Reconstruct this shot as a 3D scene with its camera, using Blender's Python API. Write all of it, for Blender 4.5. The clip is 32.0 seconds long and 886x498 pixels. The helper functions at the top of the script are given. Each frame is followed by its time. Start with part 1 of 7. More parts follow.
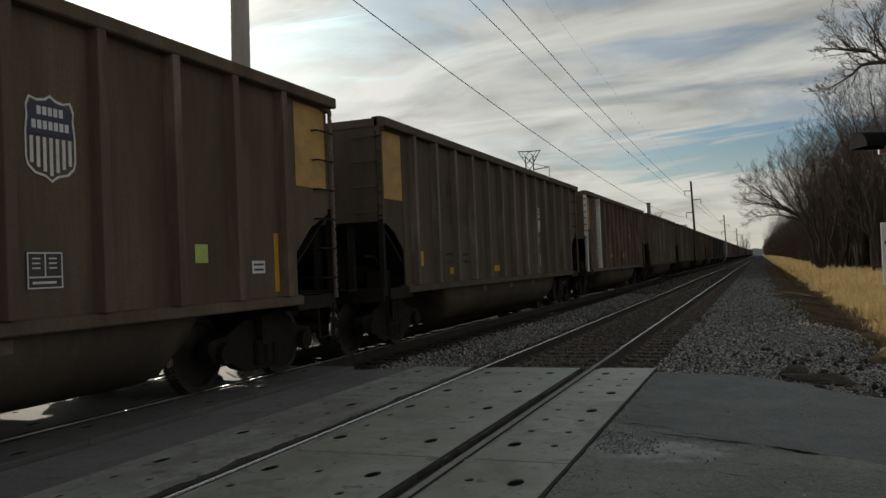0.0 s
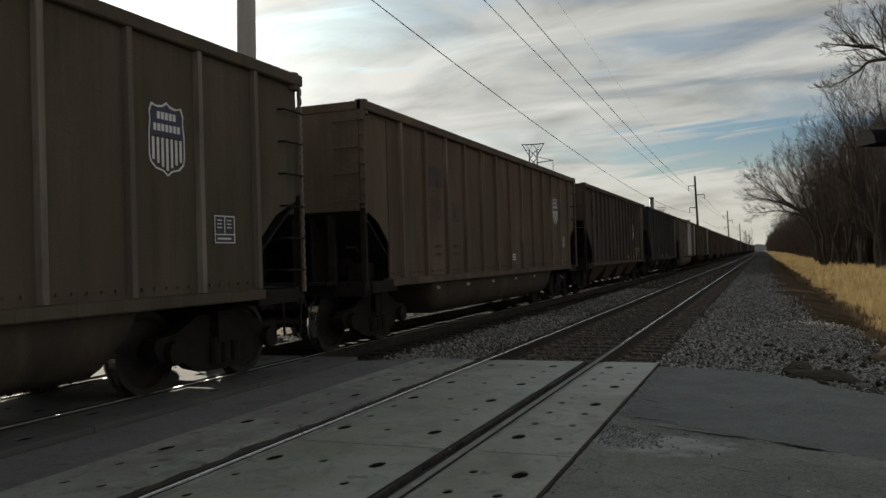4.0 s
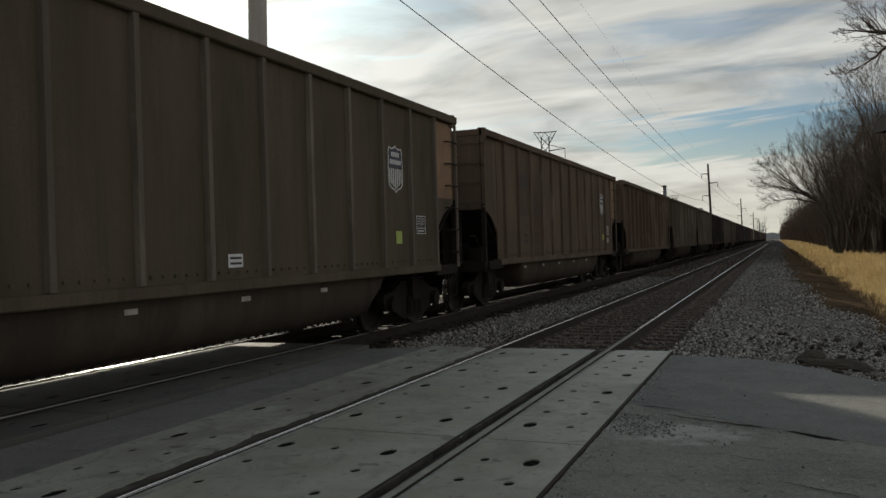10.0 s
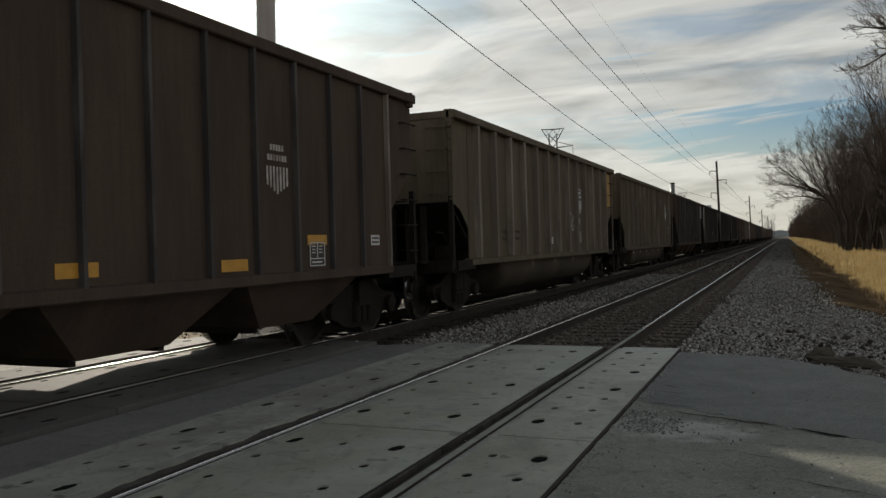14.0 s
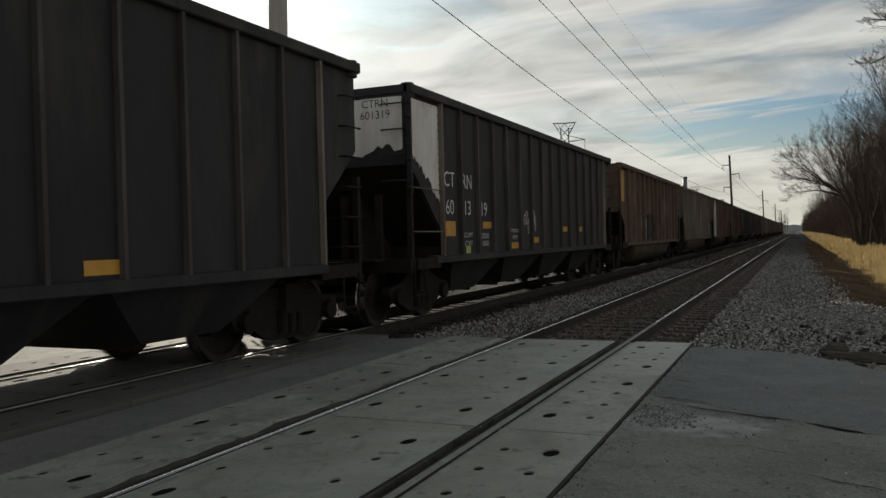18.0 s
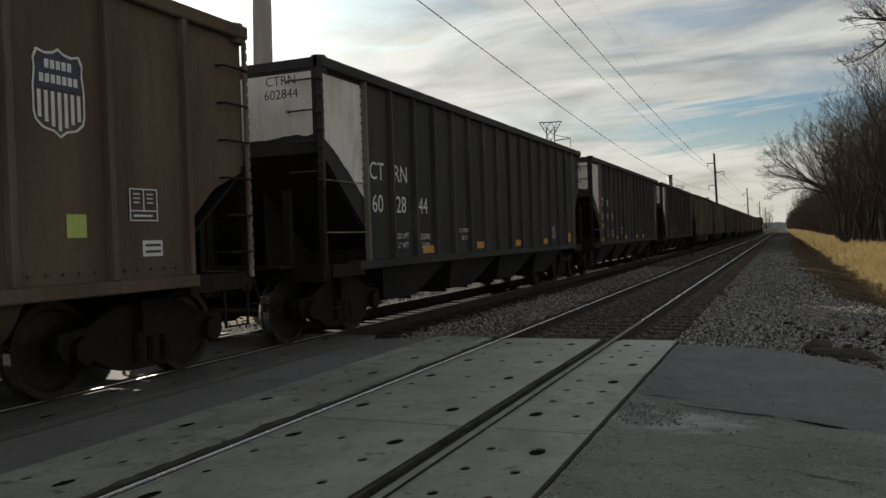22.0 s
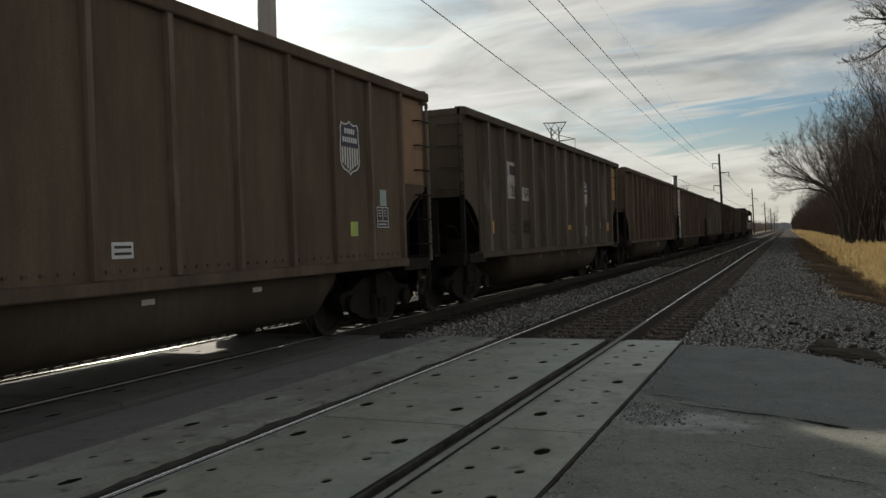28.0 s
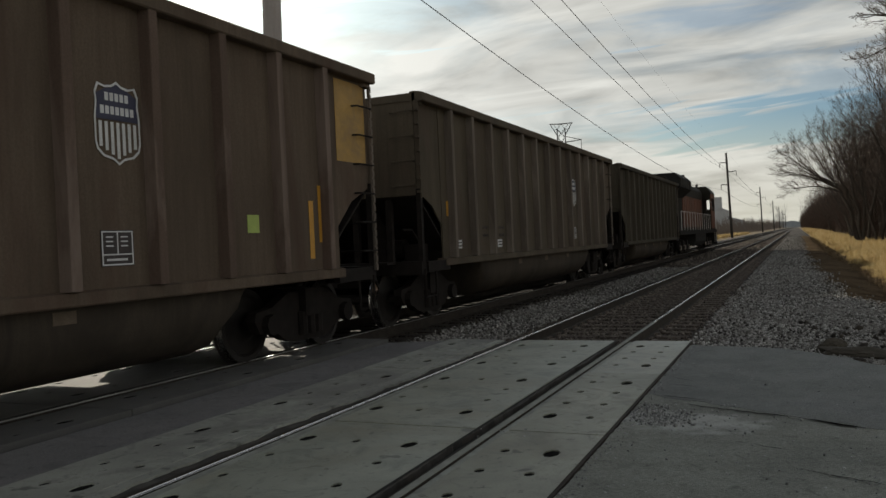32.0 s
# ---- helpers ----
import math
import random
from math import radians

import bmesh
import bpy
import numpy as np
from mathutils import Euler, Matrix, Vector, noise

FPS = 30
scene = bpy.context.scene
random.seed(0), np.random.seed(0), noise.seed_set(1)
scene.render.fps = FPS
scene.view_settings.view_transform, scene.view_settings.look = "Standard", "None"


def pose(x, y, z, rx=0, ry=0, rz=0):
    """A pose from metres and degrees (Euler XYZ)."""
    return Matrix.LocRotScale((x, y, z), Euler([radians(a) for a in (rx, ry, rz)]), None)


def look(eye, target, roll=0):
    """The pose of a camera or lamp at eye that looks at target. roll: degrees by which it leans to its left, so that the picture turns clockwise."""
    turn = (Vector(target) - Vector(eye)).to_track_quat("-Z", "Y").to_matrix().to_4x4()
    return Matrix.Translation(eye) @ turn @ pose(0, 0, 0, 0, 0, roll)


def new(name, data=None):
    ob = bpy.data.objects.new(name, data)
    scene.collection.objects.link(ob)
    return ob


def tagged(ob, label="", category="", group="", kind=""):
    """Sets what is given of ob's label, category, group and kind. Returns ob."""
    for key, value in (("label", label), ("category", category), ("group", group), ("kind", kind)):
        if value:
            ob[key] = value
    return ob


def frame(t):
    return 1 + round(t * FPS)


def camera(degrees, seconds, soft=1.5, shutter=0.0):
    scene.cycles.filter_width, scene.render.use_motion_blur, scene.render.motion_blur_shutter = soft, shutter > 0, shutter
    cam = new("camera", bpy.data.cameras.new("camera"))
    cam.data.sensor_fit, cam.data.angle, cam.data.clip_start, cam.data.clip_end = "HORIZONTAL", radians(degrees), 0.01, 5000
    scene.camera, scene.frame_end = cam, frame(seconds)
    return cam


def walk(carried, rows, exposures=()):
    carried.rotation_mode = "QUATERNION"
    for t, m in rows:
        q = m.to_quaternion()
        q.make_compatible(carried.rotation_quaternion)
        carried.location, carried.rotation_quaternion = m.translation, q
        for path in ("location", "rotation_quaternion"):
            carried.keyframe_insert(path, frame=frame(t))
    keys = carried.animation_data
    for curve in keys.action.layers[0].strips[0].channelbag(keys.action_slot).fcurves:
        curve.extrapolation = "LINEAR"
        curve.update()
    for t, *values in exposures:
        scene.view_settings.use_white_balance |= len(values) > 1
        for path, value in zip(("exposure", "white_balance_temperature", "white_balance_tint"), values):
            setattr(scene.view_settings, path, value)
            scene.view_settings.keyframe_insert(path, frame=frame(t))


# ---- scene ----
cam = camera(57.4, 32.0)

PATH = [
    (0, (2.091, -10.492, 1.381), (1.363, -8.63, 1.425), -2.4),
    (0.5, (2.081, -10.503, 1.382), (1.362, -8.637, 1.422), -2.1),
    (1, (2.08, -10.495, 1.378), (1.375, -8.624, 1.413), -1.9),
    (1.5, (2.077, -10.503, 1.377), (1.377, -8.63, 1.41), -1.8),
    (2, (2.068, -10.496, 1.377), (1.357, -8.627, 1.41), -1.8),
    (2.5, (2.065, -10.505, 1.38), (1.345, -8.64, 1.416), -1.8),
    (3, (2.063, -10.504, 1.38), (1.336, -8.642, 1.416), -1.7),
    (3.5, (2.064, -10.507, 1.382), (1.33, -8.647, 1.413), -1.7),
    (5.5, (2.056, -10.487, 1.375), (1.322, -8.627, 1.387), -1.7),
    (6, (2.055, -10.484, 1.37), (1.309, -8.628, 1.38), -1.6),
    (6.5, (2.059, -10.487, 1.375), (1.314, -8.631, 1.385), -1.7),
    (7, (2.067, -10.495, 1.373), (1.312, -8.643, 1.386), -1.9),
    (7.5, (2.062, -10.463, 1.382), (1.298, -8.615, 1.392), -1.8),
    (8, (2.065, -10.463, 1.378), (1.304, -8.613, 1.383), -1.9),
    (8.5, (2.065, -10.457, 1.377), (1.306, -8.606, 1.377), -2.0),
    (9, (2.066, -10.5, 1.369), (1.303, -8.651, 1.371), -1.8),
    (9.5, (2.06, -10.493, 1.378), (1.302, -8.642, 1.373), -1.7),
    (10, (2.055, -10.479, 1.375), (1.293, -8.63, 1.372), -1.7),
    (10.5, (2.055, -10.477, 1.374), (1.289, -8.63, 1.363), -1.7),
    (11, (2.053, -10.467, 1.367), (1.295, -8.617, 1.356), -1.6),
    (11.5, (2.059, -10.481, 1.375), (1.308, -8.628, 1.363), -1.6),
    (12, (2.066, -10.491, 1.376), (1.288, -8.649, 1.376), -1.7),
    (12.5, (2.055, -10.48, 1.373), (1.286, -8.634, 1.375), -1.7),
    (13, (2.051, -10.482, 1.37), (1.279, -8.637, 1.379), -1.6),
    (13.5, (2.057, -10.495, 1.377), (1.285, -8.65, 1.38), -1.7),
    (14, (2.051, -10.488, 1.371), (1.272, -8.646, 1.361), -1.6),
    (14.5, (2.047, -10.487, 1.376), (1.258, -8.649, 1.381), -1.5),
    (16.5, (2.056, -10.481, 1.373), (1.269, -8.643, 1.361), -1.7),
    (17, (2.05, -10.488, 1.371), (1.257, -8.652, 1.353), -1.6),
    (17.5, (2.045, -10.488, 1.373), (1.25, -8.652, 1.36), -1.6),
    (18, (2.043, -10.485, 1.368), (1.238, -8.654, 1.344), -1.5),
    (18.5, (2.048, -10.489, 1.372), (1.214, -8.672, 1.34), -1.5),
    (19, (2.056, -10.491, 1.367), (1.244, -8.663, 1.344), -1.7),
    (19.5, (2.055, -10.511, 1.371), (1.227, -8.69, 1.355), -1.6),
    (20, (2.047, -10.519, 1.377), (1.232, -8.693, 1.367), -1.6),
    (20.5, (2.039, -10.513, 1.378), (1.232, -8.683, 1.368), -1.5),
    (21, (2.041, -10.485, 1.371), (1.236, -8.655, 1.361), -1.7),
    (21.5, (2.055, -10.495, 1.371), (1.251, -8.664, 1.351), -1.7),
    (22, (2.056, -10.485, 1.372), (1.281, -8.642, 1.346), -1.9),
    (22.5, (2.052, -10.492, 1.374), (1.294, -8.641, 1.348), -1.9),
    (23, (2.047, -10.483, 1.373), (1.289, -8.633, 1.348), -1.7),
    (23.5, (2.04, -10.477, 1.371), (1.279, -8.627, 1.352), -1.6),
    (24, (2.042, -10.479, 1.371), (1.296, -8.624, 1.357), -1.5),
    (24.5, (2.056, -10.481, 1.373), (1.309, -8.626, 1.348), -1.6),
    (25, (2.066, -10.469, 1.369), (1.305, -8.619, 1.337), -1.9),
    (25.5, (2.067, -10.513, 1.378), (1.304, -8.664, 1.357), -1.9),
    (27.5, (2.074, -10.498, 1.37), (1.301, -8.653, 1.348), -2.3),
    (28, (2.059, -10.494, 1.365), (1.274, -8.655, 1.341), -1.9),
    (28.5, (2.06, -10.494, 1.366), (1.274, -8.656, 1.344), -1.9),
    (29, (2.059, -10.517, 1.369), (1.271, -8.679, 1.346), -2.0),
    (29.5, (2.052, -10.52, 1.371), (1.253, -8.687, 1.346), -1.8),
    (30, (2.056, -10.495, 1.366), (1.258, -8.661, 1.343), -1.9),
    (30.5, (2.058, -10.494, 1.367), (1.252, -8.663, 1.346), -2.3),
    (31, (2.061, -10.509, 1.368), (1.267, -8.673, 1.34), -2.4),
    (31.5, (2.059, -10.51, 1.37), (1.259, -8.677, 1.348), -2.2),
    (32, (2.066, -10.505, 1.372), (1.264, -8.673, 1.355), -2.6),
]
walk(cam, [(t, look(eye, target, roll)) for t, eye, target, roll in PATH], [(0.0, 0.02, 6750, 10.5), (3.5, 0.04, 6750, 10.5), (6.0, 0.18, 6750, 10.5), (32.0, 0.18, 6750, 10.5)])

# world, sun
SUN_EL, SUN_AZ = 20.1, 41.0          # degrees above the horizon, and to the left of the track's direction
sun_dir = Vector((-math.sin(radians(SUN_AZ)) * math.cos(radians(SUN_EL)), math.cos(radians(SUN_AZ)) * math.cos(radians(SUN_EL)), math.sin(radians(SUN_EL))))


class Nodes:
    """Short hand for building a node tree."""

    def __init__(self, tree):
        self.t = tree

    def add(self, kind, links=()):
        n = self.t.nodes.new(kind)
        for socket, value in dict(links).items():
            self.put(n, socket, value)
        return n

    def put(self, n, socket, value):
        if isinstance(value, bpy.types.NodeSocket):
            self.t.links.new(value, n.inputs[socket])
        else:
            n.inputs[socket].default_value = value

    def math(self, op, a, b=0.0, clamp=False):
        n = self.add("ShaderNodeMath", {0: a, 1: b})
        n.operation, n.use_clamp = op, clamp
        return n.outputs[0]

    def vec(self, op, a, b=(0, 0, 0)):
        n = self.add("ShaderNodeVectorMath", {0: a, 1: b})
        n.operation = op
        return n.outputs["Value"] if op == "DOT_PRODUCT" else n.outputs[0]

    def noise(self, vector, scale, detail=4.0, rough=0.55, distortion=0.0):
        return self.add("ShaderNodeTexNoise", {"Vector": vector, "Scale": scale, "Detail": detail, "Roughness": rough, "Distortion": distortion}).outputs["Fac"]

    def ramp(self, fac, stops):
        n = self.add("ShaderNodeValToRGB", {0: fac})
        e = n.color_ramp.elements
        while len(e) < len(stops):
            e.new(0.5)
        for el, (p, c) in zip(e, stops):
            el.position, el.color = p, (c if len(c) == 4 else (*c, 1)) if isinstance(c, tuple) else (c, c, c, 1)
        return n.outputs[0]

    def mix(self, fac, a, b, blend="MIX"):
        n = self.add("ShaderNodeMix")
        n.data_type, n.blend_type = "RGBA", blend
        for i, v in ((0, fac), (6, a), (7, b)):
            self.put(n, i, (*v, 1) if isinstance(v, tuple) and len(v) == 3 else v)
        return n.outputs[2]


world = bpy.data.worlds.new("sky")
scene.world = world
world.use_nodes = True
w = Nodes(world.node_tree)
world.node_tree.nodes.clear()
sky_dir = w.add("ShaderNodeTexCoord").outputs["Generated"]
sky = w.add("ShaderNodeTexSky")
sky.sky_type, sky.sun_disc, sky.sun_elevation, sky.sun_rotation = "NISHITA", False, radians(SUN_EL), radians(-SUN_AZ)
sky.air_density, sky.dust_density, sky.ozone_density = 1.0, 2.0, 1.0
nishita = sky.outputs[0]
axes = w.add("ShaderNodeSeparateXYZ", {0: sky_dir})
up = w.math("MAXIMUM", axes.outputs[2], 0.0)
flat = w.math("ADD", up, 0.20)
plane = w.add("ShaderNodeCombineXYZ", {0: w.math("DIVIDE", axes.outputs[0], flat), 1: w.math("DIVIDE", axes.outputs[1], flat), 2: 0.0}).outputs[0]
turned = w.add("ShaderNodeMapping", {"Vector": plane, "Rotation": (0, 0, radians(-40)), "Scale": (0.8, 1.5, 1.0), "Location": (3.1, 0.7, 0.0)}).outputs[0]
sheet = w.noise(turned, 0.95, 8.0, 0.56, 1.3)
puffs = w.noise(turned, 2.1, 6.0, 0.52, 0.8)
streaks = w.noise(w.add("ShaderNodeCombineXYZ", {0: w.math("MULTIPLY", axes.outputs[0], 3.4), 1: w.math("MULTIPLY", axes.outputs[2], 44.0), 2: 0.4}).outputs[0], 1.0, 4.0, 0.45, 0.6)
fine_streaks = w.noise(w.add("ShaderNodeCombineXYZ", {0: w.math("MULTIPLY", axes.outputs[0], 5.0), 1: w.math("ADD", w.math("MULTIPLY", axes.outputs[2], 70.0), w.math("MULTIPLY", axes.outputs[0], -9.0)), 2: 2.7}).outputs[0], 1.0, 3.0, 0.5, 0.9)
# a long torn gap of blue low over the line
ahead = w.math("GREATER_THAN", axes.outputs[1], 0.05)
across = w.math("DIVIDE", w.math("ADD", w.math("DIVIDE", axes.outputs[0], w.math("MAXIMUM", axes.outputs[1], 0.05)), -0.02), 0.23)
tilted = w.math("DIVIDE", w.math("SUBTRACT", w.math("SUBTRACT", up, 0.120), w.math("MULTIPLY", across, 0.012)), 0.040)
gap = w.math("MULTIPLY", w.math("MAXIMUM", w.math("SUBTRACT", 1.0, w.math("ADD", w.math("MULTIPLY", across, across), w.math("MULTIPLY", tilted, tilted))), 0.0), ahead)
cover = w.math("SUBTRACT", w.math("ADD", w.math("MULTIPLY", sheet, 0.75), w.math("MULTIPLY", puffs, 0.25)), w.math("MULTIPLY", gap, 0.10))
# cloud everywhere but in some torn gaps; whiter towards the horizon
cloud = w.ramp(w.math("ADD", cover, w.math("MULTIPLY", w.math("SUBTRACT", 0.10, up), 0.25)), [(0.36, 0.45), (0.43, 0.8), (0.52, 1.0)])
torn = w.ramp(w.math("ADD", w.math("MULTIPLY", gap, 0.80), w.math("ADD", w.math("MULTIPLY", w.math("SUBTRACT", streaks, 0.5), 1.2), w.math("MULTIPLY", w.math("SUBTRACT", fine_streaks, 0.5), 2.0))), [(0.28, 0.0), (0.60, 0.95)])
cloud = w.math("MULTIPLY", cloud, w.math("SUBTRACT", 1.0, torn))
near_sun = w.math("MAXIMUM", w.vec("DOT_PRODUCT", sky_dir, tuple(sun_dir)), 0.0)
glow = w.math("ADD", w.math("MULTIPLY", w.math("POWER", near_sun, 110.0), 1.3), w.math("MULTIPLY", w.math("POWER", near_sun, 12.0), 0.20))
thick = w.ramp(w.math("ADD", w.math("MULTIPLY", puffs, 0.86), w.math("MULTIPLY", streaks, 0.14)), [(0.36, 0.62), (0.47, 0.92), (0.62, 1.24)])
zenith = w.math("SUBTRACT", 1.07, w.math("MULTIPLY", w.math("POWER", up, 1.6), 0.70))
cloud_light = w.math("MULTIPLY", w.math("MULTIPLY", w.math("ADD", glow, 0.46), thick), zenith)
cloud_colour = w.mix(1.0, w.mix(w.math("MULTIPLY", glow, 0.9, True), (0.97, 1.0, 0.965), (1.03, 1.0, 0.93)), cloud_light, "MULTIPLY")
low = w.ramp(up, [(0.0, 1.0), (0.13, 0.0)])
blue = w.mix(1.0, nishita, (0.029, 0.043, 0.057), "MULTIPLY")
sky_mix = w.mix(cloud, blue, cloud_colour)
sky_mix = w.mix(w.math("MULTIPLY", low, 0.75), sky_mix, (0.56, 0.55, 0.475))
back = w.add("ShaderNodeBackground", {"Color": sky_mix, "Strength": 1.07})
w.t.links.new(back.outputs[0], w.add("ShaderNodeOutputWorld").inputs[0])

sun = new("sun", bpy.data.lights.new("sun", "SUN"))
sun.data.energy, sun.data.angle, sun.data.color = 3.6, radians(0.7), (1.0, 0.93, 0.80)
sun.matrix_world = look(sun_dir * 100, (0, 0, 0))


# ---- materials ----
def material(name, base, rough=0.7, metal=0.0, tone=0.25, scale=3.0, fine=60.0, bump=0.15, bump_depth=0.004, streak=None, second=None, spot=None, world_space=False, dust=None, flecks=0.0, gloss=None):
    """Paint, stone or metal: two scales of variation, fine relief; second: another colour in stains; streak: stretch of the stains along z."""
    m = bpy.data.materials.new(name)
    m.use_nodes = True
    n = Nodes(m.node_tree)
    m.node_tree.nodes.clear()
    co = n.add("ShaderNodeTexCoord").outputs["Object"]
    if not world_space:
        shift = n.math("MULTIPLY", n.add("ShaderNodeObjectInfo").outputs["Random"], 37.0)
        co = n.vec("ADD", co, n.add("ShaderNodeCombineXYZ", {0: shift, 1: shift, 2: shift}).outputs[0])
    if streak:
        co_big = n.add("ShaderNodeMapping", {"Vector": co, "Scale": (1, 1, streak)}).outputs[0]
    else:
        co_big = co
    big = n.noise(co_big, scale, 5.0, 0.6, 0.3)
    small = n.noise(co, fine, 4.0, 0.65)
    dark = tuple(c * (1 - tone) for c in base)
    light = tuple(min(1, c * (1 + tone)) for c in base)
    col = n.mix(n.ramp(big, [(0.3, 0.0), (0.7, 1.0)]), dark, light)
    col = n.mix(n.math("MULTIPLY", n.ramp(small, [(0.35, 1.0), (0.6, 0.0)]), 0.35), col, tuple(c * 0.55 for c in base))
    if second:
        if streak:
            # thin drips of grime and dust down the sheet
            drip = n.noise(n.add("ShaderNodeMapping", {"Vector": co, "Scale": (1, 1, 0.045)}).outputs[0], 16.0, 5.0, 0.7)
            col = n.mix(n.ramp(drip, [(0.34, 0.24), (0.5, 0.0)]), col, tuple(c * 0.45 for c in base))
            col = n.mix(n.ramp(drip, [(0.56, 0.0), (0.74, 0.16)]), col, tuple(min(1, c * 1.9) for c in base))
        patch = n.noise(co_big, scale * 0.6, 6.0, 0.65, 0.8)
        col = n.mix(n.ramp(patch, [(0.5, 0.0), (0.66, 0.8)]), col, second)
    if spot:
        cell = n.add("ShaderNodeTexVoronoi", {"Vector": co, "Scale": spot})
        grey = n.add("ShaderNodeSeparateXYZ", {0: cell.outputs["Color"]}).outputs[0]
        col = n.mix(0.75 if spot < 50 else 0.40, col, n.mix(grey, tuple(c * 0.45 for c in base), tuple(min(1, c * 1.6) for c in base)))
        height = n.math("ADD", n.math("MULTIPLY", cell.outputs["Distance"], -1.0), small)
    else:
        height = n.math("ADD", n.math("MULTIPLY", big, 0.4), small)
    if flecks:
        # small dark spots and cloudy stains of grease and rubber
        spots = n.noise(co, 13.0, 3.0, 0.75, 0.3)
        col = n.mix(n.ramp(spots, [(0.60, 0.0), (0.70, flecks)]), col, tuple(c * 0.3 for c in base))
        cloudy = n.noise(co, 2.6, 6.0, 0.7, 1.2)
        col = n.mix(n.ramp(cloudy, [(0.50, 0.0), (0.64, flecks)]), col, tuple(c * 0.55 for c in base))
        drops = n.noise(co, 5.0, 2.0, 0.5, 0.2)
        col = n.mix(n.ramp(drops, [(0.68, 0.0), (0.72, flecks)]), col, tuple(c * 0.3 for c in base))
    if dust:
        # a pale patch of trodden dust of its own shape, and dark tar flecks
        x, y, rx, ry = dust
        off = n.vec("MULTIPLY", n.vec("SUBTRACT", co, (x, y, 0)), (1 / rx, 1 / ry, 0))
        near = n.math("SUBTRACT", 1.0, n.vec("DOT_PRODUCT", off, off))
        patch = n.math("ADD", n.math("MULTIPLY", near, 0.75), n.math("MULTIPLY", n.math("SUBTRACT", n.noise(co, 6.0, 6.0, 0.7), 0.5), 2.2))
        col = n.mix(n.math("MULTIPLY", n.ramp(patch, [(0.1, 0.0), (0.7, 0.8)]), n.ramp(near, [(-0.0, 0.0), (0.25, 1.0)])), col, (0.48, 0.475, 0.44))
        fleck = n.noise(co, 9.0, 3.0, 0.7, 0.4)
        col = n.mix(n.ramp(fleck, [(0.60, 0.0), (0.70, 0.6)]), col, tuple(c * 0.35 for c in base))
        scuff = n.noise(n.add("ShaderNodeMapping", {"Vector": co, "Rotation": (0, 0, -0.3), "Scale": (0.8, 2.6, 1.0)}).outputs[0], 1.6, 5.0, 0.65)
        col = n.mix(n.ramp(scuff, [(0.48, 0.0), (0.72, 0.35)]), col, tuple(c * 0.55 for c in base))
    r = n.math("ADD", n.math("MULTIPLY", small, 0.25), rough - 0.12, True)
    relief = n.add("ShaderNodeBump", {"Strength": bump, "Distance": bump_depth, "Height": height}).outputs[0]
    b = n.add("ShaderNodeBsdfPrincipled", {"Base Color": col, "Roughness": r, "Metallic": metal, "Normal": relief, "Specular IOR Level": gloss if gloss is not None else 0.5 if rough < 0.7 else 0.18})
    n.t.links.new(b.outputs[0], n.add("ShaderNodeOutputMaterial").inputs[0])
    return m


def lamp_material(name, colour, strength):
    m = bpy.data.materials.new(name)
    m.use_nodes = True
    b = m.node_tree.nodes["Principled BSDF"]
    b.inputs["Base Color"].default_value = (*colour, 1)
    b.inputs["Emission Color"].default_value = (*colour, 1)
    b.inputs["Emission Strength"].default_value = strength
    return m


STEEL_BODY = [
    material("dusty_aluminium", (0.100, 0.081, 0.058), 0.8, 0.0, 0.3, 1.6, 40, 0.4, 0.012, 0.22, (0.105, 0.075, 0.058)),
    material("brown_grey_body", (0.126, 0.094, 0.069), 0.82, 0.0, 0.32, 1.4, 40, 0.4, 0.012, 0.25, (0.09, 0.056, 0.042)),
    material("weathered_silver", (0.122, 0.102, 0.074), 0.78, 0.0, 0.28, 1.8, 45, 0.4, 0.012, 0.2, (0.14, 0.105, 0.082)),
    material("dark_olive_body", (0.070, 0.060, 0.044), 0.82, 0.0, 0.3, 1.5, 40, 0.4, 0.012, 0.25, (0.05, 0.043, 0.033)),
]
RIB_STEEL = [
    material("rib_aluminium", (0.14, 0.113, 0.092), 0.78, 0.0, 0.2, 2.2, 45, 0.2, 0.004, 0.2, (0.25, 0.21, 0.175)),
    material("rib_brown_grey", (0.128, 0.089, 0.069), 0.78, 0.0, 0.22, 2.2, 45, 0.2, 0.004, 0.2, (0.23, 0.175, 0.145)),
    material("rib_silver", (0.174, 0.143, 0.12), 0.78, 0.0, 0.2, 2.2, 45, 0.2, 0.004, 0.2, (0.30, 0.26, 0.22)),
    material("rib_olive", (0.085, 0.074, 0.056), 0.8, 0.0, 0.2, 2.2, 45, 0.2, 0.004, 0.2, (0.11, 0.095, 0.075)),
]
HOPPER_BODY = material("black_hopper_paint", (0.026, 0.025, 0.027), 0.68, 0.0, 0.3, 1.5, 45, 0.2, 0.004, 0.25, (0.052, 0.046, 0.045), gloss=0.3)
HOPPER_RIB = material("hopper_rib_paint", (0.052, 0.047, 0.047), 0.68, 0.0, 0.3, 2.2, 45, 0.2, 0.004, 0.25, (0.11, 0.10, 0.095), gloss=0.3)
HOPPER_BROWN = material("dark_brown_hopper_paint", (0.078, 0.056, 0.043), 0.8, 0.0, 0.28, 1.5, 45, 0.2, 0.004, 0.25, (0.08, 0.055, 0.045))
# near-black iron of trucks, couplers, end frames and slope sheets
TRUCK_IRON = material("near_black_cast_iron", (0.020, 0.016, 0.014), 0.8, 0.1, 0.35, 6, 80, 0.4, 0.004)
WHEEL_IRON = material("wheel_steel", (0.020, 0.016, 0.014), 0.6, 0.3, 0.3, 6, 60, 0.2, 0.002)
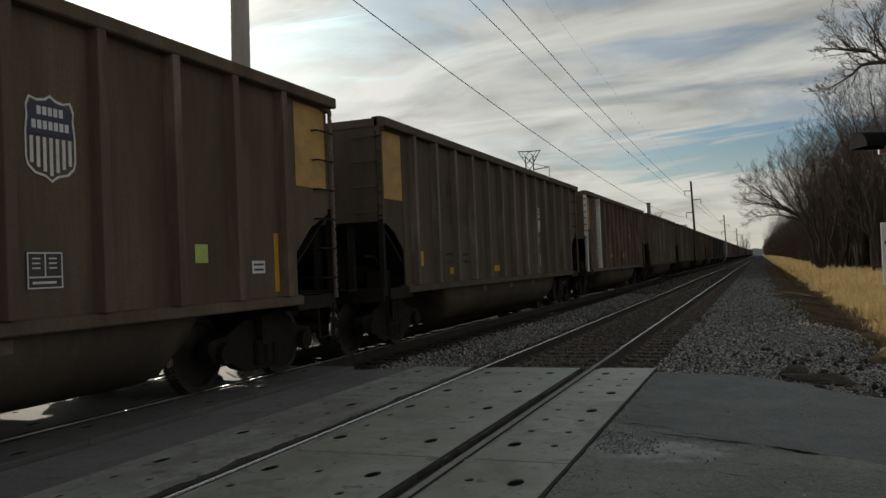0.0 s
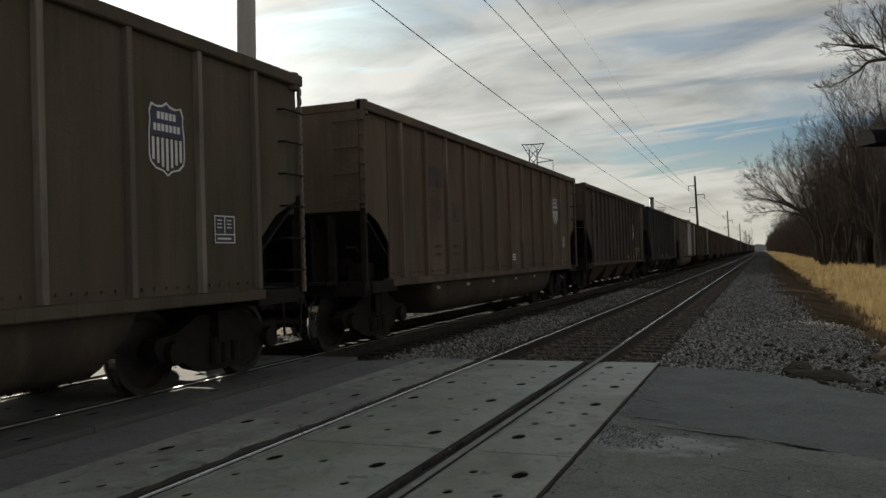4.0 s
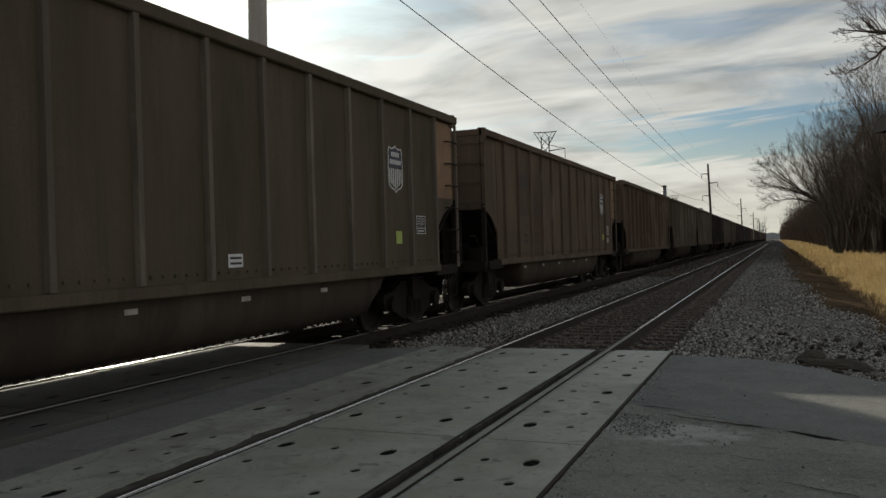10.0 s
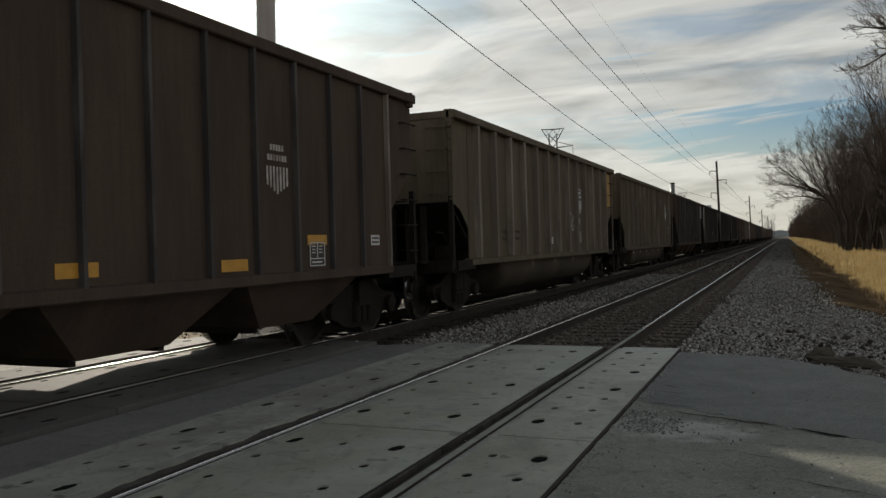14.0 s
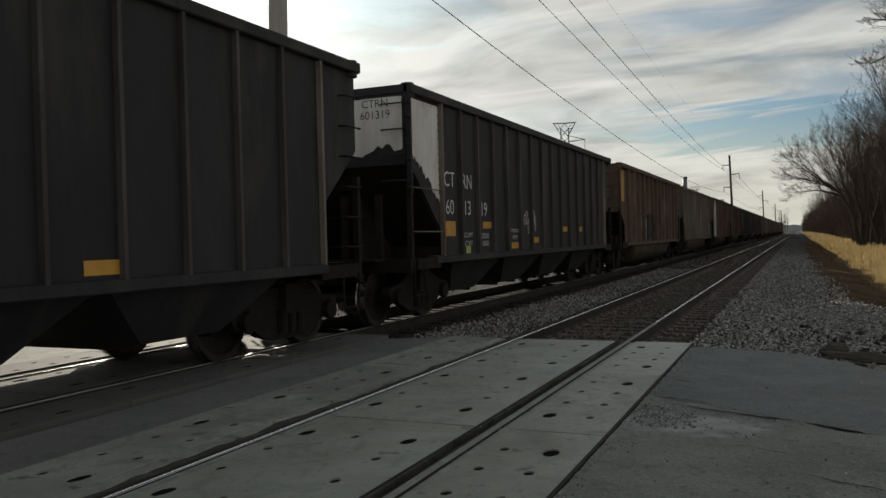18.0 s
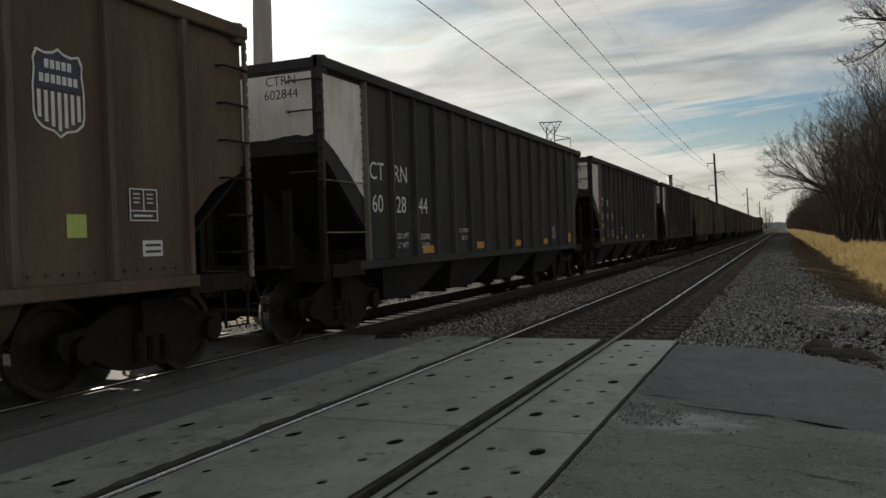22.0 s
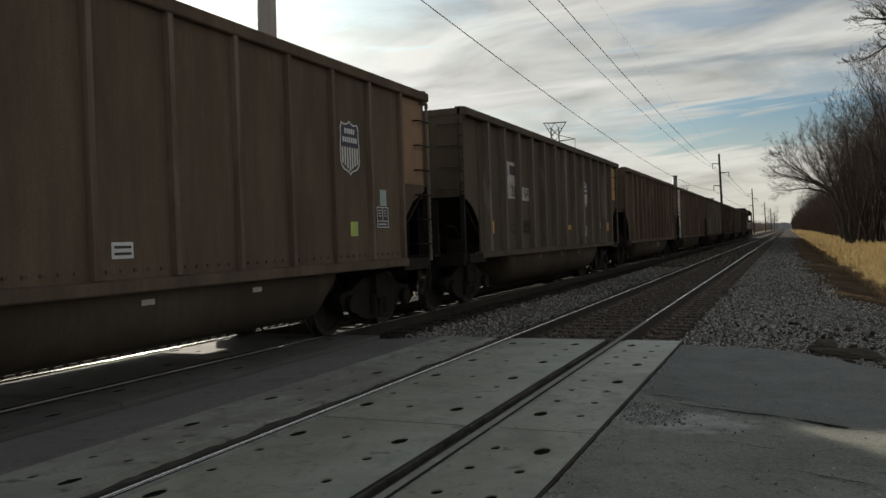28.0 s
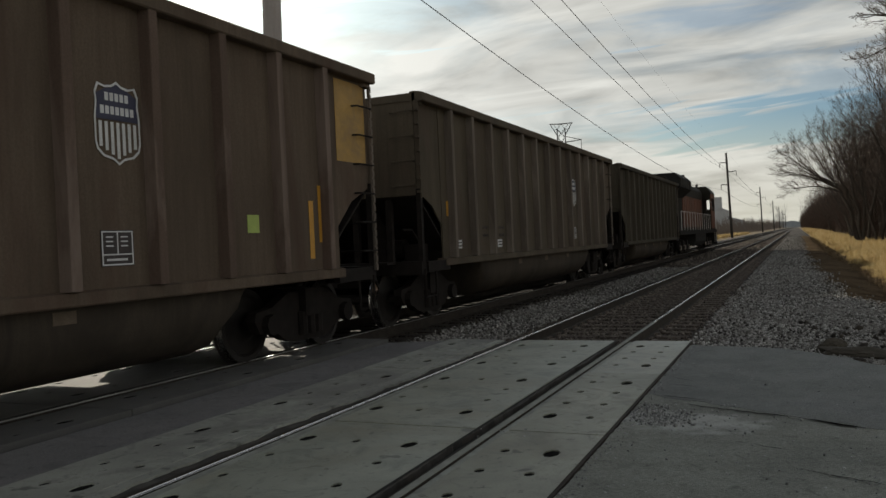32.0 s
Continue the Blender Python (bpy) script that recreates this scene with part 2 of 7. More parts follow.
TUB_PAINT = material("dusty_tub_plate", (0.068, 0.054, 0.041), 0.78, 0.0, 0.35, 1.2, 40, 0.2, 0.004, 0.5, (0.036, 0.029, 0.023))
WHITE_PAINT = material("dirty_white_paint", (0.72, 0.70, 0.67), 0.6, 0.0, 0.12, 3, 60, 0.1, 0.002, 0.4, (0.50, 0.44, 0.38))
DECAL_WHITE = material("white_lettering", (0.68, 0.68, 0.68), 0.6, 0.0, 0.12, 8, 90, 0.05, 0.001)
DECAL_FADED = material("faded_lettering", (0.47, 0.43, 0.40), 0.6, 0.0, 0.3, 8, 90, 0.05, 0.001, None, (0.18, 0.14, 0.12))
DECAL_DARK = material("dark_lettering", (0.045, 0.035, 0.035), 0.6, 0.0, 0.3, 8, 90, 0.05, 0.001)
DECAL_WORN = material("worn_dark_lettering", (0.034, 0.025, 0.021), 0.65, 0.0, 0.3, 6, 90, 0.05, 0.001, None, (0.065, 0.043, 0.035))
DECAL_BLUE = material("emblem_blue", (0.035, 0.036, 0.075), 0.55, 0.0, 0.2, 8, 90, 0.05, 0.001)
REFLECT = material("yellow_reflector", (0.57, 0.285, 0.035), 0.45, 0.0, 0.15, 8, 90, 0.05, 0.001)
YELLOW_END = material("faded_yellow_panel", (0.43, 0.25, 0.055), 0.55, 0.0, 0.2, 2.5, 50, 0.15, 0.003, 0.4, (0.27, 0.165, 0.065))
GREEN_TAG = material("green_tag", (0.40, 0.50, 0.12), 0.5, 0.0, 0.1, 8, 90, 0.05, 0.001)
TEAL_TAG = material("teal_tag", (0.32, 0.43, 0.40), 0.5, 0.0, 0.1, 8, 90, 0.05, 0.001)
BLUE_SPRAY = material("blue_spray_paint", (0.07, 0.26, 0.55), 0.5, 0.0, 0.2, 12, 90, 0.05, 0.001)
WHITE_SPRAY = material("white_spray_paint", (0.66, 0.66, 0.64), 0.5, 0.0, 0.2, 12, 90, 0.05, 0.001)
COAL = material("coal", (0.025, 0.024, 0.025), 0.45, 0.0, 0.4, 8, 60, 0.8, 0.03, spot=14)
CONCRETE = material("crossing_concrete", (0.365, 0.376, 0.302), 0.46, 0.0, 0.20, 1.3, 70, 0.6, 0.004, None, (0.285, 0.268, 0.195), flecks=0.8, gloss=0.9)
CONCRETE_TAN = material("tan_dirty_concrete", (0.335, 0.333, 0.262), 0.55, 0.0, 0.24, 1.3, 70, 0.6, 0.004, None, (0.215, 0.20, 0.145), flecks=0.8, gloss=0.6)
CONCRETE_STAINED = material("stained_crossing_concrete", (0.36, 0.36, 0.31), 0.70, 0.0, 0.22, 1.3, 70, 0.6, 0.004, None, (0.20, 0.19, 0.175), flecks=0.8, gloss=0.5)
# far deck's concrete, much darker than the near deck's
CONCRETE_DARK = material("dark_concrete", (0.135, 0.13, 0.122), 0.80, 0.0, 0.18, 1.1, 70, 0.3, 0.003, None, (0.11, 0.105, 0.105))
OCHRE_END = material("ochre_end_paint", (0.25, 0.14, 0.07), 0.6, 0.0, 0.25, 2.5, 50, 0.15, 0.003, 0.4, (0.17, 0.10, 0.06))
OCHRE_STRIP = material("dusty_orange_strip", (0.42, 0.17, 0.03), 0.6, 0.0, 0.25, 6, 80, 0.05, 0.001)
TUB_DUST = material("dusty_plate", (0.15, 0.115, 0.085), 0.75, 0.0, 0.25, 6, 60, 0.1, 0.002)
TUB_PALE = material("pale_tub_plate", (0.30, 0.255, 0.225), 0.6, 0.1, 0.25, 1.2, 40, 0.2, 0.004, 0.5, (0.20, 0.165, 0.14))
DUSTY_FILLER = material("dust_caked_filler", (0.34, 0.345, 0.295), 0.7, 0.0, 0.28, 4, 50, 0.5, 0.004, None, (0.23, 0.225, 0.195), flecks=0.5, gloss=0.4)
DUSTY_RUBBER = material("dusty_rubber", (0.085, 0.078, 0.070), 0.9, 0.0, 0.5, 4, 50, 0.4, 0.004, None, (0.10, 0.085, 0.07))
RUBBER = material("flangeway_rubber", (0.05, 0.048, 0.045), 0.8, 0.0, 0.3, 4, 50, 0.4, 0.004)
HOLE_DIRT = material("hole_grime", (0.020, 0.019, 0.018), 0.95, 0.0, 0.3, 10, 60, 0.5, 0.004, gloss=0.0)
RAIL_SIDE = material("rail_rust", (0.050, 0.041, 0.034), 0.8, 0.2, 0.3, 5, 60, 0.4, 0.003)
RAIL_WORN = material("dusty_rail_head", (0.285, 0.29, 0.248), 0.68, 0.0, 0.22, 6, 60, 0.15, 0.001, None, (0.20, 0.19, 0.165), gloss=0.4)
RAIL_HEAD = material("polished_rail_head", (0.72, 0.71, 0.69), 0.24, 1.0, 0.1, 8, 50, 0.05, 0.001)
# darker, duller head: stands for the train's shade and dark reflection on the rail
RAIL_SHADED = material("train_shaded_rail_head", (0.30, 0.29, 0.275), 0.38, 0.8, 0.2, 8, 50, 0.1, 0.001)
TIE_WOOD = material("tie_wood", (0.125, 0.104, 0.086), 0.92, 0.0, 0.38, 3, 40, 0.8, 0.010, None, (0.055, 0.045, 0.038), spot=28, gloss=0.05)
PLATE_RUST = material("tie_plate_rust", (0.20, 0.165, 0.14), 0.85, 0.2, 0.3, 8, 60, 0.4, 0.003)
BALLAST = material("ballast_bed", (0.060, 0.053, 0.049), 0.95, 0.0, 0.25, 0.7, 30, 1.0, 0.05, None, (0.052, 0.044, 0.040), spot=17, world_space=True)
# far track's ballast and ties: the shade under the train is in these near-black colours
SHADED_BALLAST = material("train_shaded_ballast", (0.026, 0.023, 0.021), 0.95, 0.0, 0.35, 0.7, 30, 1.0, 0.05, None, (0.04, 0.034, 0.03), spot=17, world_space=True)
SHADED_TIE = material("train_shaded_tie", (0.035, 0.029, 0.025), 0.95, 0.0, 0.3, 3, 40, 0.6, 0.008)
ASPHALT = material("asphalt", (0.247, 0.250, 0.212), 0.78, 0.0, 0.42, 0.9, 60, 0.9, 0.008, None, (0.29, 0.287, 0.238), flecks=0.4, spot=90, world_space=True, dust=(1.30, -4.42, 0.66, 0.42), gloss=0.4)
ASPHALT_PATCH = material("blue_grey_asphalt", (0.186, 0.190, 0.174), 0.74, 0.0, 0.42, 1.1, 70, 0.9, 0.007, None, (0.155, 0.155, 0.158), spot=110, world_space=True, gloss=0.5, flecks=0.35)
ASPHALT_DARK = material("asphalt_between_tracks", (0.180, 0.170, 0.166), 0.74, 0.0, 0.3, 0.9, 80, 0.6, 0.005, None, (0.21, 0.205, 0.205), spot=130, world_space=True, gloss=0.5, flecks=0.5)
SOIL = material("dark_soil", (0.125, 0.090, 0.057), 0.97, 0.0, 0.4, 1.1, 26, 1.0, 0.03, None, (0.055, 0.041, 0.028), world_space=True, flecks=0.5, gloss=0.0)
DIRT = material("dry_earth", (0.20, 0.155, 0.10), 0.97, 0.0, 0.25, 0.25, 8, 0.8, 0.05, None, (0.27, 0.21, 0.12), world_space=True)
POLE_WOOD = material("pole_wood", (0.42, 0.385, 0.37), 0.9, 0.0, 0.25, 3, 40, 0.5, 0.006, 0.1)
POLE_GREY = material("weathered_pole", (0.055, 0.050, 0.046), 0.9, 0.0, 0.25, 3, 40, 0.5, 0.006, 0.1)
WIRE = material("wire", (0.05, 0.05, 0.055), 0.6, 0.6, 0.1, 5, 40, 0.05, 0.001)
GALVANISED = material("galvanised_lattice", (0.22, 0.225, 0.23), 0.55, 0.6, 0.15, 2, 40, 0.1, 0.002)
BARK = material("bark", (0.080, 0.066, 0.054), 0.95, 0.0, 0.3, 4, 40, 0.7, 0.01, 0.3)
TWIG = material("twig", (0.100, 0.077, 0.062), 0.95, 0.0, 0.25, 4, 40, 0.3, 0.004)
# the next three colours are lightened to stand for haze over distance
HAZY_BRUSH = material("hazy_brush", (0.24, 0.205, 0.18), 0.95, 0.0, 0.25, 1.5, 30, 0.3, 0.004)
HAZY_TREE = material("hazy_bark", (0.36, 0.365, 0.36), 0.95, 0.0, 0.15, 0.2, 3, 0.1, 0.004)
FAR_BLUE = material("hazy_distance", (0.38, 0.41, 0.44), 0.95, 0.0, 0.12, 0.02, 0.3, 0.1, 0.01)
BRUSH = material("brush_stems", (0.115, 0.082, 0.064), 0.95, 0.0, 0.3, 1.5, 30, 0.3, 0.004)


def varied(name, stops, rough=0.9, thin=0.0, patchy=None):
    """A material whose loose pieces each take their own tone."""
    m = bpy.data.materials.new(name)
    m.use_nodes = True
    n = Nodes(m.node_tree)
    m.node_tree.nodes.clear()
    geo = n.add("ShaderNodeNewGeometry").outputs["Random Per Island"]
    grain = n.noise(n.add("ShaderNodeTexCoord").outputs["Object"], 45.0, 3.0)
    col = n.mix(n.math("MULTIPLY", n.ramp(grain, [(0.35, 1.0), (0.65, 0.0)]), 0.4), n.ramp(geo, stops), (0.05, 0.045, 0.04))
    if patchy:
        place = n.noise(n.add("ShaderNodeTexCoord").outputs["Object"], 0.55, 5.0, 0.65, 0.5)
        col = n.mix(n.ramp(place, [(0.46, 0.0), (0.64, 0.7)]), col, patchy)
    b = n.add("ShaderNodeBsdfPrincipled", {"Base Color": col, "Roughness": rough, "Specular IOR Level": 0.2})
    out = b.outputs[0]
    if thin:
        # thin blades let the light through
        out = n.add("ShaderNodeMixShader", {0: thin, 1: out, 2: n.add("ShaderNodeBsdfTranslucent", {"Color": col}).outputs[0]}).outputs[0]
    n.t.links.new(out, n.add("ShaderNodeOutputMaterial").inputs[0])
    return m


STONES = varied("ballast_stones", [(0.0, (0.03, 0.025, 0.02)), (0.3, (0.15, 0.138, 0.125)), (0.65, (0.40, 0.38, 0.345)), (1.0, (0.74, 0.71, 0.66))], patchy=(0.27, 0.255, 0.23))
CRIB_STONES = varied("dusty_brown_stones", [(0.0, (0.05, 0.04, 0.033)), (0.6, (0.15, 0.122, 0.10)), (1.0, (0.30, 0.26, 0.22))])
FAR_GRAVEL = varied("far_gravel", [(0.0, (0.05, 0.046, 0.042)), (0.5, (0.17, 0.16, 0.147)), (1.0, (0.42, 0.40, 0.37))])
PALE_GRIT = varied("pale_grit", [(0.0, (0.15, 0.15, 0.145)), (0.5, (0.34, 0.338, 0.325)), (1.0, (0.62, 0.61, 0.58))])
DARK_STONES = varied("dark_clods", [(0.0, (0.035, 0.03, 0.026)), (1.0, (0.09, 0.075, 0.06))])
GRASS = varied("dry_grass", [(0.0, (0.36, 0.25, 0.10)), (0.5, (0.56, 0.42, 0.19)), (1.0, (0.72, 0.58, 0.32))], thin=0.5, patchy=(0.30, 0.20, 0.09))
DEAD_GRASS = varied("dead_grass", [(0.0, (0.12, 0.085, 0.05)), (1.0, (0.26, 0.185, 0.10))])


# ---- mesh helpers ----
class Shape:
    """Collects vertices and faces; add() places them, mesh() makes the mesh."""

    def __init__(self):
        self.v, self.f = [], []

    def add(self, verts, faces):
        k = len(self.v)
        self.v += [tuple(p) for p in verts]
        self.f += [tuple(i + k for i in f) for f in faces]
        return self

    def box(self, x0, x1, y0, y1, z0, z1):
        return self.add([(x0, y0, z0), (x1, y0, z0), (x1, y1, z0), (x0, y1, z0), (x0, y0, z1), (x1, y0, z1), (x1, y1, z1), (x0, y1, z1)],
                        [(3, 2, 1, 0), (4, 5, 6, 7), (0, 1, 5, 4), (1, 2, 6, 5), (2, 3, 7, 6), (3, 0, 4, 7)])

    def prism(self, profile, a0, a1, axis="y"):
        """profile: points (u, v), counter-clockwise seen from the axis's positive end, drawn out from a0 to a1. y: (x, z); x: (y, z); z: (x, y)."""
        place = {"y": lambda u, v, a: (u, a, v), "x": lambda u, v, a: (a, u, v), "z": lambda u, v, a: (u, v, a)}[axis]
        n = len(profile)
        verts = [place(u, v, a0) for u, v in profile] + [place(u, v, a1) for u, v in profile]
        return self.add(verts, [tuple(range(n - 1, -1, -1)), tuple(range(n, 2 * n))] + [(i, (i + 1) % n, n + (i + 1) % n, n + i) for i in range(n)])

    def rod(self, p, q, r, sides=6, r2=None):
        p, q = Vector(p), Vector(q)
        turn = (q - p).to_track_quat("Z", "Y")
        r2 = r if r2 is None else r2
        ring = [turn @ Vector((math.cos(2 * math.pi * i / sides), math.sin(2 * math.pi * i / sides), 0)) for i in range(sides)]
        return self.add([p + c * r for c in ring] + [q + c * r2 for c in ring],
                        [tuple(range(sides - 1, -1, -1)), tuple(range(sides, 2 * sides))] + [(i, (i + 1) % sides, sides + (i + 1) % sides, sides + i) for i in range(sides)])

    def path(self, points, r, sides=6):
        for a, b in zip(points, points[1:]):
            self.rod(a, b, r, sides)
        return self

    def pipe(self, points, r, sides=5):
        """One unbroken tube along the points."""
        n, k = len(points), len(self.v)
        pts = [Vector(p) for p in points]
        u = None
        for i, p in enumerate(pts):
            d = (pts[min(i + 1, n - 1)] - pts[max(i - 1, 0)]).normalized()
            u = d.orthogonal().normalized() if u is None else (u - d * u.dot(d)).normalized()
            v = d.cross(u)
            self.v += [tuple(p + (u * math.cos(2 * math.pi * j / sides) + v * math.sin(2 * math.pi * j / sides)) * r) for j in range(sides)]
        self.f += [(k + i * sides + j, k + i * sides + (j + 1) % sides, k + (i + 1) * sides + (j + 1) % sides, k + (i + 1) * sides + j) for i in range(n - 1) for j in range(sides)]
        return self

    def lathe(self, profile, sides=24, axis="x"):
        """profile: (along, radius) pairs, turned round the axis."""
        n = len(profile)
        verts = []
        for i in range(sides):
            c, s = math.cos(2 * math.pi * i / sides), math.sin(2 * math.pi * i / sides)
            for a, r in profile:
                verts.append((a, r * c, r * s) if axis == "x" else (r * c, r * s, a))
        faces = []
        for i in range(sides):
            j = (i + 1) % sides
            faces += [(i * n + k, i * n + k + 1, j * n + k + 1, j * n + k) for k in range(n - 1)]
        return self.add(verts, faces)

    def mesh(self, name, smooth=False):
        me = bpy.data.meshes.new(name)
        me.from_pydata(self.v, [], self.f)
        b = bmesh.new()
        b.from_mesh(me)
        bmesh.ops.recalc_face_normals(b, faces=b.faces)
        b.to_mesh(me)
        b.free()
        if smooth:
            me.shade_smooth()
        return me


def array_mesh(name, verts, faces):
    """A mesh from numpy arrays: verts (n, 3), faces (m, 3)."""
    me = bpy.data.meshes.new(name)
    me.vertices.add(len(verts))
    me.vertices.foreach_set("co", np.asarray(verts, dtype=np.float32).ravel())
    me.loops.add(faces.size)
    me.polygons.add(len(faces))
    me.polygons.foreach_set("loop_start", np.arange(0, faces.size, faces.shape[1], dtype=np.int32))
    me.loops.foreach_set("vertex_index", np.asarray(faces, dtype=np.int32).ravel())
    me.update(calc_edges=True)
    me.validate()
    return me


def part(name, shape, mat, parent=None, label="", at=None, smooth=False):
    """One mesh object under a thing or a part. shape: a Shape or a ready mesh."""
    me = shape.mesh(name, smooth) if isinstance(shape, Shape) else shape
    if not me.materials:
        me.materials.append(mat)
    ob = new(name, me)
    if me.materials[0] != mat:
        ob.material_slots[0].link = "OBJECT"
        ob.material_slots[0].material = mat
    if parent:
        ob.parent = parent
    if at is not None:
        ob.matrix_basis = at
    if label:
        ob["label"] = label
    return ob


def thing(name, label, category, group="", m=None):
    ob = new(name)
    ob.empty_display_size = 0.3
    if m is not None:
        ob.matrix_basis = m
    return tagged(ob, label, category, group)


def structure(name, shape, mat, label, category, smooth=False, kind="structure"):
    return tagged(part(name, shape, mat, smooth=smooth), label, category, kind=kind)


# ---- ground, road and tracks ----
NEAR_X, FAR_X, GAUGE = -0.7525, -5.0225, 1.505     # the tracks' middles; rail heads' middles apart
TIE_STEP, PANEL = 0.499, 2.495
rng = np.random.default_rng(7)

ground = structure("ground", Shape().add([(-2500, -2500, -0.40), (2500, -2500, -0.40), (2500, 2500, -0.40), (-2500, 2500, -0.40)], [(0, 1, 2, 3)]), DIRT,
                   "dry tan earth under winter grass beside the railway", "ground")

bed = Shape()
profile = [(-9.6, -0.55), (-8.2, -0.24), (-7.4, -0.205), (-2.9, -0.205), (1.0, -0.205), (2.4, -0.215), (3.3, -0.25), (4.3, -0.45)]
ys = [-160, -30, -2, 0, 4, 8, 14, 22, 40, 80, 160, 400, 1500]
# the bed under the train, split off to be coloured dark as its shade
shaded_bed = Shape()
for sheet_shape, line in ((shaded_bed, profile[:3] + [(-3.75, -0.205)]), (bed, [(-3.75, -0.205)] + profile[3:])):
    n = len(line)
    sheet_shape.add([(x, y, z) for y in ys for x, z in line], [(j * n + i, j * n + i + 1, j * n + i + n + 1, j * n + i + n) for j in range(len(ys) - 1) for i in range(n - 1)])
# bare earth between the stones and the grass, its edges ragged
strip = Shape()
edge_y = [1.5 + 0.35 * k for k in range(90)] + [33 + 2.5 * k for k in range(40)]
for y in edge_y:
    a = 3.12 + 0.26 * math.sin(y * 0.8) * math.sin(y * 0.31 + 2) + 0.12 * math.sin(y * 2.9) + rng.uniform(-0.06, 0.06) + max(0.0, 8.0 - y) * 0.14 - 0.55 * min(1.0, max(0.0, (y - 6.0) / 7.0))
    for k in range(13):
        x = a + (5.2 - a) * k / 12
        strip.v.append((x, y, max(-0.25 - 0.2 * (x - 3.3), -0.40) + 0.014 if x > 3.3 else -0.215 - 0.035 * (x - 2.4) / 0.9 + 0.014))
strip.f += [(j * 13 + i, j * 13 + i + 1, j * 13 + i + 14, j * 13 + i + 13) for j in range(len(edge_y) - 1) for i in range(12)]
structure("earth_strip", strip, SOIL, "strip of bare dark brown earth between gravel and grass", "earth")
structure("ballast_bed", bed, BALLAST, "grey crushed-stone ballast bed under the near track", "ballast")
structure("sooty_ballast_bed", shaded_bed, SHADED_BALLAST, "ballast bed of the far track, blackened for the train's shade", "ballast")


def rail_shape(y0, y1):
    s = [(-0.075, -0.172), (0.075, -0.172), (0.075, -0.160), (0.012, -0.140), (0.010, -0.045), (0.036, -0.034), (0.036, -0.006),
         (-0.036, -0.006), (-0.036, -0.034), (-0.010, -0.045), (-0.012, -0.140), (-0.075, -0.160)]
    return Shape().prism([(u, v) for u, v in s], y0, y1, "y")


def head_shape(y0, y1):
    return Shape().prism([(-0.019, -0.0062), (0.019, -0.0062), (0.017, -0.001), (0.012, 0.0), (-0.012, 0.0), (-0.017, -0.001)], y0, y1, "y")


def dusty_head_shape(y0, y1):
    """The dust-filmed running face of the rail where the road crosses it."""
    return Shape().prism([(-0.016, -0.0062), (0.0355, -0.0062), (0.0345, -0.001), (0.030, 0.0), (-0.010, 0.0), (-0.015, -0.001)], y0, y1, "y")


def corner_shape(y0, y1):
    """The polished gauge corner of a rail, on its +x side."""
    return Shape().prism([(0.022, -0.0062), (0.0372, -0.015), (0.0372, -0.011), (0.032, -0.004), (0.028, 0.0), (0.022, 0.001)], y0, y1, "y")


corner_mesh = corner_shape(-160, 1500).mesh("rail_head")
rail_mesh, head_mesh = rail_shape(-160, 1500).mesh("rail"), head_shape(-160, 1500).mesh("rail_head")
crossed_mesh, clear_mesh = dusty_head_shape(-17.4, 2.2).mesh("rail_head"), head_shape(2.2, 1500).mesh("rail_head")
tie_mesh = Shape().prism([(-1.30, -0.34), (1.30, -0.34), (1.30, -0.186), (1.29, -0.176), (-1.29, -0.176), (-1.30, -0.186)], -0.115, 0.115, "y").mesh("tie")
plate = Shape().box(-0.17, 0.17, -0.10, 0.10, -0.1755, -0.162)
for sx, sy in ((-0.10, -0.06), (0.10, 0.06), (-0.10, 0.06), (0.10, -0.06)):
    plate.box(sx - 0.014, sx + 0.014, sy - 0.014, sy + 0.014, -0.163, -0.135).box(sx - 0.022, sx + 0.022, sy - 0.02, sy + 0.02, -0.140, -0.130)
plate_mesh = plate.mesh("tie_plate")


def railway_track(label, x, head, head2, near_ties, plates, wood):
    track = thing("railway_track", label, "railway track", "tracks", pose(x, 0, 0))
    for s in (-1, 1):
        r = part("rail", rail_mesh, RAIL_SIDE, track, at=pose(s * GAUGE / 2, 0, 0))
        if s > 0 and head2 == RAIL_WORN:
            part("rail_head", crossed_mesh, head2, r, "dust-filmed rail head in and beside the crossing")
            part("rail_head", clear_mesh, head, r, "shiny running band")
        else:
            part("rail_head", corner_mesh if s < 0 else head_mesh, head if s < 0 else head2, r, "worn shiny running band" if s < 0 else "running band dulled for the train's shade")
    for i in range(near_ties):
        jitter = rng.normal(0, 0.012, 2)
        t = part("tie", tie_mesh, wood, track, at=pose(jitter[0] * 2, 0.32 + i * TIE_STEP + jitter[1], rng.normal(0, 0.004), 0, 0, rng.normal(0, 0.5)))
        if i < plates:
            for s in (-1, 1):
                part("tie_plate", plate_mesh, PLATE_RUST, t, at=pose(s * GAUGE / 2, 0, 0.0))
    rest = Shape()
    for i in range(near_ties, near_ties + 320):
        y = 0.32 + i * TIE_STEP
        rest.box(-1.3, 1.3, y - 0.115, y + 0.115, -0.34, -0.178)
    tagged(part("distant_tie", rest, wood, track), kind="stuff")
    return track


railway_track("straight near track with shiny rails on weathered wooden ties", NEAR_X, RAIL_HEAD, RAIL_WORN, 150, 70, TIE_WOOD)
railway_track("far track under the coal train with wooden ties", FAR_X, RAIL_HEAD, RAIL_SHADED, 90, 0, SHADED_TIE)


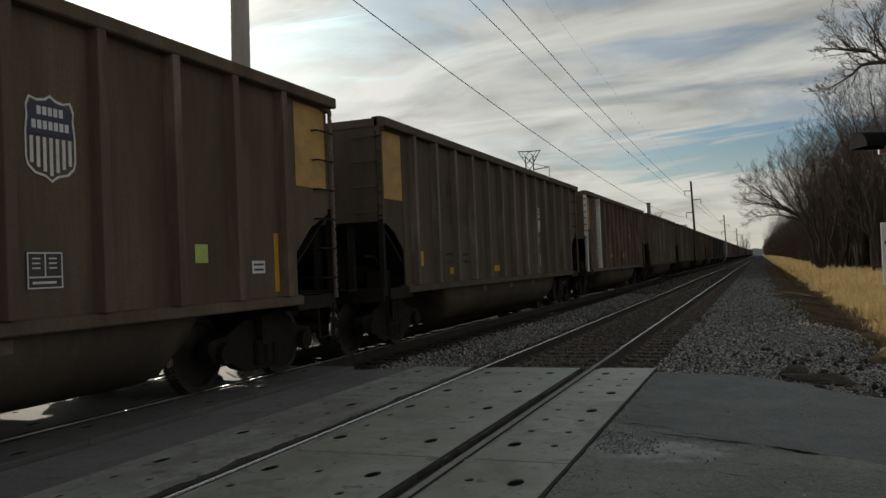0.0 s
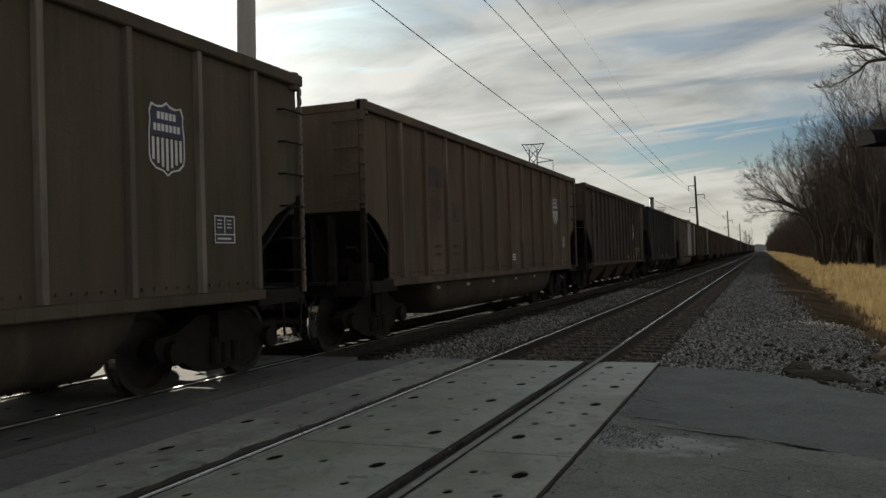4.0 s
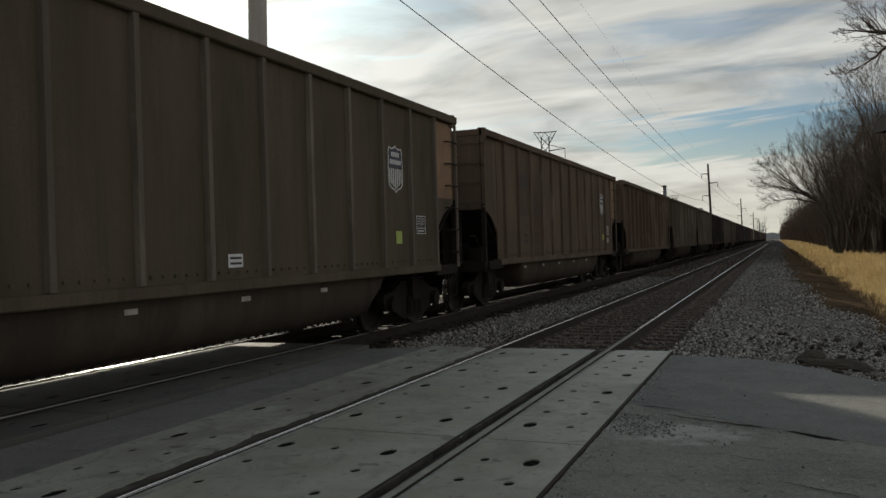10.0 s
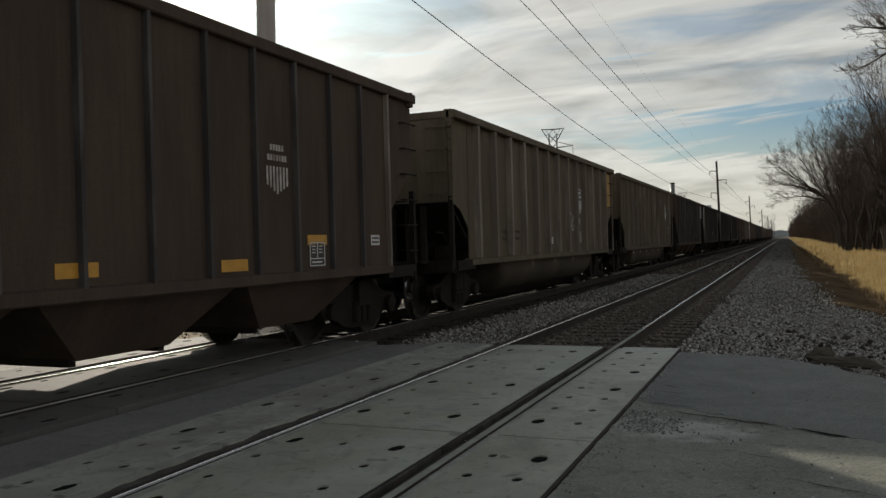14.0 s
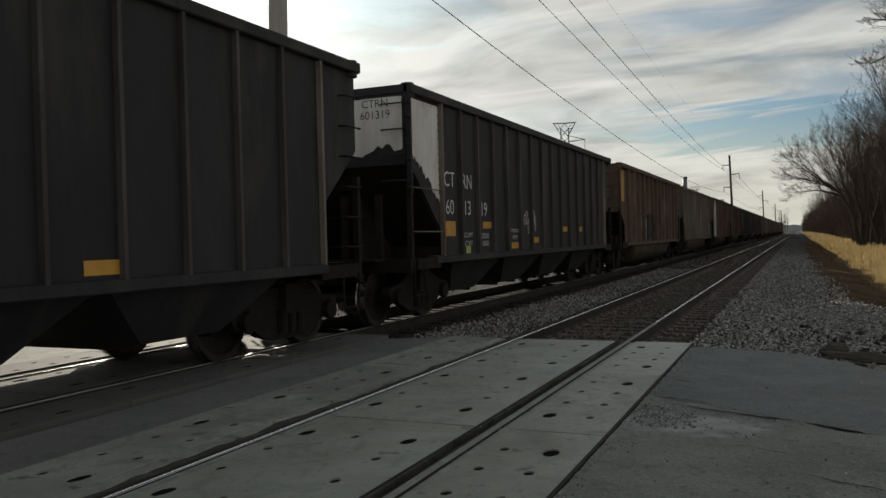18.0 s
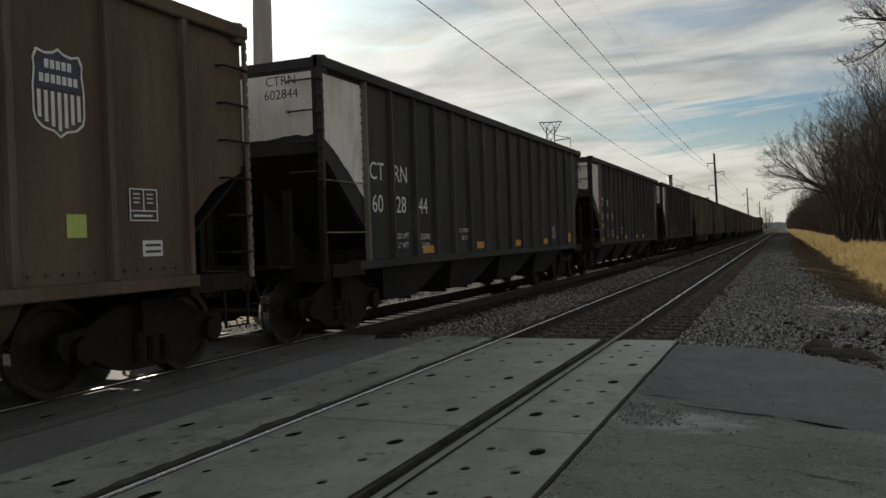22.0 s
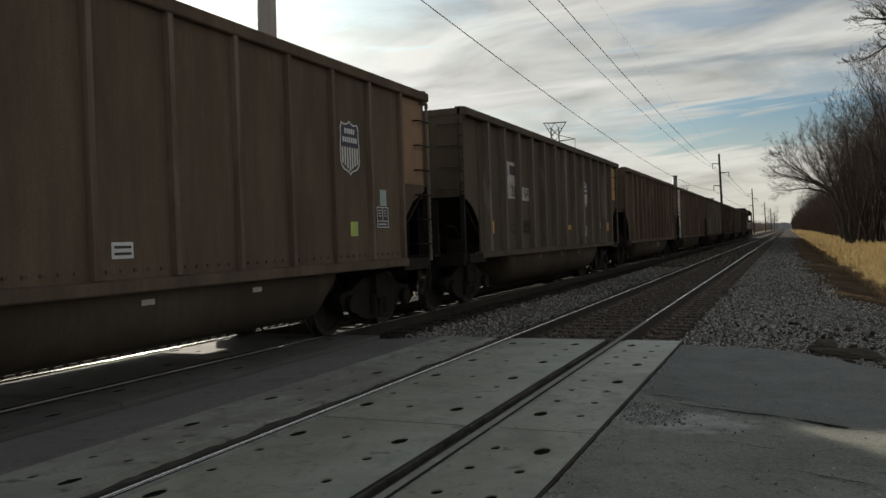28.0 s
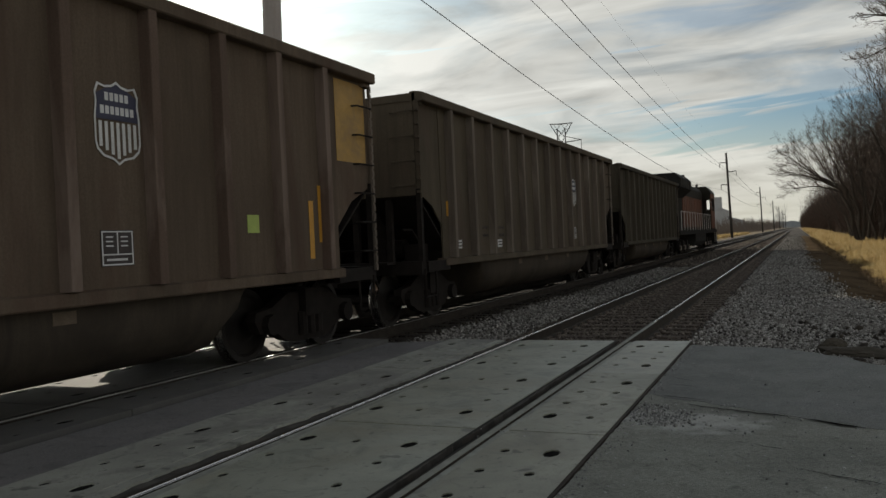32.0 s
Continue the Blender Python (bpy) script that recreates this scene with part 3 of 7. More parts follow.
def holed_panel(x0, x1, length, holes, depth=0.03):
    """A concrete slab (top at z = 0) with round or slotted holes: (x, y, rx, ry), in a grid of cells."""
    s = Shape()
    xs = sorted({x0, x1} | {h[0] - 0.09 for h in holes} | {h[0] + 0.09 for h in holes})
    yl = sorted({0.0, length} | {h[1] - 0.13 for h in holes} | {h[1] + 0.13 for h in holes})
    c = 0.012
    for xa, xb in zip(xs, xs[1:]):
        for ya, yb in zip(yl, yl[1:]):
            inside = [h for h in holes if xa < h[0] < xb and ya < h[1] < yb]
            if not inside:
                s.add([(xa, ya, 0), (xb, ya, 0), (xb, yb, 0), (xa, yb, 0)], [(0, 1, 2, 3)])
                continue
            hx, hy, rx, ry = inside[0]
            ring = [(hx + rx * math.cos(math.pi * k / 4 + math.pi / 8), hy + ry * math.sin(math.pi * k / 4 + math.pi / 8)) for k in range(8)]
            corners = [(xb, (ya + yb) / 2 + 0.05), (xb - 0.08, yb), (xa + 0.08, yb), (xa, (ya + yb) / 2 + 0.05), (xa, (ya + yb) / 2 - 0.05), (xa + 0.08, ya), (xb - 0.08, ya), (xb, (ya + yb) / 2 - 0.05)]
            full = [(xb, yb), (xa, yb), (xa, ya), (xb, ya)]
            verts = [(*p, 0) for p in corners] + [(*p, 0) for p in ring] + [(*p, -depth) for p in ring] + [(*p, 0) for p in full]
            faces = [(k, (k + 1) % 8, 8 + (k + 1) % 8, 8 + k) for k in range(8)] + [(8 + k, 8 + (k + 1) % 8, 16 + (k + 1) % 8, 16 + k) for k in range(8)]
            faces += [(0, 24, 1), (2, 25, 3), (4, 26, 5), (6, 27, 7)]
            s.add(verts, faces)
    z = -0.2
    s.add([(x0, 0, 0), (x1, 0, 0), (x1, length, 0), (x0, length, 0), (x0, 0, z), (x1, 0, z), (x1, length, z), (x0, length, z)],
          [(0, 1, 5, 4), (1, 2, 6, 5), (2, 3, 7, 6), (3, 0, 4, 7)])
    me = bpy.data.meshes.new("concrete_panel")
    me.from_pydata(s.v, [], s.f)
    me.update()
    return me


def hole_floor(holes):
    s = Shape()
    for hx, hy, rx, ry in holes:
        ring = [(hx + rx * 1.02 * math.cos(math.pi * k / 4 + math.pi / 8), hy + ry * 1.02 * math.sin(math.pi * k / 4 + math.pi / 8), -0.009) for k in range(8)]
        s.add(ring, [tuple(range(8))])
    return s.mesh("hole_fill")


BIG, SMALL = (0.055, 0.095), (0.034, 0.046)
rows_y = (0.50, 0.99, 1.48, 1.95)
gauge_holes = [(x, y, *(BIG if k in (0, 3) else SMALL)) for x in (-0.50, 0.32) for k, y in enumerate(rows_y)] + [(-0.10, rows_y[0], *SMALL), (-0.10, rows_y[3], *SMALL)]
field_holes = [[(x, y, *(BIG if k == (far if x < 0 else 3 - far) else SMALL)) for x in (-0.187, 0.126) for k, y in enumerate(rows_y)] for far in (3, 0)]
gauge_mesh = holed_panel(-0.60, 0.60, PANEL - 0.022, gauge_holes)
field_mesh = [holed_panel(-0.345, 0.345, PANEL - 0.014, h) for h in field_holes]
gauge_fill, field_fill = hole_floor(gauge_holes), [hole_floor(h) for h in field_holes]


def crossing_surface(label, x, count, mat):
    crossing = thing("level_crossing_deck", label, "level crossing", "crossing decks", pose(x, 0, -0.006))
    for k in range(count):
        y = -PANEL * (k + 1) + 0.006
        for name, mesh, fill, dx in (("concrete_panel", gauge_mesh, gauge_fill, 0.0), ("concrete_panel", field_mesh[min(k, 1)], field_fill[min(k, 1)], 1.205), ("concrete_panel", field_mesh[k % 2], field_fill[k % 2], -1.37)):
            tilt = rng.normal(0, 0.06, 2)
            turn = 180 if dx < 0 else 0
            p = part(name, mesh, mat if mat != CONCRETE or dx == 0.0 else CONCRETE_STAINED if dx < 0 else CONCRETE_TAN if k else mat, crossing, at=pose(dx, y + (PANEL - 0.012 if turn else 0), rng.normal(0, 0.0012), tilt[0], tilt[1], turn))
            tagged(part("hole_fill", fill, HOLE_DIRT, p, "dirt-filled bolt holes"), kind="stuff")
    if mat == CONCRETE:
        part("edge_angle", Shape().box(1.551, 1.575, -PANEL * count, 0.0, -0.12, -0.002), RAIL_SIDE, crossing, "rusty steel edge of the panels")
    part("flangeway_filler", Shape().box(0.6005, 0.612, -PANEL * count, 0.0, -0.2, -0.004), RUBBER, crossing, "black rubber lining of the flangeway")
    for s in (-1, 1):
        for off, wide, deep in ((-0.105 * s, 0.09, -0.055 if s > 0 else -0.012), (0.072, 0.06, -0.018) if s > 0 else (-0.150, 0.21, -0.022)):
            xa = s * GAUGE / 2 + off
            packed = mat == CONCRETE and off > 0.06     # packed with concrete dust up to the rail
            part("flangeway_filler", Shape().box(xa - wide / 2 - 0.012, xa + wide / 2 + 0.012, -PANEL * count, 0.0, -0.2, deep), DUSTY_FILLER if packed else DUSTY_RUBBER if s < 0 or off > 0.06 else RUBBER, crossing, "dust-packed filler beside the rail" if packed else "dusty rubber filler beside the rail" if s < 0 else "dark rubber flangeway filler")
    if mat == CONCRETE:
        r = random.Random(21)
        for name, x0, x1, wild, top, label in (("packed_dust", -1.03, -0.905, 0.055, -0.004, "dust trodden over the rubber filler, with a ragged edge"), ("packed_dirt", 0.606, 0.628, 0.016, -0.012, "dirt along the flangeway's edge")):
            edge, drift = [], 0.0
            for k in range(int(PANEL * count / 0.06)):
                drift = 0.93 * drift + r.uniform(-0.35, 0.35) * wild
                edge.append((max(x0 + 0.004, x1 + drift + r.uniform(-0.12, 0.12) * wild), -0.06 * k - 0.02))
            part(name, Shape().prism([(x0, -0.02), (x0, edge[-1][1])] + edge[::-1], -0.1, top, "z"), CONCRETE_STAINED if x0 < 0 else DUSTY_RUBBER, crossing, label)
    return crossing


crossing_surface("pale concrete crossing panels with bolt holes beside shiny rails", NEAR_X, 7, CONCRETE)
crossing_surface("dark concrete crossing panels under the coal train", FAR_X, 7, CONCRETE_DARK)


def slab(name, outline, top, mat, label, wave=0.004):
    """A road slab with an uneven top, from its outline seen from above."""
    b = bmesh.new()
    vs = [b.verts.new((x, y, top)) for x, y in outline]
    face = b.faces.new(vs)
    low = bmesh.ops.extrude_face_region(b, geom=[face])
    for v in low["geom"]:
        if isinstance(v, bmesh.types.BMVert):
            v.co.z = -0.45
    bmesh.ops.recalc_face_normals(b, faces=b.faces)
    me = bpy.data.meshes.new(name)
    b.to_mesh(me)
    b.free()
    return structure(name, me, mat, label, "road")


def ragged(points, amount, step=0.12):
    """The line through the points, broken up into a crumbled edge."""
    out = []
    for (xa, ya), (xb, yb) in zip(points, points[1:]):
        n = max(1, int(math.hypot(xb - xa, yb - ya) / step))
        for k in range(n):
            f = k / n
            out.append((xa + (xb - xa) * f + random.uniform(-amount, amount), ya + (yb - ya) * f + random.uniform(-amount, amount)))
    out.append(points[-1])
    return out


right_edge = ragged([(0.835, -0.30), (1.2, -0.38), (1.72, -0.46), (2.1, -0.75), (2.42, -1.08), (2.72, -1.60), (3.12, -1.98), (3.7, -2.5), (5.0, -3.2)], 0.03)
near_edge = ragged([(0.831, -18.0), (0.831, -0.30)], 0.006, 0.05)
slab("road_near", near_edge[:-1] + right_edge + [(40, -6.0), (40, -30), (0.831, -30)], -0.016, ASPHALT, "worn grey asphalt road up to the level crossing")
seam = ragged([(0.846, -3.42), (0.96, -3.50), (1.42, -3.79), (2.13, -4.16), (2.47, -4.40), (3.6, -5.0), (6.0, -6.2)], 0.055, 0.07)
patch_edge = [(x + 0.01, y - 0.035) for x, y in right_edge if y > -3.0]
slab("road_patch", [(0.846, -0.36)] + patch_edge[1:] + [(5.0, -4.2), (6.0, -4.4)] + seam[::-1], -0.0143, ASPHALT_PATCH, "blue-grey asphalt strip between the gravel and the cracked seam")
mid_edge = ragged([(-2.50, -0.12), (-3.27, -0.35)], 0.03)
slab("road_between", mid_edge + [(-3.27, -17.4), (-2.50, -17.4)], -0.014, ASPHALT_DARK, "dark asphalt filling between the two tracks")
slab("road_beyond", [(-6.78, -0.2), (-6.78, -17.4), (-60, -17.4), (-60, -0.2)], -0.014, ASPHALT, "sunlit asphalt road past the far track")


# ---- coal train ----
CAR_LENGTH, SPEED = 16.18, 20.77
HALF = 7.3                            # half the body's length


def cached(store, key, make):
    if key not in store:
        store[key] = make()
    return store[key]


MESHES = {}


def text_mesh(words, size, align="CENTER"):
    def make():
        cu = bpy.data.curves.new("lettering", "FONT")
        cu.body, cu.size, cu.align_x, cu.align_y, cu.resolution_u = words, size, align, "CENTER", 3
        ob = new("lettering", cu)
        bpy.context.view_layer.update()
        me = bpy.data.meshes.new_from_object(ob.evaluated_get(bpy.context.evaluated_depsgraph_get()))
        bpy.data.objects.remove(ob)
        me.name = "lettering"
        return me
    return cached(MESHES, ("text", words, size, align), make)


def on_side(e, z, x=1.552):
    """The pose of a sign on the near side, e metres from the car's far end: its own x runs along the car, y up."""
    return Matrix.Translation((x, HALF - e, z)) @ Matrix(((0, 0, 1, 0), (1, 0, 0, 0), (0, 1, 0, 0), (0, 0, 0, 1)))


def plate_mesh_of(wide, high, thick=0.004):
    return cached(MESHES, ("plate", wide, high), lambda: Shape().box(-wide / 2, wide / 2, -high / 2, high / 2, 0, thick).mesh("marking"))


def marking(car, name, e, z, wide, high, mat, label="", x=1.552):
    return part(name, plate_mesh_of(wide, high), mat, car, label, on_side(e, z, x))


def lettering(car, words, e, z, size, mat, label, x=1.556, narrow=1.0):
    at = on_side(e, z, x) @ Matrix.Diagonal((narrow, 1, 1, 1))
    if size < 0.3:
        return tagged(part("lettering", text_mesh(words, size), mat, car, label, at), kind="stuff")
    # large characters stand singly
    reach = [max(v.co.x for v in text_mesh(words[:k + 1], size, "LEFT").vertices) for k in range(len(words))]
    for k, letter in enumerate(words):
        me = text_mesh(letter, size, "LEFT")
        shift = reach[k] - max(v.co.x for v in me.vertices) - reach[-1] / 2
        part("character", me, mat, car, label, at @ Matrix.Translation((shift, 0, 0)))


SHIELD = [(0.0, 0.38), (0.06, 0.345), (0.15, 0.33), (0.235, 0.35), (0.275, 0.27), (0.265, 0.19), (0.285, 0.05), (0.285, -0.17), (0.265, -0.24), (0.19, -0.30), (0.07, -0.325), (0.0, -0.37)]
SHIELD = SHIELD + [(-x, y) for x, y in SHIELD[-2:0:-1]]


def shield_meshes():
    n = len(SHIELD)
    ring = Shape().add([(x * k, y * k, z) for k in (1.0, 0.94) for z in (0.0, 0.005) for x, y in SHIELD],
                       [(n + i, n + (i + 1) % n, 3 * n + (i + 1) % n, 3 * n + i) for i in range(n)] + [(i, (i + 1) % n, n + (i + 1) % n, n + i) for i in range(n)] + [(3 * n + i, 3 * n + (i + 1) % n, 2 * n + (i + 1) % n, 2 * n + i) for i in range(n)]).mesh("emblem")
    inner = [(x * 0.92, y * 0.93) for x, y in SHIELD]
    top = [(x, y) for x, y in inner if y > 0.02]
    right = [p for p in top if p[0] >= 0]
    left = [p for p in top if p[0] < 0]
    field = Shape().prism((sorted(right, key=lambda p: -p[1]) + [(0.262, 0.03), (-0.262, 0.03)] + sorted(left, key=lambda p: p[1]))[::-1], 0.0, 0.004, "z").mesh("emblem_field")
    stripes = Shape()
    for k in range(7):
        x = -0.216 + k * 0.072
        low = -0.20 - 0.11 * (1 - abs(x) / 0.24)
        stripes.box(x - 0.018, x + 0.018, low, 0.012, 0.0, 0.004)
    words = Shape()
    for row, wide in ((0.235, 0.30), (0.115, 0.42)):
        x = -wide / 2
        while x < wide / 2 - 0.02:
            words.box(x, x + 0.044, row - 0.036, row + 0.036, 0.004, 0.006)
            x += 0.062
    return ring, field, stripes.mesh("emblem_stripe"), words.mesh("emblem_bar")


def shield(car, e=4.60, z=2.56, plain=False, faded=False):
    ring, field, stripes, words = cached(MESHES, "shield", shield_meshes)
    paint = DECAL_FADED if faded else DECAL_WHITE
    if faded:
        s = tagged(part("emblem", stripes, paint, car, "worn railway shield emblem of pale stripes", on_side(e, z)), kind="stuff")
    else:
        s = part("emblem", ring, paint, car, "railway shield emblem with dark field and white stripes", on_side(e, z))
        part("emblem_field", field, DECAL_BLUE, s)
        if plain:
            part("emblem_stripe", plate_mesh_of(0.46, 0.22), paint, s, "plain white lower half", pose(0, -0.11, 0))
        else:
            tagged(part("emblem_stripe", stripes, paint, s), kind="stuff")
    s.scale = (0.93, 1, 1)
    tagged(part("emblem_bar", words, paint, s), kind="stuff")
    return s


def stencil(car, e=4.92, z=1.46):
    """The boxed maintenance panel: white frame, dark squares, unreadable rows."""
    def make():
        s = Shape()
        for x0, x1, y0, y1 in ((-0.18, 0.18, 0.14, 0.152), (-0.18, 0.18, -0.152, -0.14), (-0.18, -0.168, -0.14, 0.14), (0.168, 0.18, -0.14, 0.14), (-0.006, 0.006, -0.05, 0.14), (-0.168, 0.168, -0.062, -0.05)):
            s.box(x0, x1, y0, y1, 0.004, 0.007)
        for y in (0.10, 0.06, 0.02):
            s.box(-0.13, -0.05, y - 0.006, y + 0.006, 0.004, 0.006).box(0.04, 0.12, y - 0.006, y + 0.006, 0.004, 0.006)
        s.box(-0.13, 0.11, -0.112, -0.092, 0.004, 0.006)
        return s.mesh("stencil_frame")
    p = marking(car, "stencil_panel", e, z, 0.38, 0.32, DECAL_DARK, "dark boxed stencil panel with white frame")
    part("stencil_frame", cached(MESHES, "stencil", make), DECAL_WHITE, p)


def scribble(car, e, z, wide, high, mat, seed, label, stroke=0.013, x=1.552, ribs=()):
    """Sprayed loops and crossing strokes, over the sheet and the faces of the ribs."""
    r = random.Random(seed)
    s = Shape()

    def line(pts):
        for (xa, ya), (xb, yb) in zip(pts, pts[1:]):
            d = Vector((xb - xa, yb - ya, 0))
            if d.length > 1e-4:
                o = Vector((-d.y, d.x, 0)).normalized() * stroke * r.uniform(0.7, 1.15)
                n = max(1, int(abs(d.x) / 0.03)) if ribs else 1
                for k in range(n):
                    xc, yc, xd, yd = xa + d.x * k / n, ya + d.y * k / n, xa + d.x * (k + 1) / n, ya + d.y * (k + 1) / n
                    mid = e - (xc + xd) / 2
                    near = min((abs(mid - rib) for rib in ribs), default=9.0)
                    lift = 0.003 + (1.677 - x if near < 0.05 else 0.0)
                    s.add([(xc - o.x, yc - o.y, lift), (xd - o.x, yd - o.y, lift), (xd + o.x, yd + o.y, lift), (xc + o.x, yc + o.y, lift)], [(0, 1, 2, 3)])

    def bowl(cx, cy, a, b, start, sweep):
        line([(cx + a * math.cos(start + sweep * i / 12) * (1 - 0.12 * i / 12), cy + b * math.sin(start + sweep * i / 12)) for i in range(13)])

    # a tangle of loops, and in large pieces two rows of strokes through it
    n = max(3, int(wide / (0.13 if wide < 1 else 0.3)))
    for k in range(n):
        bowl(-wide / 2 + wide * (k + 0.5) / n, high * r.uniform(-0.2, 0.2), wide / n * r.uniform(0.35, 0.8), high * r.uniform(0.2, 0.42), r.uniform(0, 6), r.uniform(3.5, 9.0))
    if wide > 1:
        for k in range(7):
            u, v = wide * (k / 6 - 0.5) * 0.95, high * r.uniform(-0.35, 0.1)
            line([(u - 0.2, v), (u + 0.12, v + r.uniform(-0.08, 0.14)), (u + 0.22, v + r.uniform(-0.2, 0.2))])
            line([(u + 0.02, high * r.uniform(0.3, 0.5)), (u, 0.0), (u - r.uniform(0.1, 0.25), -high * r.uniform(0.3, 0.5))])
    tagged(part("graffiti", s, mat, car, label, on_side(e, z, x)), kind="stuff")


def doodle(car, e, z):
    """Two round eyes, a mouth and a tongue, sprayed in thin white line."""
    def oval(u, v, ru, rv):
        return [(u + ru * math.cos(k * math.pi / 7), v + rv * math.sin(k * math.pi / 7), 0.004) for k in range(15)]

    s = Shape()
    for pts in (oval(-0.14, 0.18, 0.060, 0.10), oval(0.04, 0.19, 0.058, 0.10), oval(-0.005, -0.19, 0.055, 0.080), oval(-0.15, 0.14, 0.012, 0.02), oval(0.04, 0.16, 0.012, 0.02),
                [(-0.23, 0.03, 0.004), (-0.21, -0.05, 0.004), (-0.14, -0.11, 0.004), (-0.05, -0.125, 0.004), (0.06, -0.08, 0.004), (0.13, -0.02, 0.004), (0.19, 0.03, 0.004)], [(0.09, 0.02, 0.004), (0.13, -0.02, 0.004)]):
        s.path(pts, 0.011, 4)
    tagged(part("graffiti", s, WHITE_SPRAY, car, "white sprayed face with its tongue out", on_side(e, z, 1.550)), kind="stuff")


# running gear
def treaded(me):
    """Running faces of the wheels shine."""
    me.materials.append(WHEEL_IRON)
    me.materials.append(RAIL_HEAD)
    for f in me.polygons:
        radii = [math.hypot(me.vertices[k].co.y, me.vertices[k].co.z) for k in f.vertices]
        if min(radii) > 0.45 and abs(f.normal.x) < 0.6:
            f.material_index = 1
    return me


def truck_parts():
    frame_shape = [(-1.15, 0.52), (-1.12, 0.62), (-0.80, 0.66), (-0.45, 0.82), (0.45, 0.82), (0.80, 0.66), (1.12, 0.62), (1.15, 0.52), (1.05, 0.36), (0.75, 0.36), (0.55, 0.24), (0.32, 0.18), (-0.32, 0.18), (-0.55, 0.24), (-0.75, 0.36), (-1.05, 0.36)]
    sides = {}
    for sx in (-1, 1):
        side = sides[sx] = Shape()
        side.prism(frame_shape, sx * 1.08 - 0.07, sx * 1.08 + 0.07, "x")
        for dy in (-0.89, 0.89):
            side.add([(sx * (1.15 + (k > 7) * 0.09), dy + 0.13 * math.cos(k * math.pi / 4), 0.46 + 0.13 * math.sin(k * math.pi / 4)) for k in range(16)],
                     [(k, (k + 1) % 8, 8 + (k + 1) % 8, 8 + k) for k in range(8)] + [tuple(range(8, 16))])
        for dy in (-0.18, 0.0, 0.18):
            side.rod((sx * 1.17, dy, 0.26), (sx * 1.17, dy, 0.56), 0.07, 8)
    bolster = Shape().prism([(-0.20, 0.50), (0.20, 0.50), (0.20, 0.86), (-0.20, 0.86)], -1.25, 1.25, "x")
    wheel = Shape()
    for sx in (-1, 1):
        a = sx * GAUGE / 2
        o = sx * 1.0
        wheel.lathe([(a - o * 0.085, 0.10), (a - o * 0.085, 0.15), (a - o * 0.02, 0.22), (a - o * 0.03, 0.39), (a - o * 0.085, 0.40), (a - o * 0.085, 0.482), (a - o * 0.052, 0.488), (a - o * 0.04, 0.462), (a + o * 0.06, 0.455),
                     (a + o * 0.06, 0.39), (a + o * 0.02, 0.36), (a + o * 0.045, 0.22), (a + o * 0.075, 0.16), (a + o * 0.075, 0.08)], 28, "x")
    wheel.lathe([(-1.2, 0.0), (-1.2, 0.075), (-0.7, 0.09), (0.7, 0.09), (1.2, 0.075), (1.2, 0.0)], 10, "x")
    for sx in (-1, 1):
        for k in range(3):
            an = k * 2.0944
            wheel.rod((sx * 1.2, 0.05 * math.cos(an), 0.05 * math.sin(an)), (sx * 1.225, 0.05 * math.cos(an), 0.05 * math.sin(an)), 0.014, 6)
    return [sides[sx].mesh("side_frame") for sx in (-1, 1)], bolster.mesh("bolster"), treaded(wheel.mesh("wheelset"))


WHEELSETS = []


def truck(car, y, base=0.89, axles=2):
    side, bolster, wheel = cached(MESHES, "truck", truck_parts)
    t = part("truck", bolster, TRUCK_IRON, car, "cast-iron wheel truck", pose(0, y, 0))
    for one in side:
        part("side_frame", one, TRUCK_IRON, t)
    for dy in (-base, base):
        WHEELSETS.append(part("wheelset", wheel, WHEEL_IRON, t, "steel wheels on an axle", pose(0, dy, 0.457)))


def coupler_mesh():
    s = Shape().box(-0.12, 0.12, HALF - 0.9, HALF + 0.45, 0.76, 0.98)
    s.prism([(-0.20, HALF + 0.40), (0.05, HALF + 0.40), (0.20, HALF + 0.55), (0.20, HALF + 0.77), (0.06, HALF + 0.77), (0.06, HALF + 0.62), (-0.20, HALF + 0.70)], 0.70, 1.02, "z")
    return s.mesh("coupler")


def hose_mesh():
    pts = [(0.35, HALF + 0.10, 0.85), (0.36, HALF + 0.25, 0.66), (0.33, HALF + 0.45, 0.48), (0.22, HALF + 0.66, 0.40), (0.1, HALF + 0.78, 0.42)]
    return Shape().path(pts, 0.024, 6).mesh("brake_hose")


def lever_mesh():
    pts = [(0.15, HALF + 0.28, 0.98), (0.9, HALF + 0.30, 1.0), (1.35, HALF + 0.32, 0.98), (1.42, HALF + 0.34, 0.72)]
    return Shape().path(pts, 0.018, 6).mesh("uncoupling_lever")


def ends(car, mesh_key, make, name, mat, label=""):
    """The same part at both ends, turned round."""
    me = cached(MESHES, mesh_key, make)
    for a in (0, 180):
        part(name, me, mat, car, label, pose(0, 0, 0, 0, 0, a))


def running_gear(car):
    for y in (-6.15, 6.15):
        truck(car, y)
    ends(car, "coupler", coupler_mesh, "coupler", TRUCK_IRON)
    ends(car, "hose", hose_mesh, "brake_hose", RUBBER)
    ends(car, "lever", lever_mesh, "uncoupling_lever", TRUCK_IRON)
    sill = cached(MESHES, "centre_sill", lambda: Shape().box(-0.30, 0.30, -HALF + 0.1, HALF - 0.1, 0.66, 0.98).mesh("centre_sill"))
    part("centre_sill", sill, TRUCK_IRON, car)


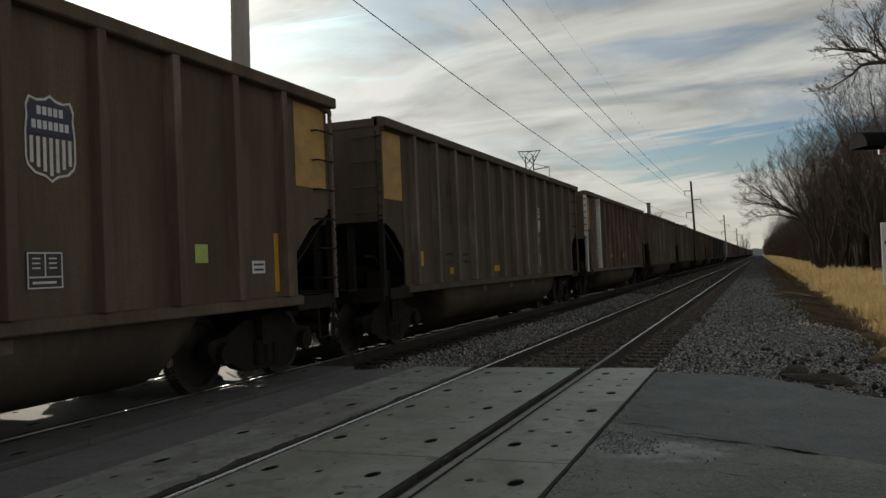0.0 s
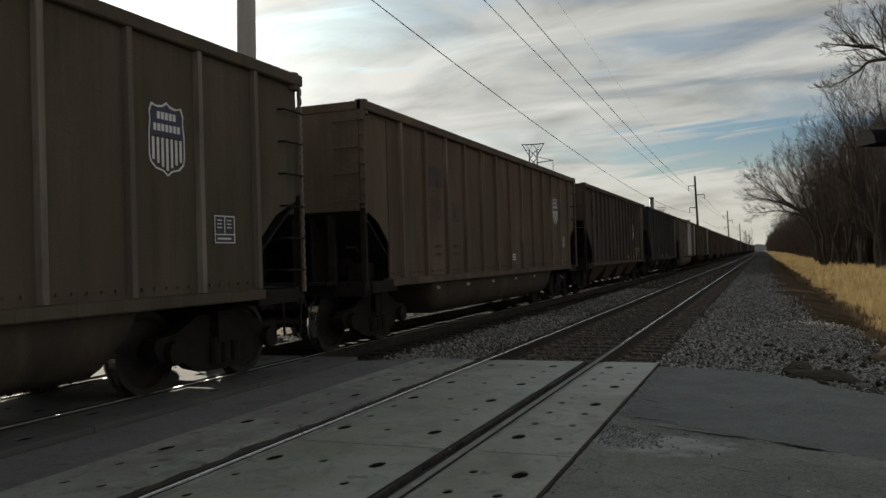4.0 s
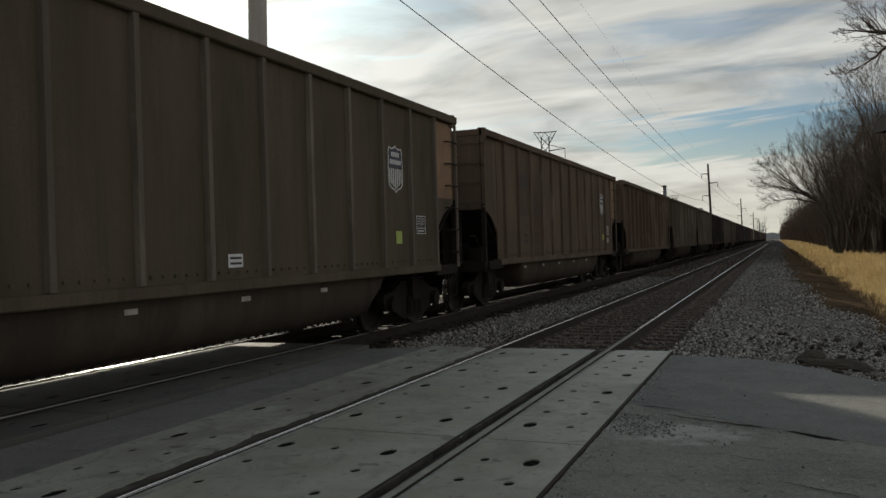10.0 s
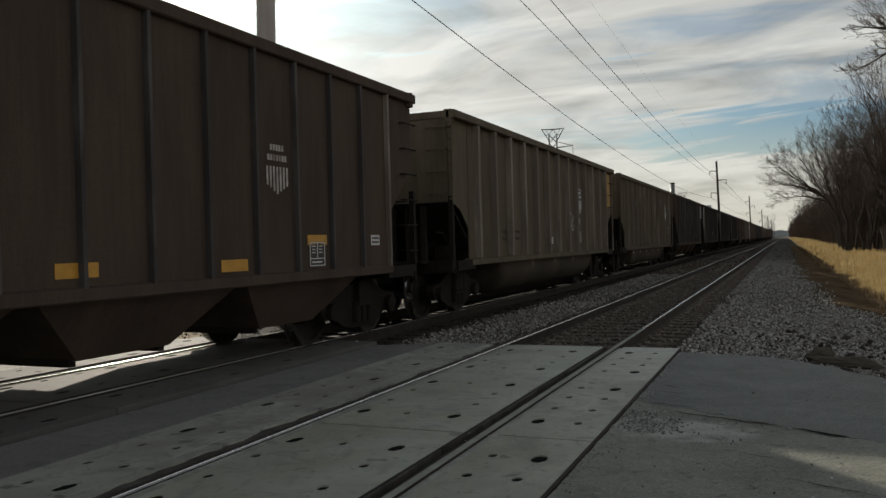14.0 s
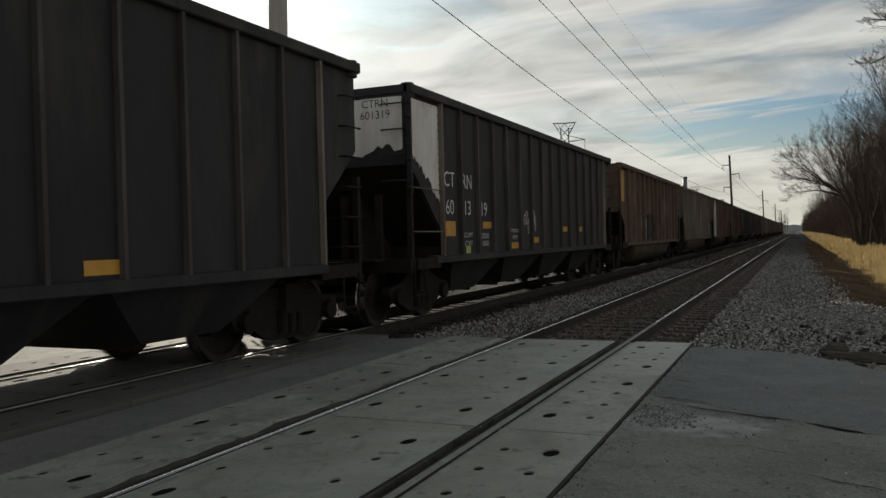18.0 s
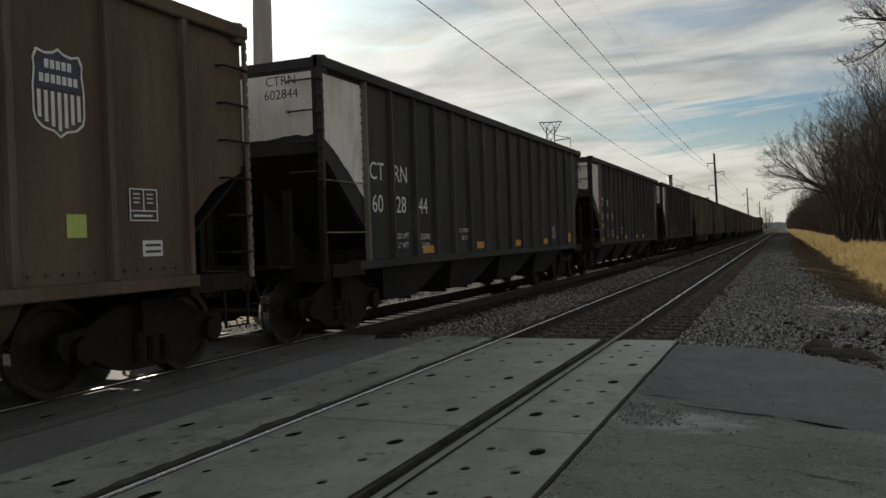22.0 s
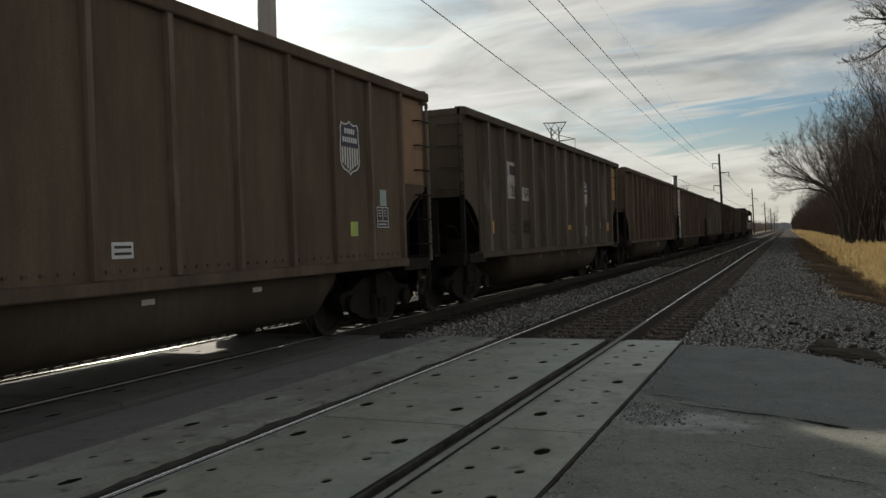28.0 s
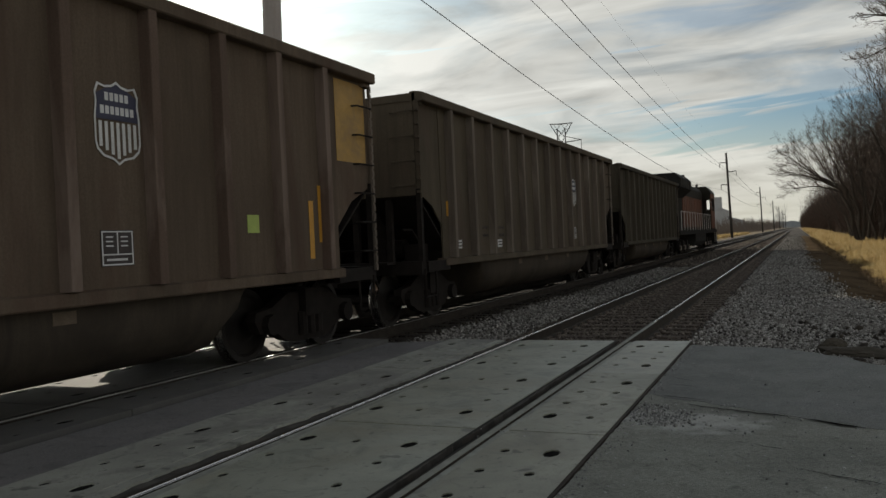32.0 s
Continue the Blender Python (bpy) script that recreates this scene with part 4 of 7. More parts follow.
def top_chord(reach=1.63):
    s = Shape()
    prof = [(1.50, 3.655), (reach - 0.015, 3.655), (reach, 3.67), (reach, 3.785), (reach - 0.015, 3.80), (1.50, 3.80)]
    s.prism(prof, -HALF, HALF, "y").prism([(-x, z) for x, z in prof][::-1], -HALF, HALF, "y")
    for a in (-1, 1):
        s.box(-1.55, 1.55, a * (HALF - 0.07) - 0.07, a * (HALF - 0.07) + 0.07, 3.67, 3.795)
        # rounded corner caps stand a little proud of the rim
        for sx in (-1, 1):
            s.rod((sx * 1.52, a * (HALF - 0.10), 3.60), (sx * 1.52, a * (HALF - 0.10), 3.82), 0.10, 10)
    return s.mesh("top_chord")


def coal_mesh(hump):
    r = random.Random(5)
    nx, ny = 9, 60
    v = []
    for j in range(ny + 1):
        for i in range(nx + 1):
            y = -6.95 + 13.9 * j / ny
            x = -1.46 + 2.92 * i / nx
            edge = min(1.0, (7.0 - abs(y)) / 1.4) * (1 - (abs(x) / 1.5) ** 4 * 0.5)
            v.append((x, y, 3.25 + (0.55 + hump) * edge * (0.62 + 0.16 * math.sin(y * 1.15)) + r.uniform(-0.05, 0.06)))
    f = [(j * (nx + 1) + i, j * (nx + 1) + i + 1, (j + 1) * (nx + 1) + i + 1, (j + 1) * (nx + 1) + i) for j in range(ny) for i in range(nx)]
    s = Shape()
    s.v, s.f = v, f
    return s.mesh("coal_load")


def corner_ladder():
    """Short rungs up the corner of the near end."""
    s = Shape().box(1.52, 1.60, HALF - 0.055, HALF - 0.005, 2.1, 3.66)
    for z in np.arange(2.2, 3.6, 0.22):
        s.box(1.545, 1.615, HALF - 0.02, HALF + 0.055, z - 0.018, z + 0.018)
    for z in np.arange(2.30, 3.6, 0.40):
        s.path([(1.50, HALF + 0.0, z), (1.49, HALF + 0.07, z), (1.12, HALF + 0.07, z), (1.11, HALF, z)], 0.013, 5)
    return s.mesh("ladder")


def gondola_ladder():
    s = Shape()
    x = 1.60
    for z in np.arange(1.30, 3.6, 0.40):
        s.path([(x - 0.06, HALF - 0.46, z), (x + 0.03, HALF - 0.44, z), (x + 0.03, HALF - 0.05, z), (x - 0.01, HALF - 0.03, z)], 0.013, 5)
    for z in np.arange(1.30, 3.6, 0.40):
        s.path([(1.40, HALF + 0.02, z), (1.38, HALF + 0.08, z), (1.02, HALF + 0.08, z), (1.0, HALF + 0.02, z)], 0.013, 5)
    return s.mesh("ladder")


def corner_bar():
    """The notched bar up the far corner that the rungs end on."""
    tooth = []
    for z in np.arange(1.02, 3.62, 0.12):
        tooth += [(1.615, z), (1.615, z + 0.085), (1.602, z + 0.085), (1.602, z + 0.12)]
    return Shape().prism([(1.575, 1.02)] + tooth + [(1.575, tooth[-1][1])], HALF - 0.055, HALF - 0.005, "y").mesh("corner_bar")


def side_wall(e0, e1, z0, z1):
    """A flat side plate with a rolled foot, from e0 to e1 metres from the far end."""
    return Shape().box(1.515, 1.548, HALF - e1, HALF - e0, z0, z1)


def gondola_end():
    return Shape().box(-1.5, 1.5, HALF - 0.06, HALF - 0.02, 2.15, 3.68).mesh("end_sheet")


def slope_sheet(top, y1, low):
    """The sloped floor sheet under the end."""
    y0 = HALF - 0.062
    return Shape().add([(-1.5, y0, top), (1.5, y0, top), (1.5, y1, low), (-1.5, y1, low), (-1.5, y0, top - 0.04), (1.5, y0, top - 0.04), (1.5, y1, low - 0.04), (-1.5, y1, low - 0.04)],
                       [(0, 1, 2, 3), (7, 6, 5, 4), (0, 4, 5, 1), (1, 5, 6, 2), (2, 6, 7, 3), (3, 7, 4, 0)]).mesh("slope_sheet")


def gondola_bay():
    """The short plate past the last rib, cut away below along the slope sheet."""
    prof = [(HALF - 0.96, 1.62), (HALF - 0.55, 1.98), (HALF - 0.03, 2.20), (HALF - 0.03, 3.67), (HALF - 0.96, 3.67)]
    return Shape().prism(prof, 1.505, 1.535, "x").mesh("end_panel")


def end_plate(name, *box):
    return lambda: Shape().box(*box).mesh(name)


def end_web(x):
    """Upright plate that carries the sloped end sheet."""
    prof = [(HALF - 1.6, 0.98), (HALF - 0.12, 0.98), (HALF - 0.12, 2.08), (HALF - 1.2, 1.24), (HALF - 1.6, 1.24)]
    return lambda: Shape().prism(prof, x - 0.015, x + 0.015, "x").mesh("end_web")


def sill_step():
    return Shape().pipe([(1.57, HALF - 0.08, 0.95), (1.57, HALF - 0.10, 0.50), (1.57, HALF - 0.48, 0.50), (1.57, HALF - 0.50, 0.95)], 0.018, 5).mesh("sill_step")


def end_post():
    return Shape().box(1.50, 1.58, HALF - 0.08, HALF - 0.0, 1.08, 2.25).mesh("end_post")


def inner_post():
    """Upright of the end frame between the platform and the slope sheet."""
    return Shape().box(-0.05, 0.05, HALF - 0.16, HALF - 0.07, 1.06, 2.10).mesh("end_post")


def corner_post():
    """White-painted corner post with dark notches, at the near end."""
    return Shape().prism([(1.52, -HALF + 0.0), (1.62, -HALF + 0.0), (1.62, -HALF + 0.12), (1.60, -HALF + 0.13), (1.52, -HALF + 0.13)], 1.02, 3.66, "z").mesh("corner_post")


def post_notch():
    s = Shape()
    for z in np.arange(1.2, 3.65, 0.155):
        s.box(1.619, 1.6235, -HALF + 0.07, -HALF + 0.11, z - 0.012, z + 0.012)
    return s.mesh("post_notch")


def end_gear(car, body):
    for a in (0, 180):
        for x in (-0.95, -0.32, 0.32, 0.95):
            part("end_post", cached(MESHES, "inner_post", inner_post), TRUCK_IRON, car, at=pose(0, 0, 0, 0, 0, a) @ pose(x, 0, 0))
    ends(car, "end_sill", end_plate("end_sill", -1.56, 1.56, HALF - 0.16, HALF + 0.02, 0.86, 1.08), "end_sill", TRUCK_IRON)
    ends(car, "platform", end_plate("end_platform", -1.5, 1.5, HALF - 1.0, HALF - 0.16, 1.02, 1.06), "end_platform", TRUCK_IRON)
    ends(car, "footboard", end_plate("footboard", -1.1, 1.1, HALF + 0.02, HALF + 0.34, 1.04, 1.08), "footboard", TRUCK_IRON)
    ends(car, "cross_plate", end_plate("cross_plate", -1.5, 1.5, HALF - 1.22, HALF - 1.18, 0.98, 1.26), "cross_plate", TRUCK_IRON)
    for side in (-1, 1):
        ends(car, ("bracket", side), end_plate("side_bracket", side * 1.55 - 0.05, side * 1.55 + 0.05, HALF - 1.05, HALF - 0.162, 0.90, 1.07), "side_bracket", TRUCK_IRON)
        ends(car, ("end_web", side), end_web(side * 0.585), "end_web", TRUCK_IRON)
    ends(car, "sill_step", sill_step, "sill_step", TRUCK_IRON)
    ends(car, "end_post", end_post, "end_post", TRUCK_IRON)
    part("end_post", cached(MESHES, "end_post_b", lambda: mirrored(end_post(), 180)), TRUCK_IRON, car)
    part("sill_step", cached(MESHES, "sill_step_b", lambda: mirrored(sill_step(), 180)), TRUCK_IRON, car)


def brake_gear():
    s = Shape()
    s.rod((0.9, HALF - 0.75, 1.28), (0.35, HALF - 0.75, 1.28), 0.17, 12)
    s.box(0.98, 1.28, HALF - 0.85, HALF - 0.55, 1.08, 1.36)
    s.path([(1.2, HALF - 0.7, 1.36), (1.2, HALF - 0.4, 1.6), (1.2, HALF - 0.08, 1.6)], 0.02, 5)
    return s.mesh("brake_gear")


def tub_mesh(shallow=False):
    s = Shape()
    half = [(1.47, 0.98), (1.47, 0.80), (1.44, 0.62), (1.36, 0.46), (1.22, 0.375)] if shallow else [(1.47, 0.98), (1.47, 0.78), (1.42, 0.56), (1.26, 0.385), (0.98, 0.28)]
    sect = half + [(-x, z) for x, z in half[::-1]]
    n = len(sect)
    ring = []
    for y, f in ((-4.45, 0.0), (-4.35, 0.55), (-4.05, 1.0), (4.05, 1.0), (4.35, 0.55), (4.45, 0.0)):
        ring += [(x, y, 0.98 - (0.98 - z) * f) for x, z in sect]
    s.add(ring, [(j * n + i, j * n + i + 1, (j + 1) * n + i + 1, (j + 1) * n + i) for j in range(5) for i in range(n - 1)])
    s.box(-1.47, 1.47, -4.45, 4.45, 0.955, 0.985)
    return s.mesh("tub", True)


def bolt_row(x, z, high, step, y0, y1):
    """A row of small bolt heads along the car."""
    s = Shape()
    for y in np.arange(y0, y1, step):
        s.box(x, x + 0.02, y - 0.02, y + 0.02, z, z + high)
    return s.mesh("bolt")


def side_sill():
    s = Shape().prism([(1.44, 0.97), (1.61, 0.97), (1.62, 0.985), (1.62, 1.085), (1.56, 1.10), (1.44, 1.10)], HALF - 13.72, HALF - 0.93, "y")
    return s.mesh("side_sill")


def rib_ticks():
    """Dark notches up the edge of a white rib."""
    s = Shape()
    for z in np.arange(1.2, 3.65, 0.155):
        s.box(1.570, 1.600, -0.084, -0.070, z - 0.012, z + 0.012)
    return s.mesh("rib_notch")


def rib_mesh(wide=1.0, bolted=False):
    if bolted:
        prof = [(1.540, -0.045), (1.610, -0.036), (1.615, -0.030), (1.615, 0.030), (1.610, 0.036), (1.540, 0.045)]
    else:
        prof = [(1.540, -0.075), (1.552, -0.068), (1.668, -0.056), (1.675, -0.048), (1.675, 0.048), (1.668, 0.056), (1.552, 0.068), (1.540, 0.075)]
    return Shape().prism([(x, y * wide) for x, y in prof], 1.10, 3.67, "z").mesh("rib")


RIB_DEEP = [1.30 + 1.005 * k for k in range(13)]
RIB_EVEN = [1.01 + 1.02 * k for k in range(13)]


def gondola(m, body, label, white_ribs=(), yellow=(), hump=False, tub=TUB_PAINT, bolted=False, even=False):
    car = thing("coal_gondola", label, "railway car", "coal train", m)
    part("side_wall", cached(MESHES, "g_side", lambda: side_wall(0.95, 13.7, 1.08, 3.68).mesh("side_wall")), body, car)
    part("side_wall", cached(MESHES, "g_side", None), body, car, at=pose(0, 0, 0, 0, 0, 180) @ pose(0, 2 * HALF - 14.65, 0))
    for k, e in enumerate(RIB_EVEN if bolted or even else RIB_DEEP):
        white = k in white_ribs
        part("rib", cached(MESHES, ("rib", white, bolted), lambda: rib_mesh(1.15 if white else 1.0, bolted)), WHITE_PAINT if white else RIB_STEEL[STEEL_BODY.index(body)], car, "white-painted rib" if white else "", pose(0, HALF - e, 0))
        if white:
            tagged(part("rib_notch", cached(MESHES, "rib_ticks", rib_ticks), DECAL_DARK, car, "dark notches on the white rib", pose(0, HALF - e, 0)), kind="stuff")
    part("top_chord", cached(MESHES, ("chord", bolted), lambda: top_chord(1.63 if bolted else 1.69)), body, car)
    part("side_sill", cached(MESHES, "sill", side_sill), body, car)
    part("side_sill", cached(MESHES, "sill", side_sill), body, car, at=pose(0, 0, 0, 0, 0, 180))
    part("tub", cached(MESHES, ("tub", bolted), lambda: tub_mesh(bolted)), tub, car, "dusty rounded tub under the floor")
    if bolted:
        tagged(part("bolt", cached(MESHES, "bolts_low", lambda: bolt_row(1.20, 0.350, 0.03, 0.16, -4.0, 4.0)), TRUCK_IRON, car, "row of bolt heads under the tub"), kind="stuff")
        tagged(part("bolt", cached(MESHES, "bolts_side", lambda: bolt_row(1.5475, 1.16, 0.03, 0.17, HALF - 13.6, HALF - 1.0)), body, car, "row of bolt heads along the sill"), kind="stuff")
    ends(car, "g_end", gondola_end, "end_sheet", body)
    # slope sheets take the trucks' near-black, not the body colour
    ends(car, "g_slope", lambda: slope_sheet(2.17, HALF - 1.25, 1.22), "slope_sheet", TRUCK_IRON, "near-black sloped end sheet")
    for a, key in ((0, "far"), (180, "near")):
        bay = cached(MESHES, "bay_" + key, lambda: mirrored(gondola_bay(), a))
        part("end_panel", bay, body, car)
        if key in yellow:
            marking(car, "end_paint", 0.50 if key == "far" else 14.10, 3.07, 0.78, 1.10, YELLOW_END, "faded yellow end panel", 1.537)
        part("end_panel", cached(MESHES, "bay2_" + key, lambda: mirrored(gondola_bay(), a, True)), body, car)
    part("corner_bar", cached(MESHES, "corner_bar", corner_bar), RIB_STEEL[2], car, "pale notched corner bar")
    for key, flip in (("far", False), ("near", True)):
        part("ladder", cached(MESHES, "ladder_" + key, lambda: mirrored(corner_ladder() if flip else gondola_ladder(), 180 if flip else 0)), body if flip else TRUCK_IRON, car)
    end_gear(car, body)
    part("brake_gear", cached(MESHES, "brake", lambda: mirrored(brake_gear(), 180)), TRUCK_IRON, car)
    tagged(part("coal_load", cached(MESHES, ("coal", hump), lambda: coal_mesh(0.32 if hump else 0.0)), COAL, car, "loose black coal"), kind="stuff")
    running_gear(car)
    return car


def mirrored(me, a, across=False):
    """The mesh mirrored along the car (a = 180) or across it."""
    s = Vector((-1 if across else 1, -1 if a else 1, 1))
    if s.x * s.y < 0 or across:
        me.transform(Matrix.Diagonal((*s, 1)))
        b = bmesh.new()
        b.from_mesh(me)
        bmesh.ops.recalc_face_normals(b, faces=b.faces)
        b.to_mesh(me)
        b.free()
    return me


# hopper cars
HOPPER_E = [0.97 + 0.8273 * k for k in range(16)]


def hopper_rib():
    return Shape().prism([(1.540, -0.030), (1.612, -0.025), (1.617, -0.020), (1.617, 0.020), (1.612, 0.025), (1.540, 0.030)], 1.06, 3.67, "z").mesh("rib")


def hopper_bays():
    s = Shape()
    for e in (3.0, 5.8, 8.6, 11.4):
        y = HALF - e
        s.add([(x * w, y + dy, z) for z, dy_, w in ((1.0, 1.34, 1.45), (0.40, 0.60, 1.08)) for x, dy in ((-1, -dy_), (1, -dy_), (1, dy_), (-1, dy_))],
              [(3, 2, 1, 0), (4, 5, 6, 7), (0, 1, 5, 4), (1, 2, 6, 5), (2, 3, 7, 6), (3, 0, 4, 7)])
    return s


def bay_lip():
    return Shape().box(-1.0, 1.0, -0.04, 0.04, 0.34, 0.44).mesh("bay_lip")


def hopper_end():
    return Shape().box(-1.5, 1.5, HALF - 0.06, HALF - 0.02, 2.55, 3.68).mesh("end_sheet")


def hopper_bay_panel():
    return Shape().prism([(HALF - 1.32, 1.45), (HALF - 0.03, 2.60), (HALF - 0.03, 3.67), (HALF - 1.32, 3.67)], 1.505, 1.535, "x").mesh("end_panel")


def white_panel(clean):
    pts = [(-HALF + 1.20, 1.98), (-HALF + 1.27, 2.10), (-HALF + 1.27, 3.60), (-HALF + 0.10, 3.60), (-HALF + 0.10, 2.76)]
    r = random.Random(3)
    rough = 0.15 if clean else 1.0
    for k in range(1, 26):
        f = k / 26
        pts.append((-HALF + 0.10 + 1.10 * f + r.uniform(-0.01, 0.01), 2.76 - 0.78 * f ** 1.2 + r.uniform(-0.07, 0.05) * rough))
    return Shape().prism(pts, 1.536, 1.541, "x").mesh("white_panel")


def panel_rivets():
    s = Shape()
    for y in (-HALF + 0.14, -HALF + 1.18):
        for z in np.arange(2.15 if y > -HALF + 1 else 2.85, 3.6, 0.13):
            s.box(1.540, 1.550, y - 0.016, y + 0.016, z - 0.016, z + 0.016)
    return s.mesh("rivet")


def white_end(clean):
    pts = [(-1.45, 3.62), (-1.45, 2.80)]
    r = random.Random(9)
    rough = 0.25 if clean else 1.0
    for k in range(1, 40):
        pts.append((-1.45 + 2.9 * k / 40, 2.78 + (r.uniform(-0.05, 0.05) + 0.07 * math.sin(k * 0.4)) * rough))
    pts += [(1.45, 2.80), (1.45, 3.62)]
    return Shape().prism(pts, -HALF + 0.014, -HALF + 0.018, "y").mesh("white_panel")


def hopper(m, body, label, white=False, hump=False, clean=False):
    car = thing("coal_hopper", label, "railway car", "coal train", m)
    part("side_wall", cached(MESHES, "h_side", lambda: side_wall(0.89, 13.32, 1.04, 3.68).mesh("side_wall")), body, car)
    part("side_wall", cached(MESHES, "h_side", None), body, car, at=pose(0, 0, 0, 0, 0, 180) @ pose(0, 2 * HALF - 14.21, 0))
    for e in HOPPER_E:
        part("rib", cached(MESHES, "h_rib", hopper_rib), RIB_STEEL[2] if e < 1 or white and e > 13 else HOPPER_RIB, car, at=pose(0, HALF - e, 0))
    part("top_chord", cached(MESHES, "chord", top_chord), body, car)
    part("side_sill", cached(MESHES, "sill", side_sill), body, car)
    part("side_sill", cached(MESHES, "sill", side_sill), body, car, at=pose(0, 0, 0, 0, 0, 180))
    bays = cached(MESHES, "hopper_bays", lambda: [one.mesh("hopper_bay") for one in hopper_bay_list()])
    for b in bays:
        bay = part("hopper_bay", b, body, car)
        mid = sum(v.co.y for v in b.vertices) / len(b.vertices)
        for dy in (-0.58, 0.58):
            part("bay_lip", cached(MESHES, "bay_lip", bay_lip), TRUCK_IRON, bay, at=pose(0, mid + dy, 0))
    ends(car, "h_end", hopper_end, "end_sheet", body)
    ends(car, "h_slope", lambda: slope_sheet(2.57, HALF - 1.7, 1.1), "slope_sheet", TRUCK_IRON, "near-black sloped end sheet")
    for a in (0, 180):
        part("end_panel", cached(MESHES, ("h_bay", a), lambda: mirrored(hopper_bay_panel(), a)), body, car)
        part("end_panel", cached(MESHES, ("h_bay2", a), lambda: mirrored(hopper_bay_panel(), a, True)), body, car)
        part("ladder", cached(MESHES, "ladder_" + ("near" if a else "far"), lambda: mirrored(corner_ladder() if a else gondola_ladder(), a)), body if a else TRUCK_IRON, car)
    if white:
        for z in (2.19, 1.50):
            part("grab_iron", cached(MESHES, ("grab", z), lambda: Shape().path([(1.545, -HALF + 0.06, z), (1.60, -HALF + 0.06, z), (1.60, -HALF + 1.16, z), (1.545, -HALF + 1.16, z)], 0.010, 6).mesh("grab_iron")), RIB_STEEL[2], car, "pale steel grab iron")
        tagged(part("rivet", cached(MESHES, "rivets", panel_rivets), HOPPER_RIB, car, "rows of dark rivets beside the white panel"), kind="stuff")
        part("white_panel", cached(MESHES, ("white_panel", clean), lambda: white_panel(clean)), WHITE_PAINT, car, "dirty white panel" if clean else "dirty white panel with a ragged dark edge")
        part("white_panel", cached(MESHES, ("white_end", clean), lambda: white_end(clean)), WHITE_PAINT, car, "dirty white upper end sheet")
    end_gear(car, body)
    tagged(part("coal_load", cached(MESHES, ("coal", hump), lambda: coal_mesh(0.32 if hump else 0.0)), COAL, car, "loose black coal"), kind="stuff")
    running_gear(car)
    return car


def hopper_bay_list():
    out = []
    whole = hopper_bays()
    per_v, per_f = len(whole.v) // 4, len(whole.f) // 4
    for k in range(4):
        s = Shape()
        s.v = whole.v[k * per_v:(k + 1) * per_v]
        s.f = [tuple(i - k * per_v for i in f) for f in whole.f[k * per_f:(k + 1) * per_f]]
        out.append(s)
    return out


def far_end(n):
    """How far down the track car n's far end stands at the start."""
    return CAR_LENGTH * n + {3: -0.05, 4: 0.5, 5: 0.72, 6: 0.9}.get(n, -0.5 if n < 3 else 0.95)


def car_pose(n):
    return pose(FAR_X, far_end(n) - HALF, 0)


TRAIN = []                            # (thing, start along the track)


def end_lettering(car, words, x, z, size, mat, label):
    """Words on the near end sheet."""
    at = Matrix.Translation((x, -HALF + 0.012, z)) @ Matrix(((1, 0, 0, 0), (0, 0, -1, 0), (0, 1, 0, 0), (0, 0, 0, 1)))
    return tagged(part("lettering", text_mesh(words, size), mat, car, label, at), kind="stuff")


def reflectors(car, es, z=1.50, wide=0.46, high=0.13):
    for e in es:
        marking(car, "reflector", e, z, wide, high, REFLECT, "yellow reflector strip")


def data_rows(car, e, z, mat, rows=2, wide=0.5, high=0.04, step=0.19, count=6):
    """Small weight figures, too small to read."""
    def make():
        s = Shape()
        for k in range(rows):
            for j in range(count):
                x = -wide / 2 + wide * (j + 0.1) / count
                s.box(x, x + wide * 0.66 / count, -k * step - high, -k * step + high, 0, 0.004)
        return s.mesh("weight_stencil")
    tagged(part("weight_stencil", cached(MESHES, ("rows", rows, wide, count), make), mat, car, "rows of small figures", on_side(e, z)), kind="stuff")


# car by car: body tone, end paint, white ribs, number in two halves, and the markings, each at metres from the far end and height
ROSTER = {}
ROSTER[0] = dict(body=1, yellow=("far",),
    shield=[(4.81, 2.60)], stencil=[(4.91, 1.49)], tag=[(2.87, 1.63)], stripe=[(1.43, 1.52), (4.23, 1.53)], notice=[(1.82, 1.47)])
ROSTER[1] = dict(body=0, yellow=("near",), number=("28", "785"),
    panel=[(13.13, 1.54)], strip=[(11.38, 1.30), (8.6, 1.30), (6.1, 1.30)], notice=[(8.28, 1.36), (4.9, 1.98)], shield=[(4.85, 2.52)], stencil=[(4.90, 1.47)])
ROSTER[2] = dict(body=1, yellow=("near",), white_post=True, ribs=(11,),
    tag=[(12.92, 1.79)], panel=[(12.83, 1.59)], strip=[(9.65, 1.55), (6.61, 1.56)], notice=[(7.67, 1.39)], shield=[(4.66, 2.52)], stencil=[(4.72, 1.47)])
ROSTER[3] = dict(body=0, number=("288", "328"),
    faded_shield=[(2.86, 2.47)], stencil=[(3.94, 1.49)], notice=[(8.73, 1.40), (12.7, 1.62)], strip=[(7.83, 1.47), (9.45, 1.47)])
ROSTER[4] = dict(body=0, yellow=("near",), scrawl=[(7.95, 1.85, 0.6, 0.8, "dark")],
    shield=[(4.80, 2.55)], stencil=[(4.92, 1.48)], notice=[(7.90, 1.42)], teal_tag=[(4.95, 1.96)], stripe=[(4.58, 1.58)], tag=[(2.96, 1.69)])
ROSTER[5] = dict(bolted=True, body=0, number=("28", "51"), bold_end=True,
    tag=[(13.0, 1.35)], notice=[(12.75, 1.45), (6.8, 1.36)], shield=[(2.5, 2.66)], stencil=[(1.6, 1.78)])
